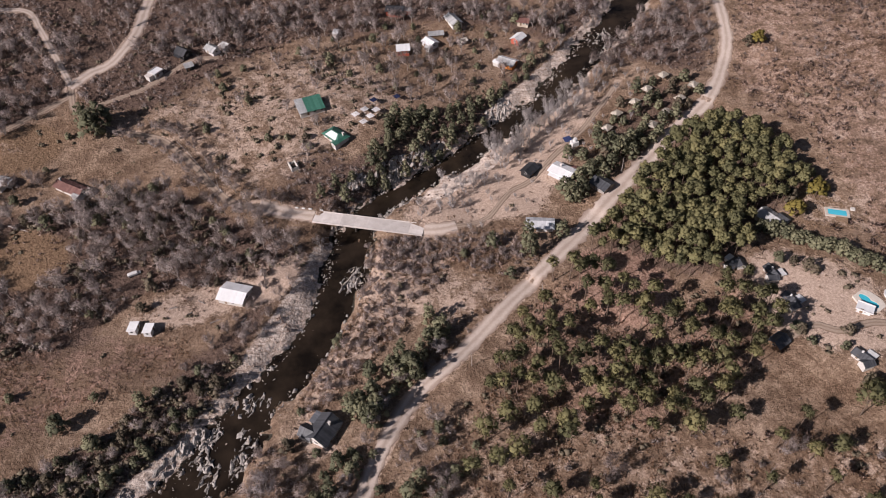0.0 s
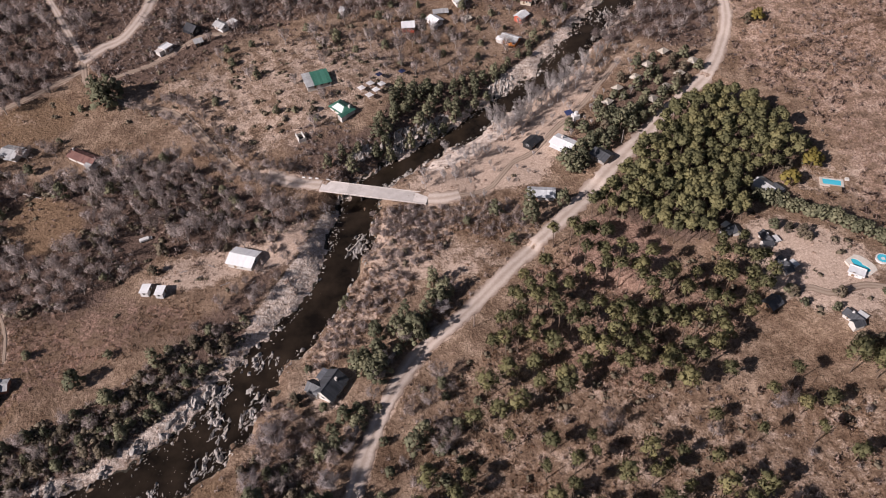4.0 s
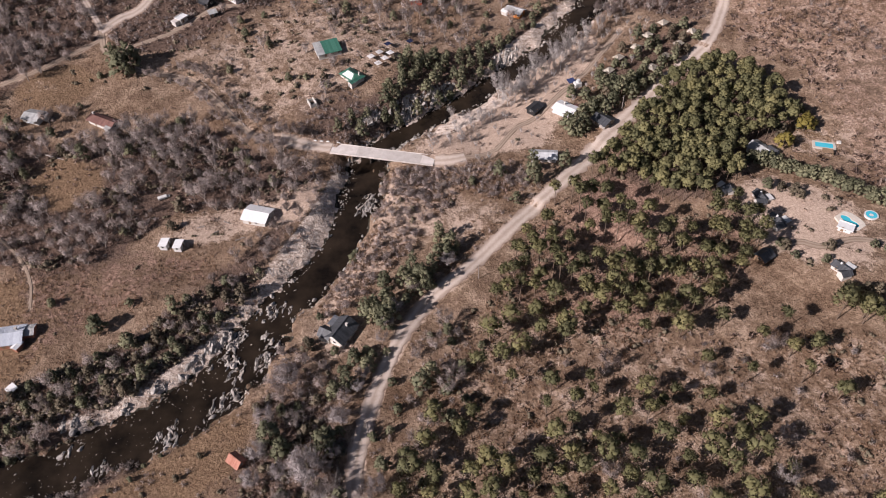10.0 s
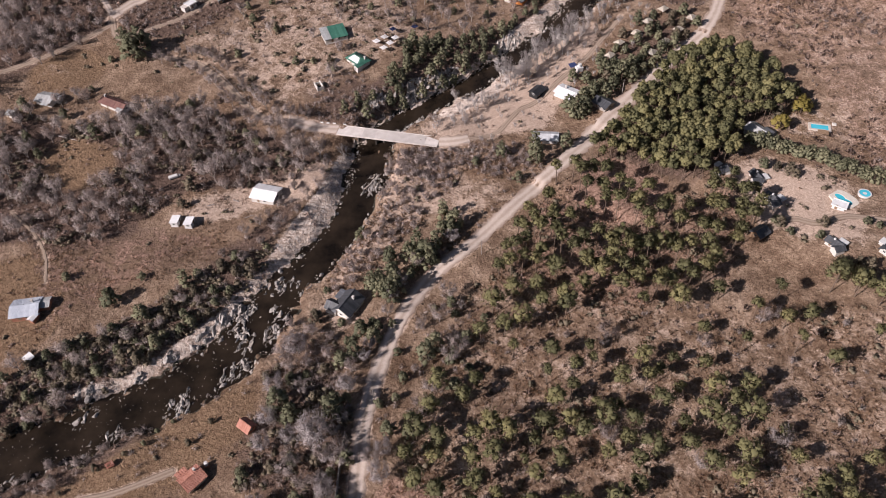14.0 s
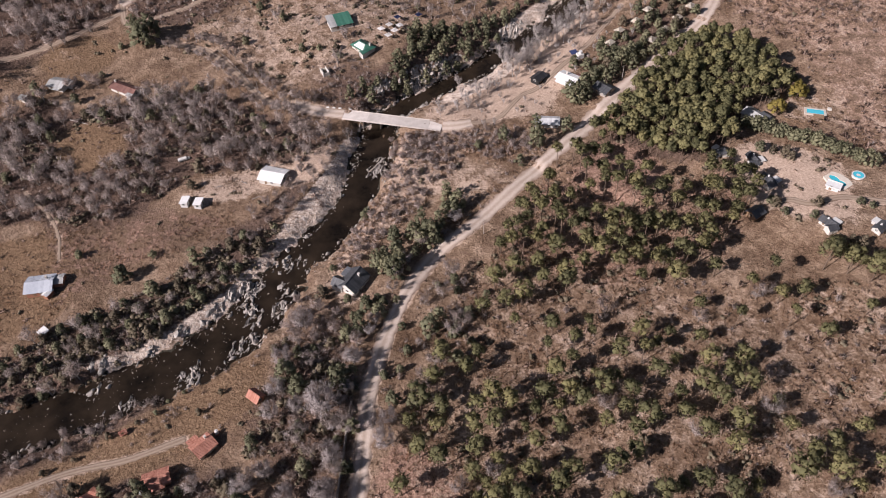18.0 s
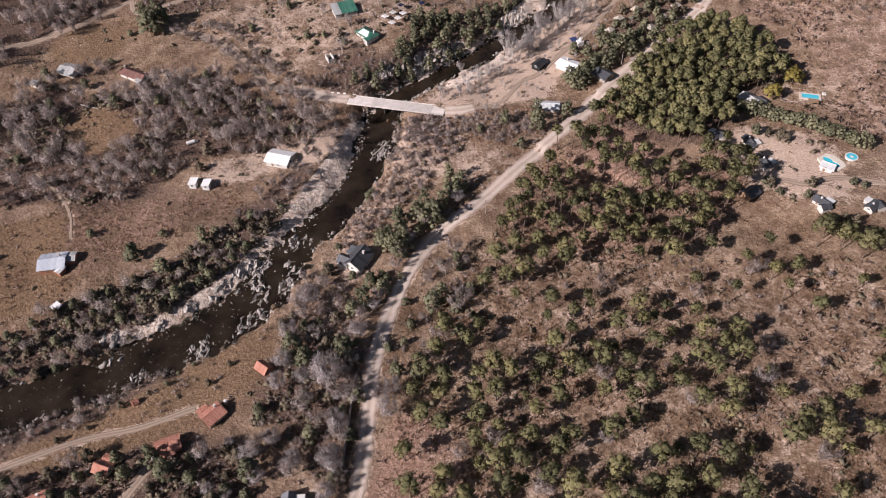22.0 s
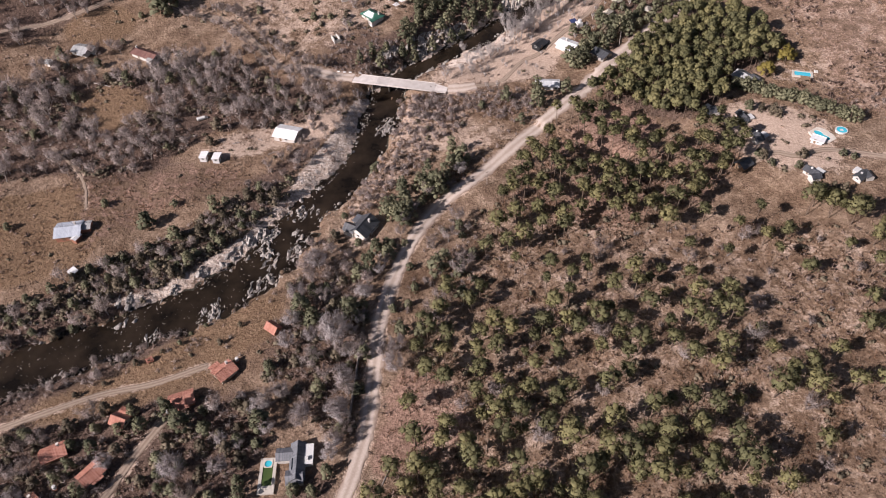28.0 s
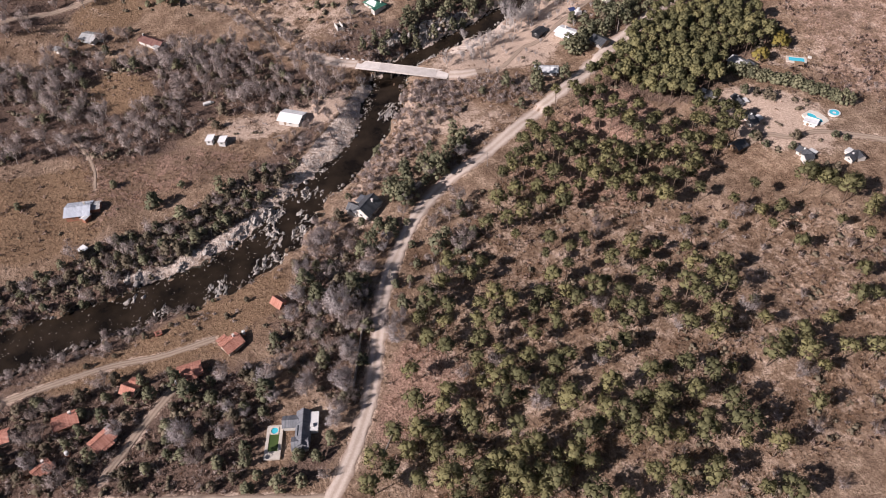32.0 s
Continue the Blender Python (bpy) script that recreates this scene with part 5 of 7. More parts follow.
# fence of rails down the lane on the west slope
RAIL_LINE = [(-119, 274), (-113, 267), (-106, 257.5), (-99, 248), (-96, 245)]
fence = thing("rail_fence", *RAIL_LINE[0], 0, 0, "grey wooden rail fence along the sloping lane", "fence")
pts = glide(RAIL_LINE, 3.0)
for (ax, ay), (bx, by) in zip(pts[:-1], pts[1:]):
    za, zb = ground_z(ax, ay), ground_z(bx, by)
    part("post", box(bmesh.new(), 0.16, 0.16, 1.7, ax - pts[0][0], ay - pts[0][1], za - 0.3, bevel=0.02), M["grey_bark"], fence)
    for h in (0.6, 1.15):
        bm, way = bmesh.new(), Vector((bx - ax, by - ay, zb - za))
        bmesh.ops.create_cone(bm, cap_ends=True, segments=6, radius1=0.07, radius2=0.06, depth=way.length, matrix=Matrix.Translation(((ax + bx) / 2 - pts[0][0], (ay + by) / 2 - pts[0][1], (za + zb) / 2 + h)) @ way.to_track_quat("Z", "Y").to_matrix().to_4x4())
        part("rail", bm, M["grey_bark"], fence)
for x, y, a, ln, lab, cat in ((-177.8, 227.9, -23, 10.6, "long pale bare trunk fallen across the grass", "log"), (-150, 239.5, -40, 3.2, "pale weathered plank lying beside the red-roofed house", "plank"), (-166, 235, -35, 2.4, "pale weathered plank lying beside the red-roofed house", "plank"), (-94.5, 243.2, -60, 2.6, "white painted gate bar beside the lane", "bar")):
    pole = thing("fallen_log" if cat == "log" else "loose_plank" if cat == "plank" else "gate_bar", x, y, ground_z(x, y) + 0.25, a, lab, cat)
    pole.rotation_euler.y = math.asin(max(-0.5, min(0.5, (ground_z(x - math.cos(radians(a)) * ln / 2, y - math.sin(radians(a)) * ln / 2) - ground_z(x + math.cos(radians(a)) * ln / 2, y + math.sin(radians(a)) * ln / 2)) / ln)))
    bm = bmesh.new()
    bmesh.ops.create_cone(bm, cap_ends=True, segments=8, radius1=0.19, radius2=0.10, depth=ln, matrix=pose(0, 0, 0, 0, 90) @ Matrix.Diagonal((1 if cat == "log" else 0.35, 1.4, 1, 1)))
    part("stem" if cat == "log" else "board", bm, M["pale_bark"], pole)
    part("stub", box(bmesh.new(), 0.10, 0.6, 0.10, ln * 0.25, 0.3, -0.02, 15), M["pale_bark"], pole)

# stone wall along the lower road
WALL_LINE = [(-40, 75.6), (-41, 64.8), (-41.6, 52.9), (-42.8, 40.0)]
wl = thing("boundary_wall", WALL_LINE[0][0], WALL_LINE[0][1], 0, 0, "dark dry-stone boundary wall along the gravel road", "wall")
for (ax, ay), (bx, by) in zip(WALL_LINE[:-1], WALL_LINE[1:]):
    n = max(1, int(math.hypot(bx - ax, by - ay) / 3))
    for i in range(n):
        x, y = ax + (bx - ax) * (i + 0.5) / n, ay + (by - ay) * (i + 0.5) / n
        part("wall_segment", box(bmesh.new(), math.hypot(bx - ax, by - ay) / n + 0.05, 0.5, 2.3, x - wl.location.x, y - wl.location.y, ground_z(x, y) - 0.5, math.degrees(math.atan2(by - ay, bx - ax)), 0.08), M["stone_wall"], wl)

# ---- plants and stones: shapes ----
def ball(sub):
    bm = bmesh.new()
    bmesh.ops.create_icosphere(bm, subdivisions=sub, radius=1)
    v = np.array([x.co[:] for x in bm.verts])
    f = np.array([[x.index for x in y.verts] for y in bm.faces])
    bm.free()
    return v, f


ICO, BALL = ball(1), ball(2)


class Heap:
    """Triangles gathered from several pieces, with the way each corner faces."""

    def __init__(self):
        self.v, self.f, self.w, self.n = [], [], [], 0

    def add(self, v, f, facing):
        self.v.append(np.asarray(v, float))
        self.f.append(np.asarray(f) + self.n)
        self.w.append(np.asarray(facing, float))
        self.n += len(v)

    def done(self):
        w = np.concatenate(self.w)
        return np.concatenate(self.v), np.concatenate(self.f), w / (np.linalg.norm(w, axis=1)[:, None] + 1e-9)


def clump(heap, rng, c, r, squash=0.75, rough=0.28, shape=ICO, about=None):
    """A knobbly core of closely packed foliage."""
    v = shape[0] * (1 + rng.normal(0, rough, (len(shape[0]), 1))).clip(0.45, 1.6)
    a = rng.uniform(0, 6.28)
    v = v @ np.array(((math.cos(a), math.sin(a), 0), (-math.sin(a), math.cos(a), 0), (0, 0, 1)))
    q = v * (r, r, r * squash) + c
    heap.add(q, shape[1], v * (1.0 if about is None else 0.45) + (0, 0, 0.25) + outward(q, about))


def outward(q, about):
    """The way out of a crown (its middle, half width and half height) at the points q."""
    if about is None:
        return 0.0
    d = (q - about[0]) / (about[1], about[1], about[2])
    return 0.8 * d / (np.linalg.norm(d, axis=1)[:, None] + 0.2)


def leaves(heap, rng, c, r, n, size, squash=0.8, ragged=0.25, about=None):
    """Sprays of needles or leaves on the outside of a lobe."""
    d = rng.normal(size=(n, 3)) + (0, 0, 0.35)
    d /= np.linalg.norm(d, axis=1)[:, None]
    p = np.asarray(c) + d * (r, r, r * squash) * rng.uniform(0.72, 1.0 + ragged, (n, 1))
    a, b = rng.normal(size=(2, n, 3)) * size * rng.uniform(0.6, 1.3, (n, 1))
    v = np.stack([p + a, p + b, p - 0.6 * (a + b)], 1).reshape(-1, 3)
    w = d * (1.0 if about is None else 0.42) + (0, 0, 0.35) + rng.normal(0, 0.2, (n, 3)) + outward(p, about)
    heap.add(v, np.arange(3 * n).reshape(-1, 3), np.repeat(w, 3, axis=0))


def blades(heap, rng, p, way, width, facing):
    """Thin tapering twigs or blades from the points p."""
    n = len(p)
    side = np.cross(way, rng.normal(size=(n, 3)))
    side *= width / (np.linalg.norm(side, axis=1)[:, None] + 1e-9)
    heap.add(np.stack([p - side, p + side, p + way], 1).reshape(-1, 3), np.arange(3 * n).reshape(-1, 3), np.repeat(facing, 3, axis=0))


def limb(heap, p, q, r0, r1, n=5):
    p, q = np.asarray(p, float), np.asarray(q, float)
    d = (q - p) / (np.linalg.norm(q - p) + 1e-9)
    u = np.cross(d, (0.3, 0.9, 0.1))
    u /= np.linalg.norm(u)
    w = np.cross(d, u)
    a = np.arange(n) * 2 * math.pi / n
    ringed = np.cos(a)[:, None] * u + np.sin(a)[:, None] * w
    i = np.arange(n)
    j = (i + 1) % n
    heap.add(np.concatenate([p + ringed * r0, q + ringed * r1]), np.concatenate([np.stack([i, j, j + n], 1), np.stack([i, j + n, i + n], 1)]), np.concatenate([ringed, ringed]))


def pine(seed, h, r, flat=0.66):
    """Tall bare stem with a few limbs and an uneven crown of several needle tufts."""
    rng = np.random.RandomState(seed)
    wood, leaf = Heap(), Heap()
    lean = rng.normal(0, 0.4, 2)
    top = np.array((*lean, h * 0.95))
    limb(wood, (0, 0, -0.4), top * (0.5, 0.5, 0.55), 0.23, 0.17, 6)
    limb(wood, top * (0.5, 0.5, 0.55), top, 0.17, 0.05, 5)
    mid = np.array((lean[0], lean[1], h - r * flat * 1.15))
    about = (mid, r, r * flat)
    leaves(leaf, rng, mid, r * 0.82, 110, 0.22, flat, 0.3, about)
    n = int(9 + 1.6 * r)
    skew = rng.uniform(0, 6.28)
    for i in range(n):
        up = 1 - 1.75 * (i + 0.4) / n
        a = i * 2.39996 + rng.normal(0, 0.5)
        out = math.sqrt(max(0.05, 1 - up * up)) * rng.uniform(0.45, 0.98) * (1 + 0.22 * math.cos(a - skew))
        c = mid + (out * r * 0.78 * math.cos(a), out * r * 0.78 * math.sin(a), up * r * flat * rng.uniform(0.8, 1.15))
        q = r * rng.uniform(0.18, 0.42) * (1.1 - 0.25 * abs(up))
        if i % 2 == 0:
            limb(wood, (lean[0] * 0.85, lean[1] * 0.85, c[2] - 0.35 * out * r - 0.3), c, 0.07, 0.03, 3)
        clump(leaf, rng, c, q * 0.7, 0.72, 0.3, ICO, about)
        leaves(leaf, rng, c, q, 58, 0.20, 0.72, 0.55, about)
    for i in range(4):   # dead snags under the crown
        a = rng.uniform(0, 6.28)
        z = h * rng.uniform(0.42, 0.66)
        limb(wood, (lean[0] * 0.5, lean[1] * 0.5, z), (lean[0] * 0.5 + 1.1 * math.cos(a), lean[1] * 0.5 + 1.1 * math.sin(a), z + 0.2), 0.04, 0.015, 3)
    return wood.done(), leaf.done()


def dome_pine(seed, h, r):
    """Close-grown pine: a stem under a full, pointed dome of needle tufts."""
    rng = np.random.RandomState(seed)
    wood, leaf = Heap(), Heap()
    limb(wood, (0, 0, -0.4), (0.1, 0.1, h * 0.85), 0.2, 0.06, 5)
    about = (np.array((0, 0, h - r * 1.2)), r, r)
    clump(leaf, rng, about[0], r * 0.72, 1.0, 0.2, ICO, about)
    leaves(leaf, rng, about[0], r * 0.86, 170, 0.19, 1.0, 0.25, about)
    n = 16
    for i in range(n):
        z = 1 - 1.35 * (i + 0.3) / n
        a = i * 2.39996 + rng.normal(0, 0.35)
        s = math.sqrt(max(0.0, 1 - z * z)) * rng.uniform(0.72, 1.08)
        c = np.array((s * r * math.cos(a) * 0.8, s * r * math.sin(a) * 0.8, h - r * 1.15 + z * r * rng.uniform(0.85, 1.15)))
        q = rng.uniform(0.19, 0.33) * r
        clump(leaf, rng, c, q * 0.8, 0.85, 0.3, ICO, about)
        leaves(leaf, rng, c, q, 26, 0.17, 0.8, 0.45, about)
    return wood.done(), leaf.done()


def leafy(seed, h, r, base=0.12, n=24):
    """Dense dark evergreen, leafy almost to the ground."""
    rng = np.random.RandomState(seed)
    wood, leaf = Heap(), Heap()
    limb(wood, (0, 0, -0.4), (0.1, 0, h * 0.7), 0.17, 0.06, 5)
    skew = rng.uniform(0, 6.28)
    about = (np.array((0, 0, h * 0.42)), r, h * 0.5)
    leaves(leaf, rng, about[0], r * 0.72, 120, 0.15, h * 0.55 / r, 0.4, about)
    for i in range(n):
        s = (i + 0.5) / n
        a = i * 2.4 + rng.uniform(-0.5, 0.5)
        w = r * (1 - 0.72 * s ** 1.6) * rng.uniform(0.4, 1.0) * (1 + 0.2 * math.cos(a - skew))
        c = np.array((w * math.cos(a), w * math.sin(a), h * (base + (0.92 - base) * s) * rng.uniform(0.92, 1.06)))
        q = r * rng.uniform(0.17, 0.40) * (1 - 0.3 * s)
        clump(leaf, rng, c, q * 0.85, 0.85, 0.28, ICO, about)
        leaves(leaf, rng, c, q, 28, 0.135, 0.85, 0.5, about)
        if i % 6 == 0:
            limb(wood, (0.05, 0, c[2] * 0.75), c, 0.05, 0.02, 3)
    return wood.done(), leaf.done()


def bare(seed, h, r, stems=1, twigs=820, spread=0.6, thick=1.0):
    """Leafless tree: limbs that fork and sweep upwards, and a haze of twigs along them."""
    rng = np.random.RandomState(seed)
    wood, twig = Heap(), Heap()
    subs = []
    for k in range(stems):
        off = rng.normal(0, 0.35 * (stems > 1), 2)
        lean = rng.normal(0, 0.05 + 0.10 * (stems > 1), 2) * h
        fork = np.array((*(off + lean * 0.4), h * rng.uniform(0.20, 0.32)))
        limb(wood, (*off, -0.3), fork, 0.19, 0.13, 5)
        m = 7 if stems == 1 else 4
        for i in range(m):
            a = 6.28 * i / m + rng.normal(0, 0.35)
            way = np.array((math.cos(a), math.sin(a), 0))
            out = r * spread * rng.uniform(0.35, 1.0)
            knee = fork + way * out * 0.62 + (0, 0, h * rng.uniform(0.10, 0.20))
            tip = fork + way * out + (0, 0, h * rng.uniform(0.34, 0.56))
            limb(wood, fork, knee, 0.10, 0.07, 4)
            limb(wood, knee, tip, 0.07, 0.03, 4)
            subs += [(knee, tip), (knee, tip)]
            for j in range(4):
                b = a + rng.normal(0, 1.0)
                s = rng.uniform(0.1, 0.9)
                root = knee + (tip - knee) * s
                end = root + (r * rng.uniform(0.16, 0.44) * math.cos(b), r * rng.uniform(0.16, 0.44) * math.sin(b), h * rng.uniform(0.10, 0.24))
                if thick == 1.0:
                    limb(wood, root, end, 0.035, 0.012, 3)
                subs += [(root, end)] * 3
    n = int(twigs * 1.2)
    k = rng.randint(0, len(subs), n)
    p0, p1 = np.array([q[0] for q in subs])[k], np.array([q[1] for q in subs])[k]
    p = p0 + (p1 - p0) * rng.uniform(0.1, 1.15, (n, 1)) + rng.normal(0, 0.11 * r, (n, 3))
    along = (p1 - p0) / np.linalg.norm(p1 - p0, axis=1)[:, None]
    way = (along * 0.5 + rng.normal(0, 0.6, (n, 3)) + (0, 0, 0.25)) * rng.uniform(0.12, 0.27, (n, 1)) * (0.5 * r + 0.9)
    facing = (p - (0, 0, h * 0.52)) / (r, r, h * 0.4)
    facing /= np.linalg.norm(facing, axis=1)[:, None] + 0.3
    blades(twig, rng, p, way, rng.uniform(0.035, 0.075, (n, 1)) * thick, facing + (0, 0, 0.45) + rng.normal(0, 0.25, (n, 3)))
    return wood.done(), twig.done()


def shrub(seed, r, kind):
    """Low bush: leafy clumps, or a dome of short twigs."""
    rng = np.random.RandomState(seed)
    heap = Heap()
    if kind == "twig":
        n = 24
        d = rng.normal(size=(n, 3))
        d[:, 2] = np.abs(d[:, 2]) * 0.8
        d /= np.linalg.norm(d, axis=1)[:, None]
        p = d * r * rng.uniform(0.2, 0.75, (n, 1)) + rng.normal(0, 0.15 * r, (n, 3)) * (1, 1, 0)
        way = (d + rng.normal(0, 0.5, (n, 3)) + (0, 0, 0.2)) * rng.uniform(0.3, 0.6, (n, 1)) * r
        blades(heap, rng, p, way, rng.uniform(0.12, 0.24, (n, 1)) * r, d + (0, 0, 0.35) + rng.normal(0, 0.2, (n, 3)))
        return heap.done()
    for i in range(3):
        c = np.array((*rng.normal(0, 0.35 * r, 2), r * rng.uniform(0.2, 0.5)))
        q = r * rng.uniform(0.45, 0.7)
        clump(heap, rng, c, q * 0.8, 0.75, 0.3, ICO)
        leaves(heap, rng, c, q, 13, 0.16 * r ** 0.5, 0.75, 0.35)
    return heap.done()


def tuft(seed):
    """Dry grass: blades fanned from a common foot."""
    rng = np.random.RandomState(seed)
    heap = Heap()
    n = 13
    a = rng.uniform(0, 6.28, n)
    o = np.stack([np.cos(a), np.sin(a), 0 * a], 1)
    p = o * rng.uniform(0.0, 0.5, (n, 1)) + rng.normal(0, 0.2, (n, 3)) * (1, 1, 0)
    way = o * rng.uniform(0.2, 0.7, (n, 1)) + np.stack([0 * a, 0 * a, rng.uniform(0.2, 0.65, n)], 1)
    w = np.stack([-np.sin(a), np.cos(a), 0 * a], 1) * rng.uniform(0.07, 0.18, (n, 1))
    heap.add(np.stack([p - w, p + w, p + way], 1).reshape(-1, 3), np.arange(3 * n).reshape(-1, 3), np.repeat(o * 0.8 + (0, 0, 0.7), 3, axis=0))
    return heap.done()


def thin_bush(seed, h, r):
    """A leafless bush: a few stems and many fine twigs."""
    rng = np.random.RandomState(seed)
    wood, twig = Heap(), Heap()
    for _ in range(4):
        a = rng.uniform(0, 6.28)
        limb(wood, (0, 0, -0.1), (r * 0.5 * math.cos(a), r * 0.5 * math.sin(a), h * rng.uniform(0.5, 0.8)), 0.05, 0.02, 3)
    n = 66
    d = rng.normal(size=(n, 3))
    d[:, 2] = np.abs(d[:, 2])
    d /= np.linalg.norm(d, axis=1)[:, None]
    p = d * (r, r, h) * rng.uniform(0.15, 0.72, (n, 1))
    way = (d * 0.6 + rng.normal(0, 0.35, (n, 3)) + (0, 0, 0.6)) * rng.uniform(0.25, 0.5, (n, 1)) * r
    blades(twig, rng, p, way, rng.uniform(0.045, 0.085, (n, 1)), d + (0, 0, 0.4) + rng.normal(0, 0.2, (n, 3)))
    return wood.done(), twig.done()


def face_ways(me, ways):
    """Shades the mesh by the given directions, corner by corner, so that crowns read as soft masses."""
    me.shade_smooth()
    at = me.attributes.new("custom_normal", "FLOAT_VECTOR", "POINT")
    at.data.foreach_set("vector", np.asarray(ways, np.float32).ravel())


def stone(seed, sub=1, rough=0.04):
    rng = np.random.RandomState(seed)
    v = (ICO if sub == 1 else BALL)[0].copy()
    for _ in range(11):   # chop by random planes
        d = rng.normal(size=3)
        d /= np.linalg.norm(d)
        lim = rng.uniform(0.22, 0.60)
        over = np.maximum(0, v @ d - lim)
        v -= over[:, None] * d
    v += rng.normal(0, rough, v.shape)
    return v * (1.75, rng.uniform(0.5, 0.9), rng.uniform(0.6, 1.0)), (ICO if sub == 1 else BALL)[1]


def as_mesh(name, vf, material, smooth=False):
    me = bpy.data.meshes.new(name)
    me.from_pydata(vf[0].tolist(), [], vf[1].tolist())
    me.materials.append(material)
    if smooth:
        me.shade_smooth()
    if len(vf) > 2:
        face_ways(me, vf[2])
    return me


def tree_kind(name, shape, wood, leaf, label, category, group, crown="crown"):
    """The first tree of a kind, out of the way until copies are set; its own place is given later."""
    ob = new(name)
    tagged(ob, label, category, group)
    t, c = new("trunk", as_mesh("trunk", shape[0], wood)), new(crown, as_mesh(crown, shape[1], leaf))
    t.parent = c.parent = ob
    return ob


class Planter:
    """Sets trees as things: the first use of a kind is the tree itself, later ones are copies."""

    def __init__(self):
        self.used = set()

    def put(self, ob, x, y, size, turn, sink=0.0):
        m = pose(x, y, ground_z(x, y) - sink, 0, 0, turn)
        if ob.name in self.used:
            ob = copy_thing(ob, m)
        else:
            self.used.add(ob.name)
            ob.matrix_basis = m
        ob.scale = (size, size, size)


OPEN = (CLEARW, SHORE, LAWN, GRAVELBAR, VERGEE)   # left without trees


def in_open(x, y):
    return np.logical_or.reduce([inside(p, x, y) for p in OPEN])


def clear_of(x, y, road=1.0, water=1.5, plots=True):
    ok = (road_gap(x, y) > road)
    d, _, w = river(x, y)
    ok &= d > w + water
    if plots:
        for px, py, pr in PLOTS:
            ok &= np.hypot(x - px, y - py) > pr
    return ok


def sow(poly, spacing, seed, taken=None, road=1.0, water=1.5, most=100000):
    """Points scattered in an outline, no two nearer than the spacing."""
    rng = np.random.RandomState(seed)
    px, py = np.array(poly).T
    area = (px.max() - px.min()) * (py.max() - py.min())
    n = int(area / spacing ** 2 * 3)
    x, y = rng.uniform(px.min(), px.max(), n), rng.uniform(py.min(), py.max(), n)
    k = inside(poly, x, y)
    x, y = x[k], y[k]
    k = clear_of(x, y, road, water) & ~in_open(x, y)
    x, y = x[k], y[k]
    got = list(taken or [])
    start = len(got)
    arr = np.array(got + [(1e9, 1e9)] * (len(x) + 1))
    m = start
    for a, b in zip(x, y):
        if np.min((arr[:m + 1, 0] - a) ** 2 + (arr[:m + 1, 1] - b) ** 2) > spacing ** 2 * rng.uniform(0.6, 1.5):
            arr[m] = (a, b)
            m += 1
            if m - start >= most:
                break
    return [tuple(p) for p in arr[start:m]]


def spread(shapes, pts, lo, hi, seed, sink=0.0, wet=None, way=None):
    """Many copies of the shapes in one array of triangles."""
    rng = np.random.RandomState(seed)
    pts = np.array(pts)
    z = height(pts[:, 0], pts[:, 1]) - sink
    if wet is not None:   # lodged so that tops stand clear of the water
        d, lev, hw = river(pts[:, 0], pts[:, 1])
        z = np.where(d < hw + 6, np.maximum(z, lev + wet), z)
    pick = rng.randint(0, len(shapes), len(pts))
    size, a = rng.uniform(lo, hi, len(pts)), rng.uniform(0, 6.28, len(pts))
    if way is not None:   # beds that all strike the same way
        a = np.radians(way) + rng.normal(0, 0.3, len(pts))
    V, F, N, n = [], [], [], 0
    for k, (v, f, *ways) in enumerate(shapes):
        i = np.where(pick == k)[0]
        if not len(i):
            continue
        c, s = np.cos(a[i])[:, None], np.sin(a[i])[:, None]
        q = size[i][:, None]
        w = np.stack([(v[None, :, 0] * c - v[None, :, 1] * s) * q + pts[i, 0][:, None], (v[None, :, 0] * s + v[None, :, 1] * c) * q + pts[i, 1][:, None],
                      v[None, :, 2] * q * rng.uniform(0.85, 1.15, (len(i), 1)) + z[i][:, None]], -1)
        V.append(w.reshape(-1, 3))
        F.append((f[None] + (np.arange(len(i)) * len(v))[:, None, None] + n).reshape(-1, 3))
        if ways:
            u = ways[0]
            N.append(np.stack([u[None, :, 0] * c - u[None, :, 1] * s, u[None, :, 0] * s + u[None, :, 1] * c, u[None, :, 2] + 0 * c], -1).reshape(-1, 3))
        n += len(i) * len(v)
    return (np.concatenate(V), np.concatenate(F)) + ((np.concatenate(N),) if N else ())


def wood_mass(name, shapes, pts, lo, hi, seed, mats, label, category):
    """A far wood as one joined mesh: stems in the first material, crowns in the second."""
    v1, f1, n1 = spread([s[0] for s in shapes], pts, lo, hi, seed)
    v2, f2, n2 = spread([s[1] for s in shapes], pts, lo, hi, seed)
    massed(name, np.concatenate([v1, v2]), np.concatenate([f1, f2 + len(v1)]), mats, np.repeat([0, 1], [len(f1), len(f2)]), label, category, np.concatenate([n1, n2]))


whole = [(-262, 0), (-262, 425), (250, 425), (250, 100), (150, -25), (-180, -25)]


def many(poly, n, seed, road=0.6, water=0.8):
    r = np.random.RandomState(seed)
    px, py = np.array(poly).T
    x, y = r.uniform(px.min(), px.max(), n), r.uniform(py.min(), py.max(), n)
    k = inside(poly, x, y)
    x, y = x[k], y[k]
    k = clear_of(x, y, road, water) & ~(in_open(x, y) & (r.uniform(size=len(x)) < 0.8))
    return list(zip(x[k], y[k]))


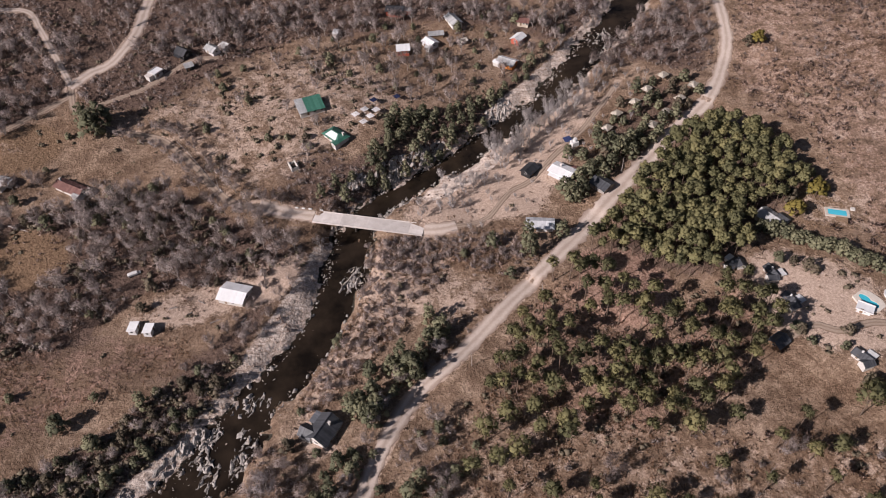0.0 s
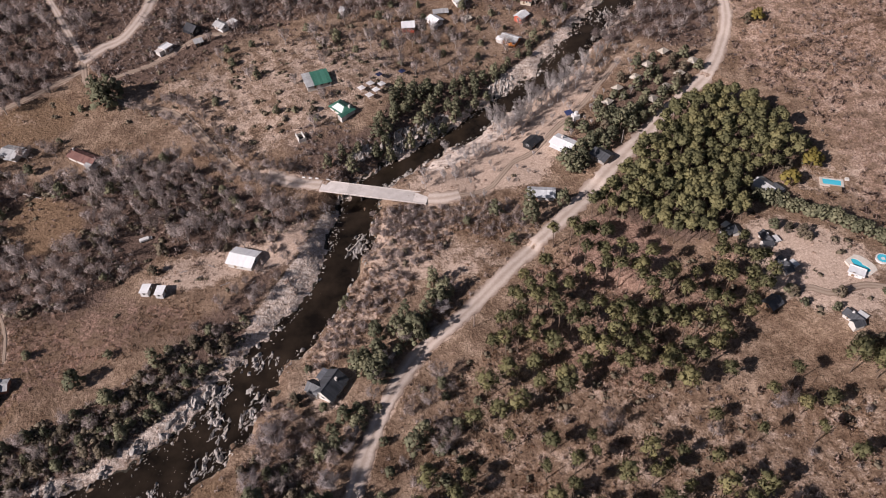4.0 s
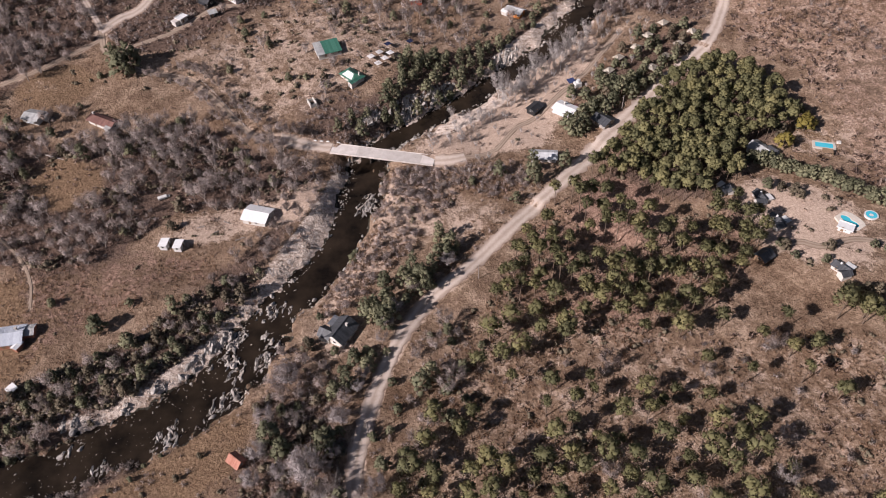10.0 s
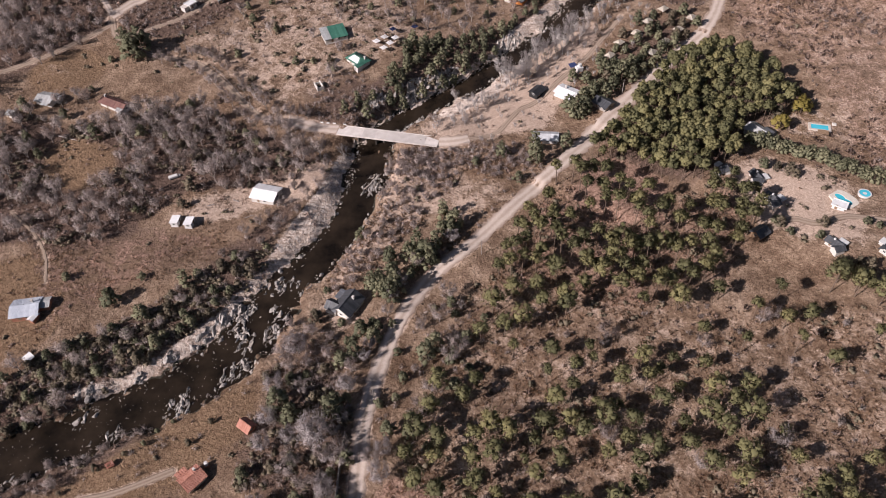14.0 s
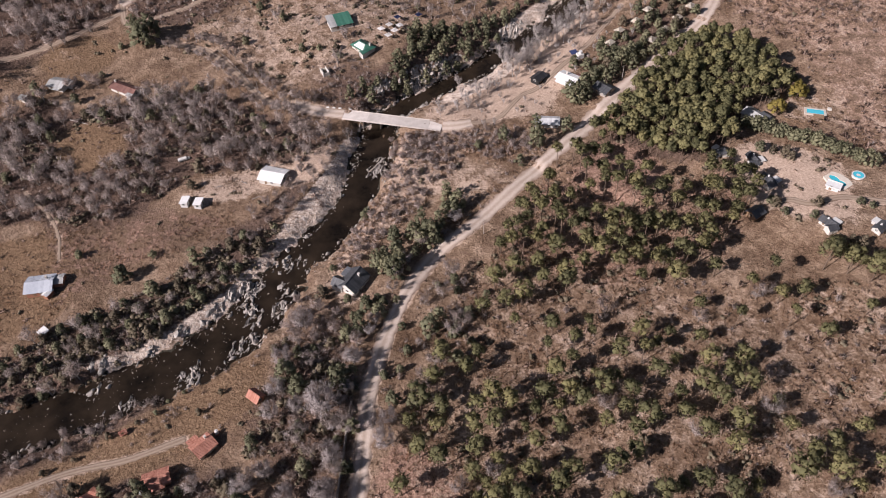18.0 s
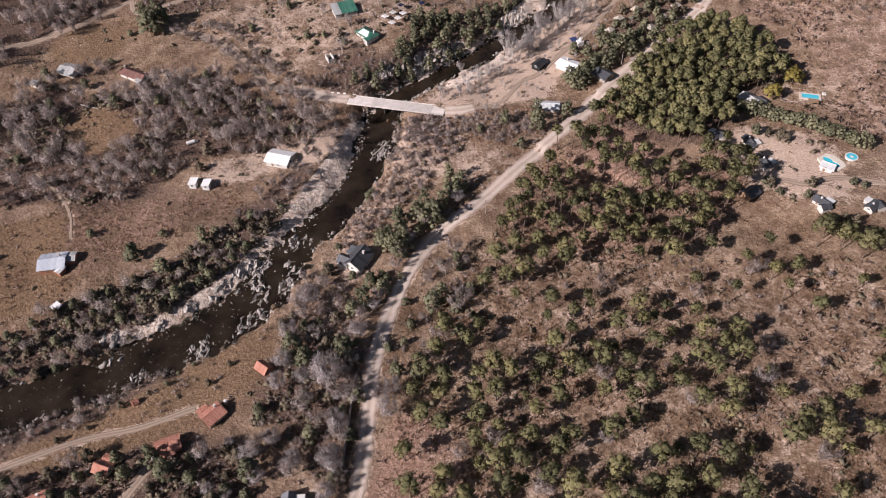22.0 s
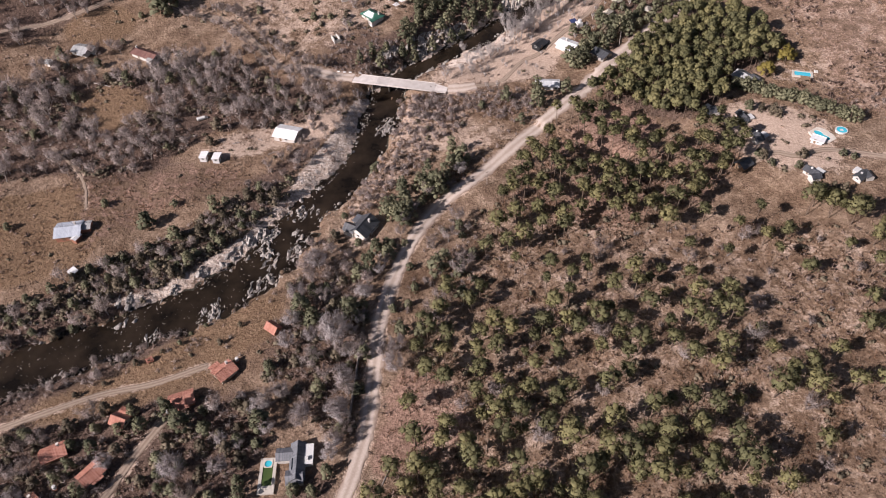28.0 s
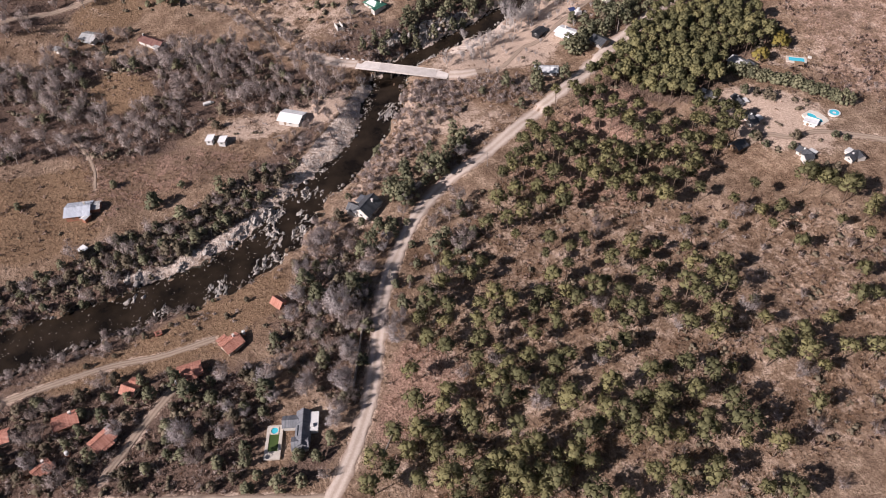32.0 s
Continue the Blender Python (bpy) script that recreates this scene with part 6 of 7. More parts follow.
def thin(pts, seed, wave=0.045, cut=0.0):
    """Leaves drifts and gaps in an even scatter."""
    r = np.random.RandomState(seed)
    p = np.array(pts)
    f = np.sin(p[:, 0] * wave + 2 * np.sin(p[:, 1] * wave * 0.7)) + np.sin(p[:, 1] * wave * 1.3 + 1.7 * np.sin(p[:, 0] * wave * 0.9 + 1)) + r.normal(0, 0.7, len(p))
    return [tuple(q) for q in p[f > cut]]


# ---- places of the marked trees ----
PINES_BIG_a = [(36.6, 119.3), (10.4, 121.2), (18.6, 126.9), (19.7, 113.8), (-10.1, 89.7), (6.4, 73.2), (42.3, 72.8), (76.9, 80.9), (74.0, 71.9), (85.6, 69.3), (53.6, 60.7), (80.8, 58.6), (-20.7, 31.9), (-19.7, 20.9), (-2.5, 22.6), (10.9, 20.0), (6.5, 29.8), (24.4, 42.1), (28.0, 28.9), (38.0, 22.8), (41.2, 46.9), (30.3, 15.6), (-32.9, 12.7), (-9.7, 4.8), (-1.7, 2.5), (8.8, 4.9), (20.4, 1.7), (53.2, 36.6), (56.8, 28.1), (50.5, 15.5), (72.9, 35.7), (75.3, 24.0), (75.5, 16.9), (91.8, 40.5), (102.8, 40.6), (64.1, 0.5), (37.1, 122.6), (56, 137.7), (50.6, 132), (35.1, 133.8), (64.8, 142.6), (73.9, 141.8), (75.3, 117.1), (90.3, 140.3), (45.8, 147.3), (59.6, 146.2), (128.1, 118.5), (135, 115.2)]
PINES_BIG_b = [(141.2, 110.5)]
PINES_MID_a = [(65.8, 134.8), (33.3, 138.2), (14.1, 111.6), (26.7, 128.7), (5.4, 109.6), (50.0, 134.7), (45.9, 138.0), (-1.0, 84.4), (29.1, 99.5), (58.4, 94.7), (23.2, 73.2), (1.4, 70.1), (6.9, 63.5), (0.1, 63.4), (50.0, 87.1), (26.7, 60.9), (49.9, 59.0), (75.8, 119.3), (87.7, 80.3), (82.9, 76.5), (60.1, 77.7), (65.5, 63.1), (70.2, 56.2), (117.1, 88.3), (116.2, 106.3), (131.5, 122.1), (135.8, 117.3), (145.5, 113.8), (148.8, 103.6), (132.2, 72.0), (126.7, 61.3), (114.7, 53.0), (-17.2, 55.1), (-10.7, 51.6), (-22.7, 43.3), (-10.9, 36.2), (-11.9, 30.2), (-15.4, 19.2), (12.5, 38.7), (0.7, 54.8), (28.5, 45.6), (20.8, 33.0), (40.9, 33.7), (48.3, 50.7), (26.5, 10.8), (30.1, 7.9), (33.9, 18.8), (-6.2, 13.3)]
PINES_MID_b = [(-0.7, 7.6), (3.5, 9.3), (-13.8, 13.4), (-23.0, 14.8), (-27.9, 8.9), (-19.5, 5.7), (11.7, 1.3), (16.3, -0.3), (-34.2, 4.2), (45.0, 15.5), (16.8, 46.7), (53.0, 21.9), (97.2, 45.4), (114.9, 40.4), (99.9, 22.3), (122.7, 39.4), (47.8, 2.4), (54.4, 4.0), (53.5, -2.8), (104.2, 48.8), (44.5, 128.2), (63.3, 128.3), (78.8, 144.3), (72.7, 125.4), (92.3, 134.6), (30.5, 144.7), (28.1, 121.5), (145.2, 99.8)]
PINES_SMALL_a = [(2.3, 90.3), (-20.3, 65.4), (73.0, 131.0), (67.7, 93.9), (77.0, 91.0), (94.7, 65.0), (94.7, 55.8), (132.2, 61.8), (90.0, 120.0), (80.5, 105.4), (108.2, 105.6), (2.6, 21.4), (21.8, 11.6), (23.6, 6.9), (59.3, 38.8), (57.2, 15.0), (62.8, 20.8), (67.8, 21.9), (79.7, 37.3), (105.8, 35.5), (76.1, 11.7), (62.6, 118.9)]
BARE_b = [(99.5, 35.4), (97.2, 15.5), (-14.5, 81.0), (-4.5, 109.7), (-0.7, 125.3), (43.4, 67.8), (46.9, 103.9), (80.1, 101.0), (18.1, 30.1), (4.3, 50.9), (89.5, 59.1), (68.5, 33.7), (40.0, 45.9), (1.9, 41.8), (101.4, 108.1), (96.2, 76.0), (98.1, -2.2), (82.1, 2.7), (84.7, 55.1)]

EVER_a = [(-157.4, 280.8), (-162, 285), (-154.4, 285.1), (-6.3, 170.7), (-3.4, 162.5), (-13.7, 150.3), (-11.8, 147.9), (-16.7, 147.3), (-9.7, 154.4), (-27.5, 149), (-30, 133.6), (-27, 130.1), (-33.9, 136.2), (-25.2, 134.4), (34.3, 198.5), (33.9, 204.5), (59.1, 229.6), (54, 226.4), (64.2, 239.2), (79.4, 249.6), (84.2, 254.9), (52.4, 231.5), (-31, 137.3), (-26.4, 140.5), (-20.5, 150.6), (-16.8, 153.7), (-12, 146.5), (-6.9, 162), (-1.8, 165.4), (-38.9, 105.9), (-43.2, 103.3), (-32.5, 112.8), (-37.2, 116.4), (-43.9, 84.7), (-44.7, 80.8), (-10.2, 108.6), (-13.5, 104.5), (-119.6, 127.7), (-105.6, 141.3), (-98.4, 42.7), (-103.3, 47.3), (-71.2, 41), (-63.6, 87.9), (-58.7, 82.9), (-133.2, 135)]
EVER_b = [(-75.9, 270), (-67.3, 269.6), (-59.1, 268.9), (-56.8, 263.5), (-105.7, 279.1), (-115.3, 182.3), (-175.1, 260.3), (-169.6, 279.6), (-105.7, 316.6), (-101.9, 307.5), (-93.9, 320.9), (-88.3, 297.5), (155.9, 315.8), (153, 314.9), (139.8, 213.9), (149.1, 217.9), (120, 152.7), (121.3, 151.2), (123, 146), (129.7, 182.2), (125.3, 184.2), (136.2, 127), (134.5, 129.2), (132, 141.8), (133.1, 178.1), (135.1, 175.8), (150.6, 146.6), (154.2, 144.3), (135, 147.1), (-53.9, 122.9), (-32.9, 119.4), (-41.7, 112.7), (-189.9, 133.6), (-153.5, 146.7), (-123.9, 145.7), (-167.6, 86.6), (-160, 91), (143.6, 126.2), (139.6, 126.9), (-31.1, 136), (-26, 118.6), (-44.5, 120.6), (-51.5, 136.6), (-55.3, 99.1), (-60.7, 98)]
BARE_a = [(-55.9, 304.3), (-12.9, 317.5), (-7.4, 315.4), (6.6, 320.2), (78.7, 316.9), (83.9, 308.7), (-119.5, 205.2), (-115.7, 208.9), (-125.6, 212.6), (-85.7, 203.2), (-104.3, 220.3), (-14.7, 80.6), (-4.8, 102.1), (-1.4, 106.1), (-30.6, 64.5), (-40.7, 65.8), (-45.9, 67.7), (-51.5, 74.2), (-47.2, 58.1), (-43.6, 50.6), (-57.9, 40.4), (-65.2, 52.2), (-69.7, 49.1), (-55.5, 92.8), (-60.7, 101.7), (-5.5, 43.8), (5.9, 47.5), (42.7, 68.3), (68.1, 57), (91.7, 61.9), (100.9, 35.4), (82, 57), (19.2, 31.1), (70.1, 31.5), (104.3, 109.1), (48.6, 106.6), (-5.2, 129.2), (-56.7, 63.7), (-40.9, 69.4)]
POPLAR_a = [(23.8, 256.6), (27.1, 260.6), (27.6, 250.5), (31.0, 253.5), (35.1, 256.7), (34.8, 259.8), (42.2, 267.0), (51.5, 277.3), (54.9, 273.9), (53.1, 279.1), (64.2, 281.7), (38.4, 263.5), (46.5, 271.5), (58.6, 284.5), (62, 296.1), (69.8, 293.7), (0.8, 246.5), (-8.1, 221.8), (-0.4, 225.8), (4.7, 226.3), (3.6, 231.5), (9.8, 237.1), (19.3, 240.2), (14.6, 238.4)]
BARE_c = [(-49.2, 73.7, 1.6), (-44.9, 57.7, 0.91), (-65.8, 52.1, 0.86), (-57.4, 43.5, 0.91), (-46.4, 32.6, 0.82), (-71.9, 46.9, 1.01), (-68.1, 38.6, 0.69), (-77.1, 34.0, 0.6), (-45.7, 43.3, 1.09), (-28.0, 59.3, 0.9), (-27.0, 67.8, 0.81), (-96.3, 25.5, 1.18), (-66.5, 72.4, 0.8), (-79.6, 52.2, 0.54), (-83.1, 35.6, 0.63), (-65.7, 81.9, 0.96)]   # the large pale ones by the lower road, with their sizes
GREENS_a = [(138.6, 206.8), (150.4, 215.6), (156.9, 314.6)]
EVER_c = [(56.9, 253.4), (59.6, 236.8), (64.1, 242.2), (57, 227), (62.9, 250.3), (74.5, 244.4), (69.6, 237.4), (77.2, 252.1), (83, 255.9), (88.7, 258.8), (19.7, 205.3), (48.3, 208.1), (84.3, 249.4), (71.1, 261.6)]
# centre, way, number, half length and width, least and most size
BOULDER_BEDS = [((-36.8, 196.4), 62, 30, (8, 3.8), 1.2, 2.7), ((-70.1, 141.4), 75, 24, (5, 4), 0.6, 1.5), ((-82.7, 128), 72, 34, (7, 3.2), 0.9, 2.2), ((-70.6, 123), 75, 30, (9, 3), 0.7, 1.8), ((-79.7, 116.5), 75, 26, (5, 4), 0.8, 2.0), ((-81.7, 104.5), 30, 26, (7, 3.5), 0.8, 1.9), ((-99, 91.6), 24, 26, (6.5, 4), 0.7, 1.7)]
BOULDER_BEDS += [((-121.8, 80.5), 24, 14, (7, 2), 0.5, 1.2), ((-131, 88.5), 24, 8, (6, 2), 0.4, 0.8), ((-37, 244.5), 35, 16, (6, 2), 1.0, 2.2), ((-19, 253), 33, 30, (9, 3), 1.2, 2.8), ((-4, 263), 35, 26, (8, 3.5), 1.2, 2.8), ((-29, 227), 35, 14, (6, 3), 0.7, 1.6), ((-17, 234.5), 35, 22, (9, 2), 0.8, 1.8), ((29, 289), 45, 22, (9, 4), 0.7, 1.6), ((86, 338), 45, 18, (10, 4), 0.8, 2.0), ((-92, 124), 55, 20, (12, 1.6), 0.6, 1.4), ((-110, 107), 40, 18, (13, 1.5), 0.5, 1.1), ((-132, 97.5), 26, 12, (11, 1.5), 0.4, 0.9)]
# ---- pines ----
rng = np.random.RandomState(11)
planter = Planter()
pine_shapes = [pine(20 + i, h, r) for i, (h, r) in enumerate(((14.0, 5.2), (13.4, 4.9), (12.4, 4.4), (12.0, 4.1), (11.4, 3.9), (10, 3.2), (9.0, 2.8), (14.4, 4.7), (15.5, 3.1), (14.2, 2.7), (16.2, 3.4)))]
pines = [tree_kind("pine_tree", s, M["bark"], M["pine"], "tall pine with a bare stem and a rounded olive-green crown", "pine", "pines of the open wood") for s in pine_shapes]
standing = []
for spots, kinds, lo, hi in ((PINES_BIG_a + PINES_BIG_b, (0, 1, 7), 0.86, 1.02), (PINES_MID_a + PINES_MID_b, (2, 3, 4), 0.80, 0.98), (PINES_SMALL_a, (5, 6), 0.76, 0.98)):
    for x, y in spots:
        planter.put(pines[kinds[rng.randint(len(kinds))]], x, y, rng.uniform(lo, hi), rng.uniform(0, 360))
        standing.append((x, y))
fill = [q for q in thin(sow(LOWPINE, 6.0, 5, standing, 2.0, 2), 18, 0.085, -0.3) if q[0] < 85 and q[1] < 104][:60]
standing += fill
fill += sow([(62, 118), (90, 122), (112, 118), (150, 112), (140, 84), (110, 92), (84, 96)], 9.5, 128, standing, 2.0, 2, 26)
for x, y in fill:
    planter.put(pines[(8, 9, 6)[rng.randint(3)] if y > 82 else rng.randint(0, 7)], x, y, rng.uniform(0.7, 1.0), rng.uniform(0, 360))
mid_wood = thin(sow(MIDPINE, 5.0, 15, standing, 2.0, 2), 19, 0.11, -0.9)
standing += mid_wood
for x, y in mid_wood:
    planter.put(pines[(8, 9, 10, 8, 4, 5)[rng.randint(6)]], x, y, rng.uniform(0.82, 1.05), rng.uniform(0, 360))
grove = sow(DENSE, 2.95, 6, None, 1.5, 3)
domes = [tree_kind("grove_pine", dome_pine(40 + i, h, r), M["bark"], M["pine"], "olive-green pine with a full rounded crown in the close grove", "pine", "pines of the grove") for i, (h, r) in enumerate(((13, 2.8), (11, 2.4), (13.5, 2.5), (10, 2.1), (12, 3.0), (12.5, 2.2)))]
for x, y in grove:
    planter.put(domes[rng.randint(0, 6)], x, y, rng.uniform(0.85, 1.12), rng.uniform(0, 360))

# ---- dark evergreens ----
deep_shapes = [leafy(50, 7, 2.6), leafy(51, 6, 2.4), leafy(52, 8.5, 2.3), leafy(53, 4.6, 2.2), leafy(54, 3.4, 2.0, 0.2, 12), leafy(55, 10.5, 2.6)]
deeps = [tree_kind("evergreen_bush" if i in (3, 4) else "evergreen_tree", s, M["bark"], M["deep"], "low spreading dark green evergreen bush" if i in (3, 4) else "dense dark green evergreen tree", "bush" if i in (3, 4) else "tree", "evergreen bushes" if i in (3, 4) else "dark evergreens") for i, s in enumerate(deep_shapes)]
scrubs = [tree_kind("scrub_tree", leafy(60 + i, h, r, 0.15), M["bark"], M["scrub"], "low olive-brown evergreen scrub tree", "tree", "olive-brown scrub trees") for i, (h, r) in enumerate(((5.2, 2.5), (4.2, 2.2), (6.2, 2.6)))]
ever = []


def set_ever(pts, kinds, lo=0.8, hi=1.15, dull=0.0):
    for x, y in pts:
        tree = scrubs[rng.randint(3)] if rng.uniform() < dull else deeps[kinds[rng.randint(len(kinds))]]
        planter.put(tree, x, y, rng.uniform(lo, hi), rng.uniform(0, 360), 0.1)
        ever.append((x, y))


set_ever(EVER_a[:3], (0,), 2.0, 2.3)
set_ever([(-40.6, 164.2), (-39.6, 167.0)], (0,), 0.62, 0.8)
set_ever(EVER_c, (0, 1), 1.15, 1.5)
set_ever(EVER_a[3:], (0, 1, 2), 1.2, 1.7)
bright = tree_kind("broadleaf_tree", leafy(58, 5.6, 3.0, 0.42), M["bark"], M["bright"], "round broadleaf tree still in bright green leaf", "tree", "green broadleaf trees")
for (x, y), s in zip(GREENS_a, (1.35, 1.5, 1.2)):
    planter.put(bright, x, y, s, rng.uniform(0, 360), 0.1)
set_ever(EVER_b, (3, 4), 0.8, 1.1, 0.4)
set_ever(sow(GORGE, 5.0, 8, ever, 2, 3.2, 62), (0, 1, 2), 0.95, 1.4)
set_ever(sow(TENTS, 5.2, 9, ever, 1.0, 2, 52), (0, 1, 3), 0.9, 1.25, 0.3)
set_ever(sow(ROADEAST, 6, 120, ever, 1, 1, 18), (0, 1, 3, 4), 0.7, 1.1)
set_ever(sow(YARDW, 14, 123, ever, 1, 1, 6), (0, 1), 0.9, 1.3)
set_ever(sow(HAMBANK, 4.8, 107, ever, 1, 3.5, 34), (0, 1, 3), 0.75, 1.15)
set_ever(sow(HAMLET, 11, 108, ever, 1, 1, 26), (0, 1, 3, 4), 0.6, 1.1)
hedge = [(124 + 40 * s + rng.normal(0, 0.5), 201 - 33 * s + 2.5 * math.sin(3 * s) + rng.normal(0, 0.8)) for s in np.linspace(0, 1, 30)]
set_ever(hedge, (0, 1), 0.85, 1.15)
set_ever(sow(STRIPW2, 5.2, 10, ever, 2, 1, 84), (3, 4, 3, 1), 0.75, 1.15, 0.4)
set_ever(sow(STRIPW, 5.6, 11, ever, 2, 1, 62), (3, 4, 3), 0.7, 1.15, 0.4)
set_ever(sow(CAMP, 5.6, 12, ever, 2.4, 2, 92), (0, 1, 2, 3), 0.75, 1.2, 0.5)
set_ever(sow(ROADW, 7, 13, ever + [(x, y) for x, y, size in BARE_c], 0.6, 2, 22), (0, 1, 3), 0.8, 1.25, 0.4)
set_ever(sow(SOUTHWOOD, 5, 14, ever, 0.8, 2, 22), (0, 1, 3, 4))
set_ever(sow(ROADSIDE, 9, 16, ever, 0.8, 2, 6), (0, 1, 3), 0.7, 1.1)
set_ever(sow(BAREW, 9, 17, ever, 0.8, 2, 30), (1, 3, 4), 0.7, 1.1, 0.6)

# ---- bare trees ----
bare_shapes = [bare(70, 9, 4.4, 1, 1300), bare(71, 8, 3.8, 1, 1100), bare(72, 10, 3.9, 1, 1200), bare(73, 6.0, 2.6, 3), bare(74, 5.0, 2.4, 4), bare(75, 13, 3.9, 1, 1050, 0.72), bare(76, 12, 3.4, 1, 950, 0.72)]
bares = [tree_kind("bare_tree" if grp == "bare trees" else "poplar_tree", s, M["grey_bark"] if grp == "bare trees" else M["pale_bark"], M["twig"] if grp == "bare trees" else M["pale_twig"], lab, "tree", grp) for s, lab, grp in
         [(s, "leafless grey-brown tree with a haze of fine twigs", "bare trees") for s in bare_shapes[:5]] + [(s, "slender leafless poplar with upswept pale twigs", "poplars") for s in bare_shapes[5:]]]
bares += [tree_kind("bare_tree", s, M["grey_bark"], M["rose_twig"], "low leafless tree with pale rosy-brown twigs", "tree", "rosy bare trees") for s in (bare(77, 6.2, 3.0, 3, 1100), bare(78, 5.0, 2.6, 4, 1000))]
bares += [tree_kind("bare_tree", s, M["grey_bark"], M["lilac_twig"], "large round leafless tree with pale lilac-grey twigs", "tree", "pale bare trees") for s in (bare(79, 8.5, 4.3, 1, 2300, 0.75), bare(80, 7.5, 4.3, 1, 2100, 0.8))]
leafless = []


def set_bare(pts, kinds, lo=0.8, hi=1.2):
    for x, y in pts:
        planter.put(bares[kinds[rng.randint(len(kinds))]], x, y, rng.uniform(lo, hi), rng.uniform(0, 360), 0.05)
        leafless.append((x, y))


for x, y, size in BARE_c:
    set_bare([(x, y)], (9, 10), size, size)
set_bare(BARE_a, (0, 1, 2), 0.8, 1.1)
set_bare(BARE_b, (0, 1, 3), 0.55, 0.8)
set_bare(POPLAR_a[:16], (5, 6), 1.0, 1.25)
set_bare(POPLAR_a[16:], (5, 6), 0.55, 0.8)
set_bare(sow(POPLAR, 9, 21, leafless, 1.0, 0.6, 10), (5, 6), 0.7, 1.0)
rows = glide([(q_[0], q_[1]) for q_ in RIVER[4:12]], 5.0)
for away_, turned in ((16, 0.42), (21, 0.36), (26, 0.32), (31, 0.3), (36, 0.3), (41, 0.26)):
    tn = np.gradient(rows, axis=0)
    tn /= np.hypot(tn[:, 0], tn[:, 1])[:, None]
    pts = rows + np.stack([-tn[:, 1], tn[:, 0]], 1) * away_ + rng.normal(0, 0.8, rows.shape)
    ok = clear_of(pts[:, 0], pts[:, 1], 0.6, 2) & (rng.uniform(size=len(pts)) > 0.3)
    set_bare([tuple(p) for p in pts[ok]], (5, 6), turned, turned + 0.16)
set_bare(sow(ROADW, 6.0, 22, leafless + ever, 1.0, 2, 30), (0, 1, 9, 10), 0.6, 0.95)
set_bare(sow(CAMP, 5.4, 23, leafless + ever, 2.4, 2, 70), (0, 1, 2, 3, 9), 0.7, 1.05)
set_bare(sow(ROADEAST, 6.5, 121, leafless + ever, 1, 1, 16), (0, 1, 3), 0.6, 1.0)
verge = glide(ROADS["main_road"][2], 5.2)
verge = verge[(verge[:, 1] > 24) & (verge[:, 1] < 158)]
tn = np.gradient(verge, axis=0)
tn /= np.hypot(tn[:, 0], tn[:, 1])[:, None]
verge = verge + np.stack([tn[:, 1], -tn[:, 0]], 1) * np.where(tn[:, :1].mean() < 0, 1, -1) * np.where(verge[:, 1:] < 100, 8.5, 6.0) + rng.normal(0, 0.7, verge.shape)
ok = clear_of(verge[:, 0], verge[:, 1], 1.2, 1) & (rng.uniform(size=len(verge)) > 0.2)
verge = [tuple(p) for p in verge[ok]]
set_bare(verge[::2], (0, 9, 10), 0.6, 0.95)
set_ever(verge[3::4], (0, 1, 3), 0.7, 1.0)
set_bare(verge[1::4], (9, 10), 0.5, 0.8)
set_bare(sow(YARDW, 7.5, 122, leafless + ever, 1, 1, 26), (0, 1, 3), 0.65, 1.05)
LAWNBUSH = [(-104.2, 81.9), (-99.1, 84.7), (-106.4, 76.1), (-134.3, 65.7), (-129.4, 60.2), (-120.2, 68.1), (-137.8, 55.5), (-91.7, 75.6), (-85.6, 83.1), (-111.8, 72.5)]
set_ever(LAWNBUSH, (3, 4), 0.4, 0.6, 0.7)
set_bare(sow(RIVWOOD, 5.0, 119, leafless + ever, 0.8, 1, 24), (7, 8, 9), 0.7, 1.1)
edge = glide([(-84, 150), (-78, 158), (-71, 169), (-64, 180), (-58, 191), (-54, 203)], 13.0)
set_bare([(x - 1.5 + rng.normal(0, 1.2), y + 1 + rng.normal(0, 1.2)) for x, y in edge], (0, 1, 2, 3), 0.5, 0.8)
set_bare(sow(SCRUBW, 6.5, 124, leafless, 1, 1, 12), (3, 4, 1), 0.6, 0.95)
set_bare(sow(BRIDGEE, 5.5, 125, leafless + ever, 2.0, 1, 24), (7, 8), 0.5, 0.75)
set_bare(sow(STRIPW2, 5.5, 126, leafless + ever, 1, 1, 46), (0, 1, 3, 4), 0.6, 0.95)
set_bare(sow(GRAVELW, 9, 38, leafless, 0.8, -3, 5), (5, 6), 0.4, 0.75)
set_bare(sow(RIVERSTRIP, 8, 39, leafless, 0.8, 0.5, 30), (3, 4), 0.5, 0.9)
set_bare(sow(BANKE, 5.2, 24, leafless, 1.5, 0.6, 56), (7, 8), 0.5, 0.8)
set_bare(sow(SOUTHWOOD, 5.5, 25, leafless + ever, 0.8, 2, 14), (0, 1, 3), 0.7, 1.0)
set_bare(sow(LOWPINE, 11, 26, leafless + standing, 1.0, 2, 40), (3, 4, 1), 0.55, 0.9)
lone = [tuple(p) for p in thin(sow(SLOPENW, 9, 28, leafless, 1.0, 1), 29, 0.08, 0.2)][:60]
set_bare(sow(MIDPINE, 13, 27, leafless + standing, 1.0, 2, 12), (3, 4), 0.6, 0.9)
lane = glide([(-60, 228), (-85.1, 233.7), (-96.1, 242.9), (-109.7, 260.0), (-125.6, 276.1), (-139.8, 281.5)], 5.0)
set_bare([(x + 4.2 * k + rng.normal(0, 0.6), y + 3.4 * k + rng.normal(0, 0.6)) for k in (-1, 1) for x, y in lane[2:]], (0, 1, 3), 0.65, 1.0)
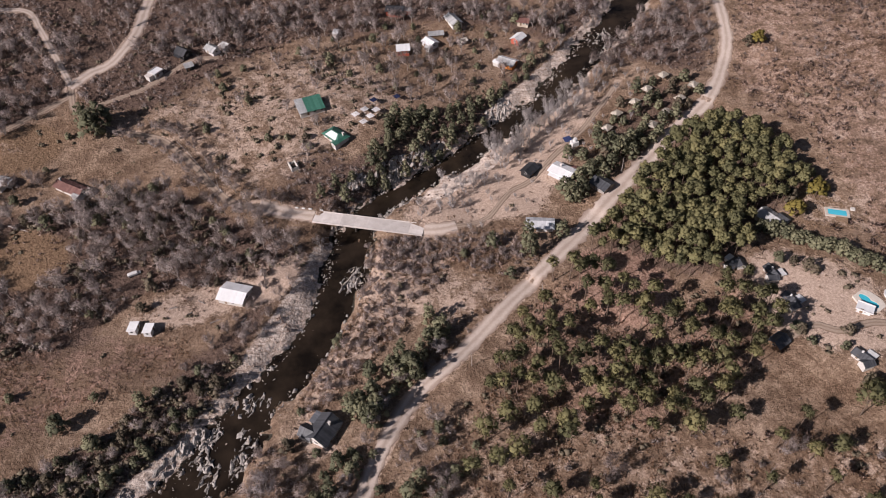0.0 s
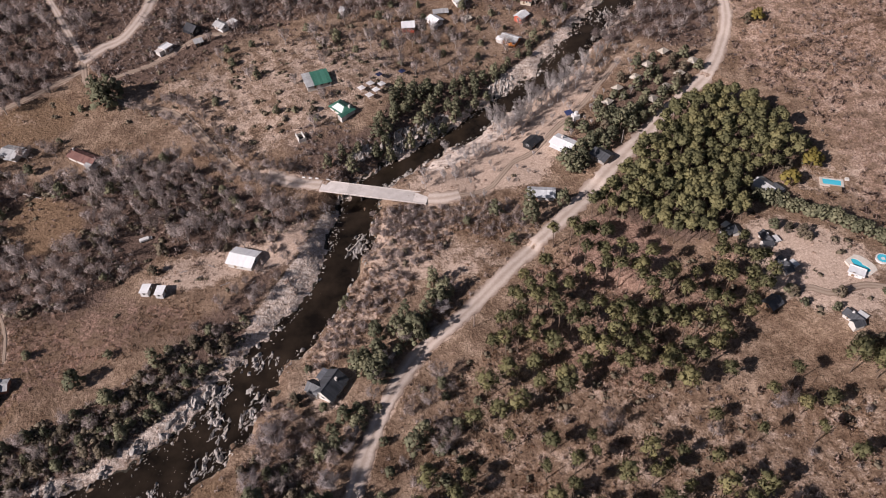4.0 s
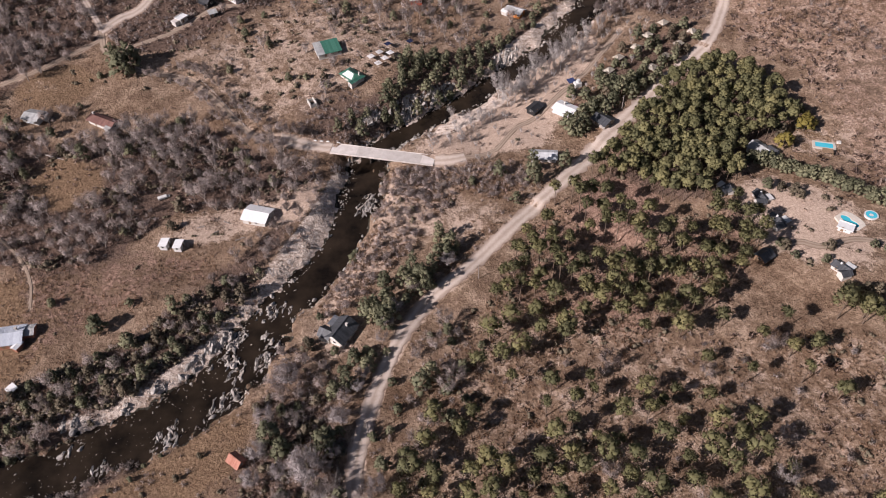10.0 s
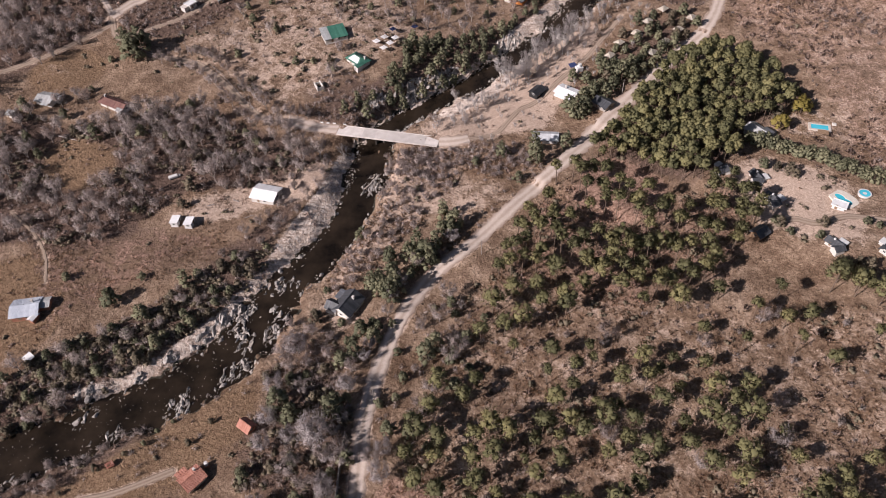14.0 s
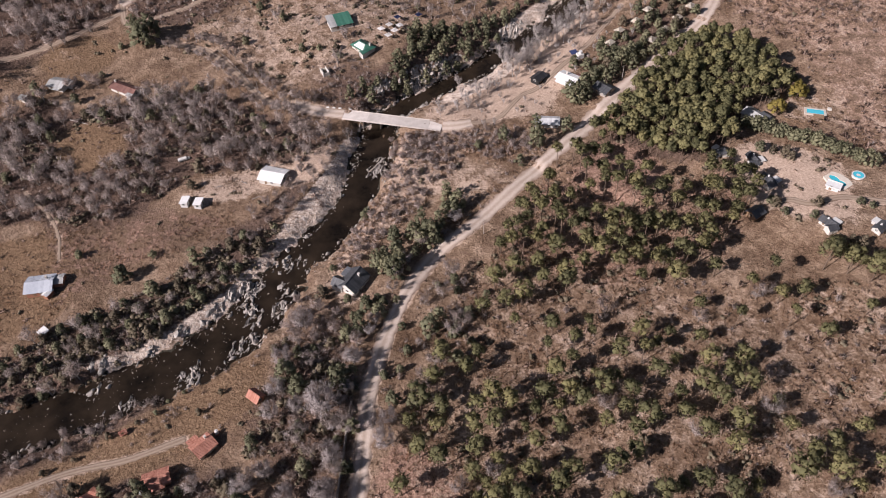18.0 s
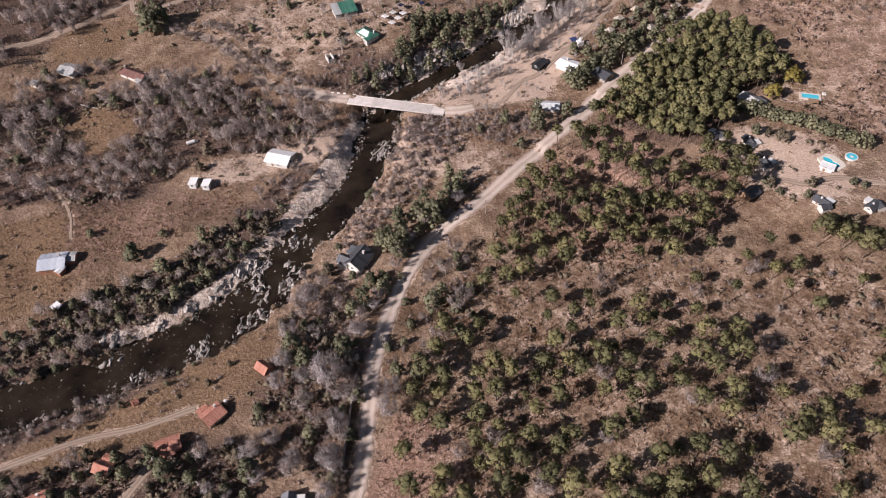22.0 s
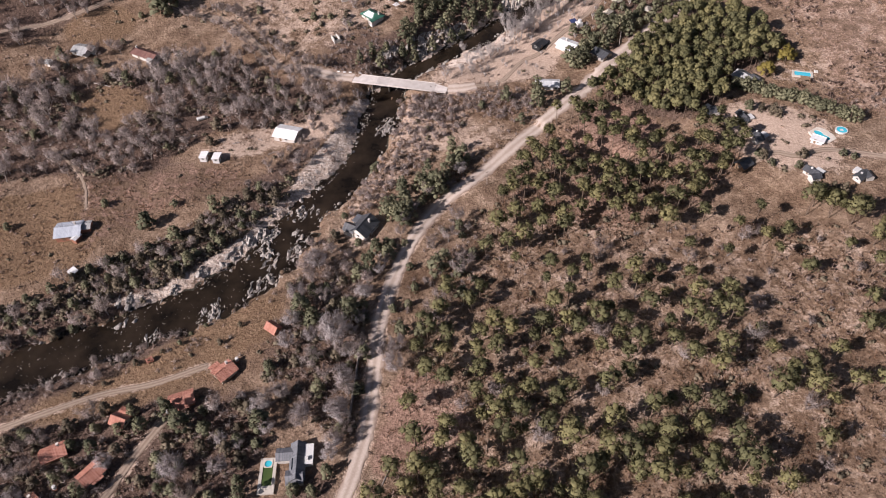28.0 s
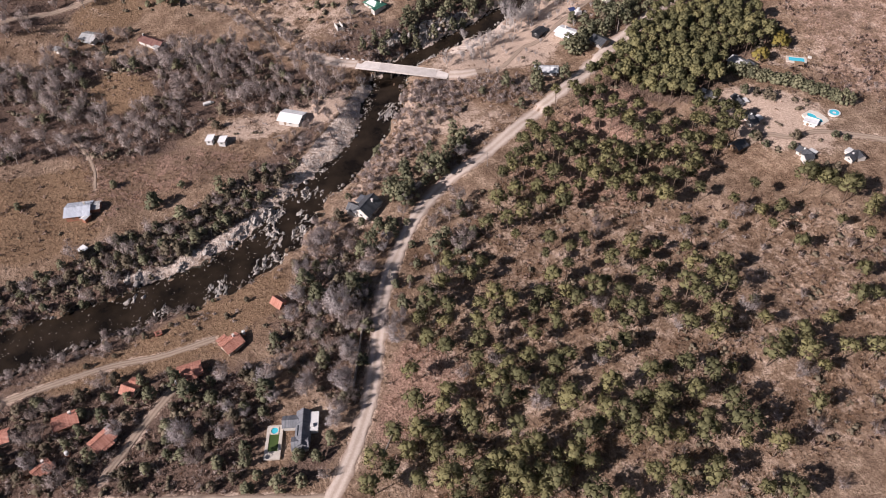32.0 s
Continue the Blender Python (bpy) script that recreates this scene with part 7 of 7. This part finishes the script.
far = sow(HAMLET, 7.5, 109, leafless + ever, 0.8, 1, 46) + lone + sow(WESTSLOPE, 18, 30, leafless, 1.0, 1, 9)
for poly, gap_, seed in ((BAREW, 4.6, 31), (BARENW, 5.0, 32), (BARETOP, 5.6, 33), (BARERIV, 5.6, 34), (STRIPW2, 9.5, 35)):
    far += [p for p in thin(sow(poly, gap_, seed, leafless, 1.2, 1.0), seed + 300, 0.07, -0.55 if poly is BAREW else -0.9)]
wood_mass("bare_wood", [bare(90 + i, h, r, st, 560, 0.6, 1.15) for i, (h, r, st) in enumerate(((8.5, 3.5, 1), (7, 2.8, 1), (9.5, 3.2, 1), (5.5, 2.5, 3), (5, 2.4, 4)))], far, 0.9, 1.45, 36, [M["grey_bark"], M["twig_mass"]], "leafless grey-brown valley wood with fine twigs", "wood")

# ---- brush, shrubs and dry grass ----
brown = [shrub(120 + i, r, "twig") for i, r in enumerate((0.75, 0.9, 1.1, 0.6, 1.3, 0.8))]
green = [shrub(140 + i, r, "leaf") for i, r in enumerate((0.8, 1.0, 1.2, 0.7))]


low = thin(many(HILL, 7000, 41), 42, 0.06, 0.0) + thin(many(SLOPENW, 5000, 43), 44, 0.06, -1.0) + thin(many(whole, 8500, 45), 46, 0.05, 0.5)
low += thin(many(BAREW, 1700, 47), 48, 0.07, -0.8) + thin(many(LOWPINE, 2000, 49), 50, 0.08, -0.2) + thin(many(MIDPINE, 700, 51), 52, 0.08, -0.2)
low += many(STRIPW2, 420, 54) + many(ROADW, 420, 55) + many(CAMP, 900, 56) + many(BARETOP, 700, 58) + many(BARERIV, 420, 59)
v, f, w = spread(brown, low, 0.55, 1.35, 60, 0.1)
massed("brush", v, f, [M["brush"]], None, "low leafless brown brush over the slopes", "brush", w)
dark = many(STRIPW2, 700, 61) + many(STRIPW, 820, 116) + thin(many(HAMLET, 260, 110), 111, 0.12, 0.0) + many(CAMPYARD, 60, 284) + many(HAMBANK, 90, 112) + thin(many(BAREW, 1300, 63), 64, 0.1, 0.0) + many(CAMP, 300, 65) + thin(many(RIVERSTRIP, 110, 79), 80, 0.15, 0.0) + many(ROADW, 200, 66) + thin(many(WESTSLOPE, 520, 67), 68, 0.12, 0.0) + thin(many(SLOPENW, 520, 77), 78, 0.09, 0.2)
dark += many(GORGE, 220, 69) + thin(many(whole, 900, 70), 71, 0.06, 0.9) + thin(many(LOWPINE, 700, 72), 73, 0.1, 0.2) + thin(many(MIDPINE, 260, 105), 106, 0.1, 0.2) + thin(many(CHALETS, 50, 74), 75, 0.2, 0.3)
v, f, w = spread(green, dark, 0.7, 1.9, 76, 0.1)
massed("evergreen_shrubs", v, f, [M["deep_mass"]], None, "scattered low dark green shrubs", "shrubs", w)
grass = thin(many(whole, 14000, 81, 0.2, 0.5), 82, 0.05, 0.0) + thin(many(LOWPINE, 5000, 84, 0.2, 0.5), 85, 0.12, -0.6) + thin(many(HILL, 7500, 86, 0.3, 0.5), 87, 0.07, -0.5) + thin(many(FIELDW, 1200, 88), 89, 0.1, -0.2) + thin(many(GOLDW, 700, 90), 91, 0.1, 0.2) + many(BANKE, 900, 95, 0.5, 0.4) + thin(many(FIELDW, 1000, 117), 118, 0.1, -0.3)
tall = thin(many(LOWPINE, 8000, 96, 0.4, 0.5), 97, 0.1, -0.5) + thin(many(MIDPINE, 2600, 98, 0.4, 0.5), 99, 0.1, -0.5) + thin(many(BANKE, 3200, 101, 0.4, 0.5), 102, 0.1, -0.6) + many(ROADSIDE, 2200, 103, 0.3, 0.5)
v, f, w = spread([tuft(160 + i) for i in range(5)], grass, 0.5, 1.15, 83, 0.02)
v2, f2, w2 = spread([tuft(170 + i) for i in range(5)], tall, 0.6, 1.4, 104, 0.02)
v, f = np.concatenate([v, v2]), np.concatenate([f, f2 + len(v)])
massed("dry_grass", v, f, [M["straw"]], None, "tufts of dry straw-coloured winter grass", "grass", np.concatenate([w, w2]))

thicket = [thin_bush(240 + i, h, r) for i, (h, r) in enumerate(((2.2, 1.5), (2.8, 1.7), (1.8, 1.4), (3.3, 1.9)))]
rosy = thin(many(BANKE, 820, 251, 1.0, 0.4), 250, 0.13, -0.6) + many(BRIDGEE, 420, 281, 1.2) + many(ROADSIDE, 420, 260, 1.0, 1) + many(RIVWOOD, 160, 286)
wood_mass("pale_thicket", thicket, rosy, 0.6, 1.1, 285, [M["grey_bark"], M["rose_twig"]], "pale rosy thicket of leafless bushes on the river slope", "thicket")
bush = many(SCRUBW, 130, 280) + many(CAMPYARD, 110, 282) + many(RIVERSTRIP, 520, 283, 0.5, 0.3) + many(YARDW, 90, 278) + many(GORGEW, 200, 279) + many(ROADEAST, 150, 277) + thin(many(HAMLET, 480, 274), 275, 0.1, 0.2) + thin(many(RIVERSTRIP, 260, 272, 0.6, 0.5), 273, 0.1, -0.6) + thin(many(BAREW, 900, 252), 253, 0.08, -0.4) + many(BARETOP, 420, 254) + many(BARERIV, 300, 255) + many(ROADW, 260, 256) + many(STRIPW2, 520, 257, 1, 0.4) + many(SHORE, 220, 287, 1, 2.5) + many(STRIPW, 480, 258) + many(RIVWOOD, 60, 276)
bush += thin(many(LOWPINE, 520, 261), 262, 0.09, 0.3) + many(CAMP, 620, 263) + thin(many(SLOPENW, 2600, 265), 266, 0.07, -0.4) + thin(many(WESTSLOPE, 260, 268), 269, 0.09, 0.0) + thin(many(HILL, 1100, 270), 271, 0.07, 0.8)
wood_mass("bare_thicket", thicket, bush, 0.6, 1.15, 267, [M["grey_bark"], M["twig_mass"]], "leafless pinkish-grey thicket of thin stems", "thicket")

# ---- stones of the river ----


def water_z(x, y):
    d, lev, hw = river(np.array([x]), np.array([y]))
    return float(lev[0]) if d[0] < hw[0] + 5 else -99.0


boulders = []
for i in range(8):
    me_ = as_mesh("boulder", stone(180 + i, 2, 0.07), M["rock"] if i % 2 else M["pale_rock"])
    boulders.append(me_)
r = np.random.RandomState(91)
line = glide([(q[0], q[1]) for q in RIVER], 1.0)
spots = []
for (cx, cy), along, n, half, lo, hi in BOULDER_BEDS:
    a = radians(along)
    for _ in range(int(n * 0.5)):
        s, t_ = r.uniform(-0.9, 0.9) * half[0], r.normal(0, 0.4) * half[1]
        spots.append((cx + s * math.cos(a) - t_ * math.sin(a), cy + s * math.sin(a) + t_ * math.cos(a), r.uniform(lo, hi) ** 1.0))
for x, y, s in spots:
    ob = tagged(new("boulder", boulders[r.randint(8)]), "grey weathered boulder in the river bed", "boulder", "river boulders")
    ob.matrix_basis = pose(x, y, max(ground_z(x, y), water_z(x, y) - 0.1) + s * 0.10, r.uniform(-25, 25), r.uniform(-25, 25), 70 + r.normal(0, 22)) @ Matrix.Diagonal((0.62 * s, s * r.uniform(0.4, 0.65), s * r.uniform(0.35, 0.6), 1))
k = r.randint(0, len(line), 3600)
off = np.where(r.uniform(size=3600) > 0.22, -1, 1) * r.normal(1.1, 0.28, 3600)
d_, lv, hw_ = river(line[k, 0], line[k, 1])
tn = np.gradient(line, axis=0)[k]
tn /= np.hypot(tn[:, 0], tn[:, 1])[:, None]
side = off * (hw_ + 2.6)
q = np.stack([line[k, 0] - tn[:, 1] * side, line[k, 1] + tn[:, 0] * side], 1)
q = q[(q[:, 0] > -240) & (q[:, 1] < 345) & ((q[:, 0] > -92) | (r.uniform(size=len(q)) > 0.7)) & ((q[:, 1] < 140) | (q[:, 1] > 200) | (r.uniform(size=len(q)) > 0.65))]
v, f = spread([stone(200 + i) for i in range(6)], q, 0.18, 0.6, 92, 0.0, 0.0)
crag, ribs = [], []
for (cx, cy), along, n, half, lo, hi in BOULDER_BEDS:   # ribs of bedrock: tight swarms of slabs
    a = radians(along)
    for _ in range(max(3, n // 4)):
        s, t_ = r.uniform(-0.9, 0.9) * half[0], r.normal(0, 0.5) * half[1]
        mx, my = cx + s * math.cos(a) - t_ * math.sin(a), cy + s * math.sin(a) + t_ * math.cos(a)
        ribs += [(mx + r.normal(0, 0.4), my + r.normal(0, 1.1)) for _ in range(3)]
        crag += [(mx + r.normal(0, 0.45), my + r.normal(0, 1.0)) for _ in range(r.randint(14, 36))]
v4, f4 = spread([stone(240 + i) for i in range(9)], crag, 0.3, 1.0, 94, 0.05, -0.25, 74)
v5, f5 = spread([stone(260 + i, 2, 0.11) for i in range(8)], ribs, 0.8, 1.7, 113, 0.3, -0.35, 74)
v4, f4 = np.concatenate([v4, v5]), np.concatenate([f4, f5 + len(v4)])
grit = np.random.RandomState(301)
for (cx, cy), along, n, half, lo, hi in BOULDER_BEDS:   # the solid rock: steep ribs that strike across the stream
    if hi < 1.4:
        continue
    a, L, W = radians(along), half[0] * 1.15, half[1] * 1.05 + 0.6
    gu, gv = np.meshgrid(np.arange(-L, L + 0.2, 0.42), np.arange(-W, W + 0.2, 0.42), indexing="ij")
    gu, gv = gu + grit.normal(0, 0.09, gu.shape), gv + grit.normal(0, 0.09, gv.shape)
    px, py = cx + gu * math.cos(a) - gv * math.sin(a), cy + gu * math.sin(a) + gv * math.cos(a)
    st = radians(74)
    q1, q2 = px * math.cos(st) + py * math.sin(st), -px * math.sin(st) + py * math.cos(st)   # along and across the beds of rock
    warp = 0.7 * np.sin(q1 * 0.55 + cx) + 0.4 * np.sin(q1 * 1.3 + cy)
    ridge = 1 - np.abs(np.sin(q2 * 1.05 + warp)) ** 0.7 + 0.5 * (1 - np.abs(np.sin(q2 * 2.6 + 1.6 * warp + 1)))
    broken = 0.5 + 0.5 * np.sin(q1 * 0.9 + 1.4 * np.sin(q2 * 0.8 + cx)) * np.sin(q1 * 0.37 + q2 * 0.5 + cy)
    rim = np.clip(1.15 - ((gu / L) ** 2 + (gv / W) ** 2), 0, 1)
    lev_ = np.maximum(height(px, py), river(px, py)[1] - 0.5)
    pz = lev_ - 0.35 + (0.35 + 0.55 * hi) * ridge * (0.35 + 0.9 * broken) * np.sqrt(rim) + grit.normal(0, 0.07, px.shape)
    m1, m2 = px.shape
    idx = (np.arange(m1 - 1)[:, None] * m2 + np.arange(m2 - 1)[None]).ravel()
    sheet = raw("bedrock_rib", np.stack([px, py, pz], -1).reshape(-1, 3), np.stack([idx, idx + m2, idx + m2 + 1, idx + 1], 1).tolist(), M["rock"])
    tagged(sheet, "jagged grey bedrock rib standing out of the river", "rock", "bedrock ribs")
massed("rock_outcrop", v4, f4, [M["rock"]], None, "jagged grey bedrock outcrops along the rapids", "rocks")
k = r.randint(0, len(line), 1000)
side = np.where(r.uniform(size=1000) > 0.5, 1, -1) * (river(line[k, 0], line[k, 1])[2] * r.uniform(0.95, 1.2, 1000) + 1.0 + np.abs(r.normal(0, 1.2, 1000)))
tn = np.gradient(line, axis=0)[k]
tn /= np.hypot(tn[:, 0], tn[:, 1])[:, None]
q = np.stack([line[k, 0] - tn[:, 1] * side, line[k, 1] + tn[:, 0] * side], 1)
q = q[(q[:, 0] > -240) & (q[:, 1] < 345) & ((q[:, 0] > -92) | (r.uniform(size=len(q)) > 0.6))]
v3, f3 = spread([stone(220 + i, 2) for i in range(6)], q, 0.4, 1.2, 93, 0.1, -0.15, 70)
massed("bank_rocks", v3, f3, [M["rock"]], None, "dark grey rocks crowding the river's edges", "rocks")
k = r.randint(0, len(line), 3600)
q = line[k] + r.normal(0, 5.5, (3600, 2))
q = q[(q[:, 0] > -215) & (q[:, 0] < -86)]
v6, f6 = spread([stone(280 + i) for i in range(6)], q, 0.12, 0.38, 114, 0.0, -0.08)
v, f = np.concatenate([v, v6]), np.concatenate([f, f6 + len(v)])
massed("river_stones", v, f, [M["pale_rock"]], None, "grey and pale stones strewn along the river banks", "stones")
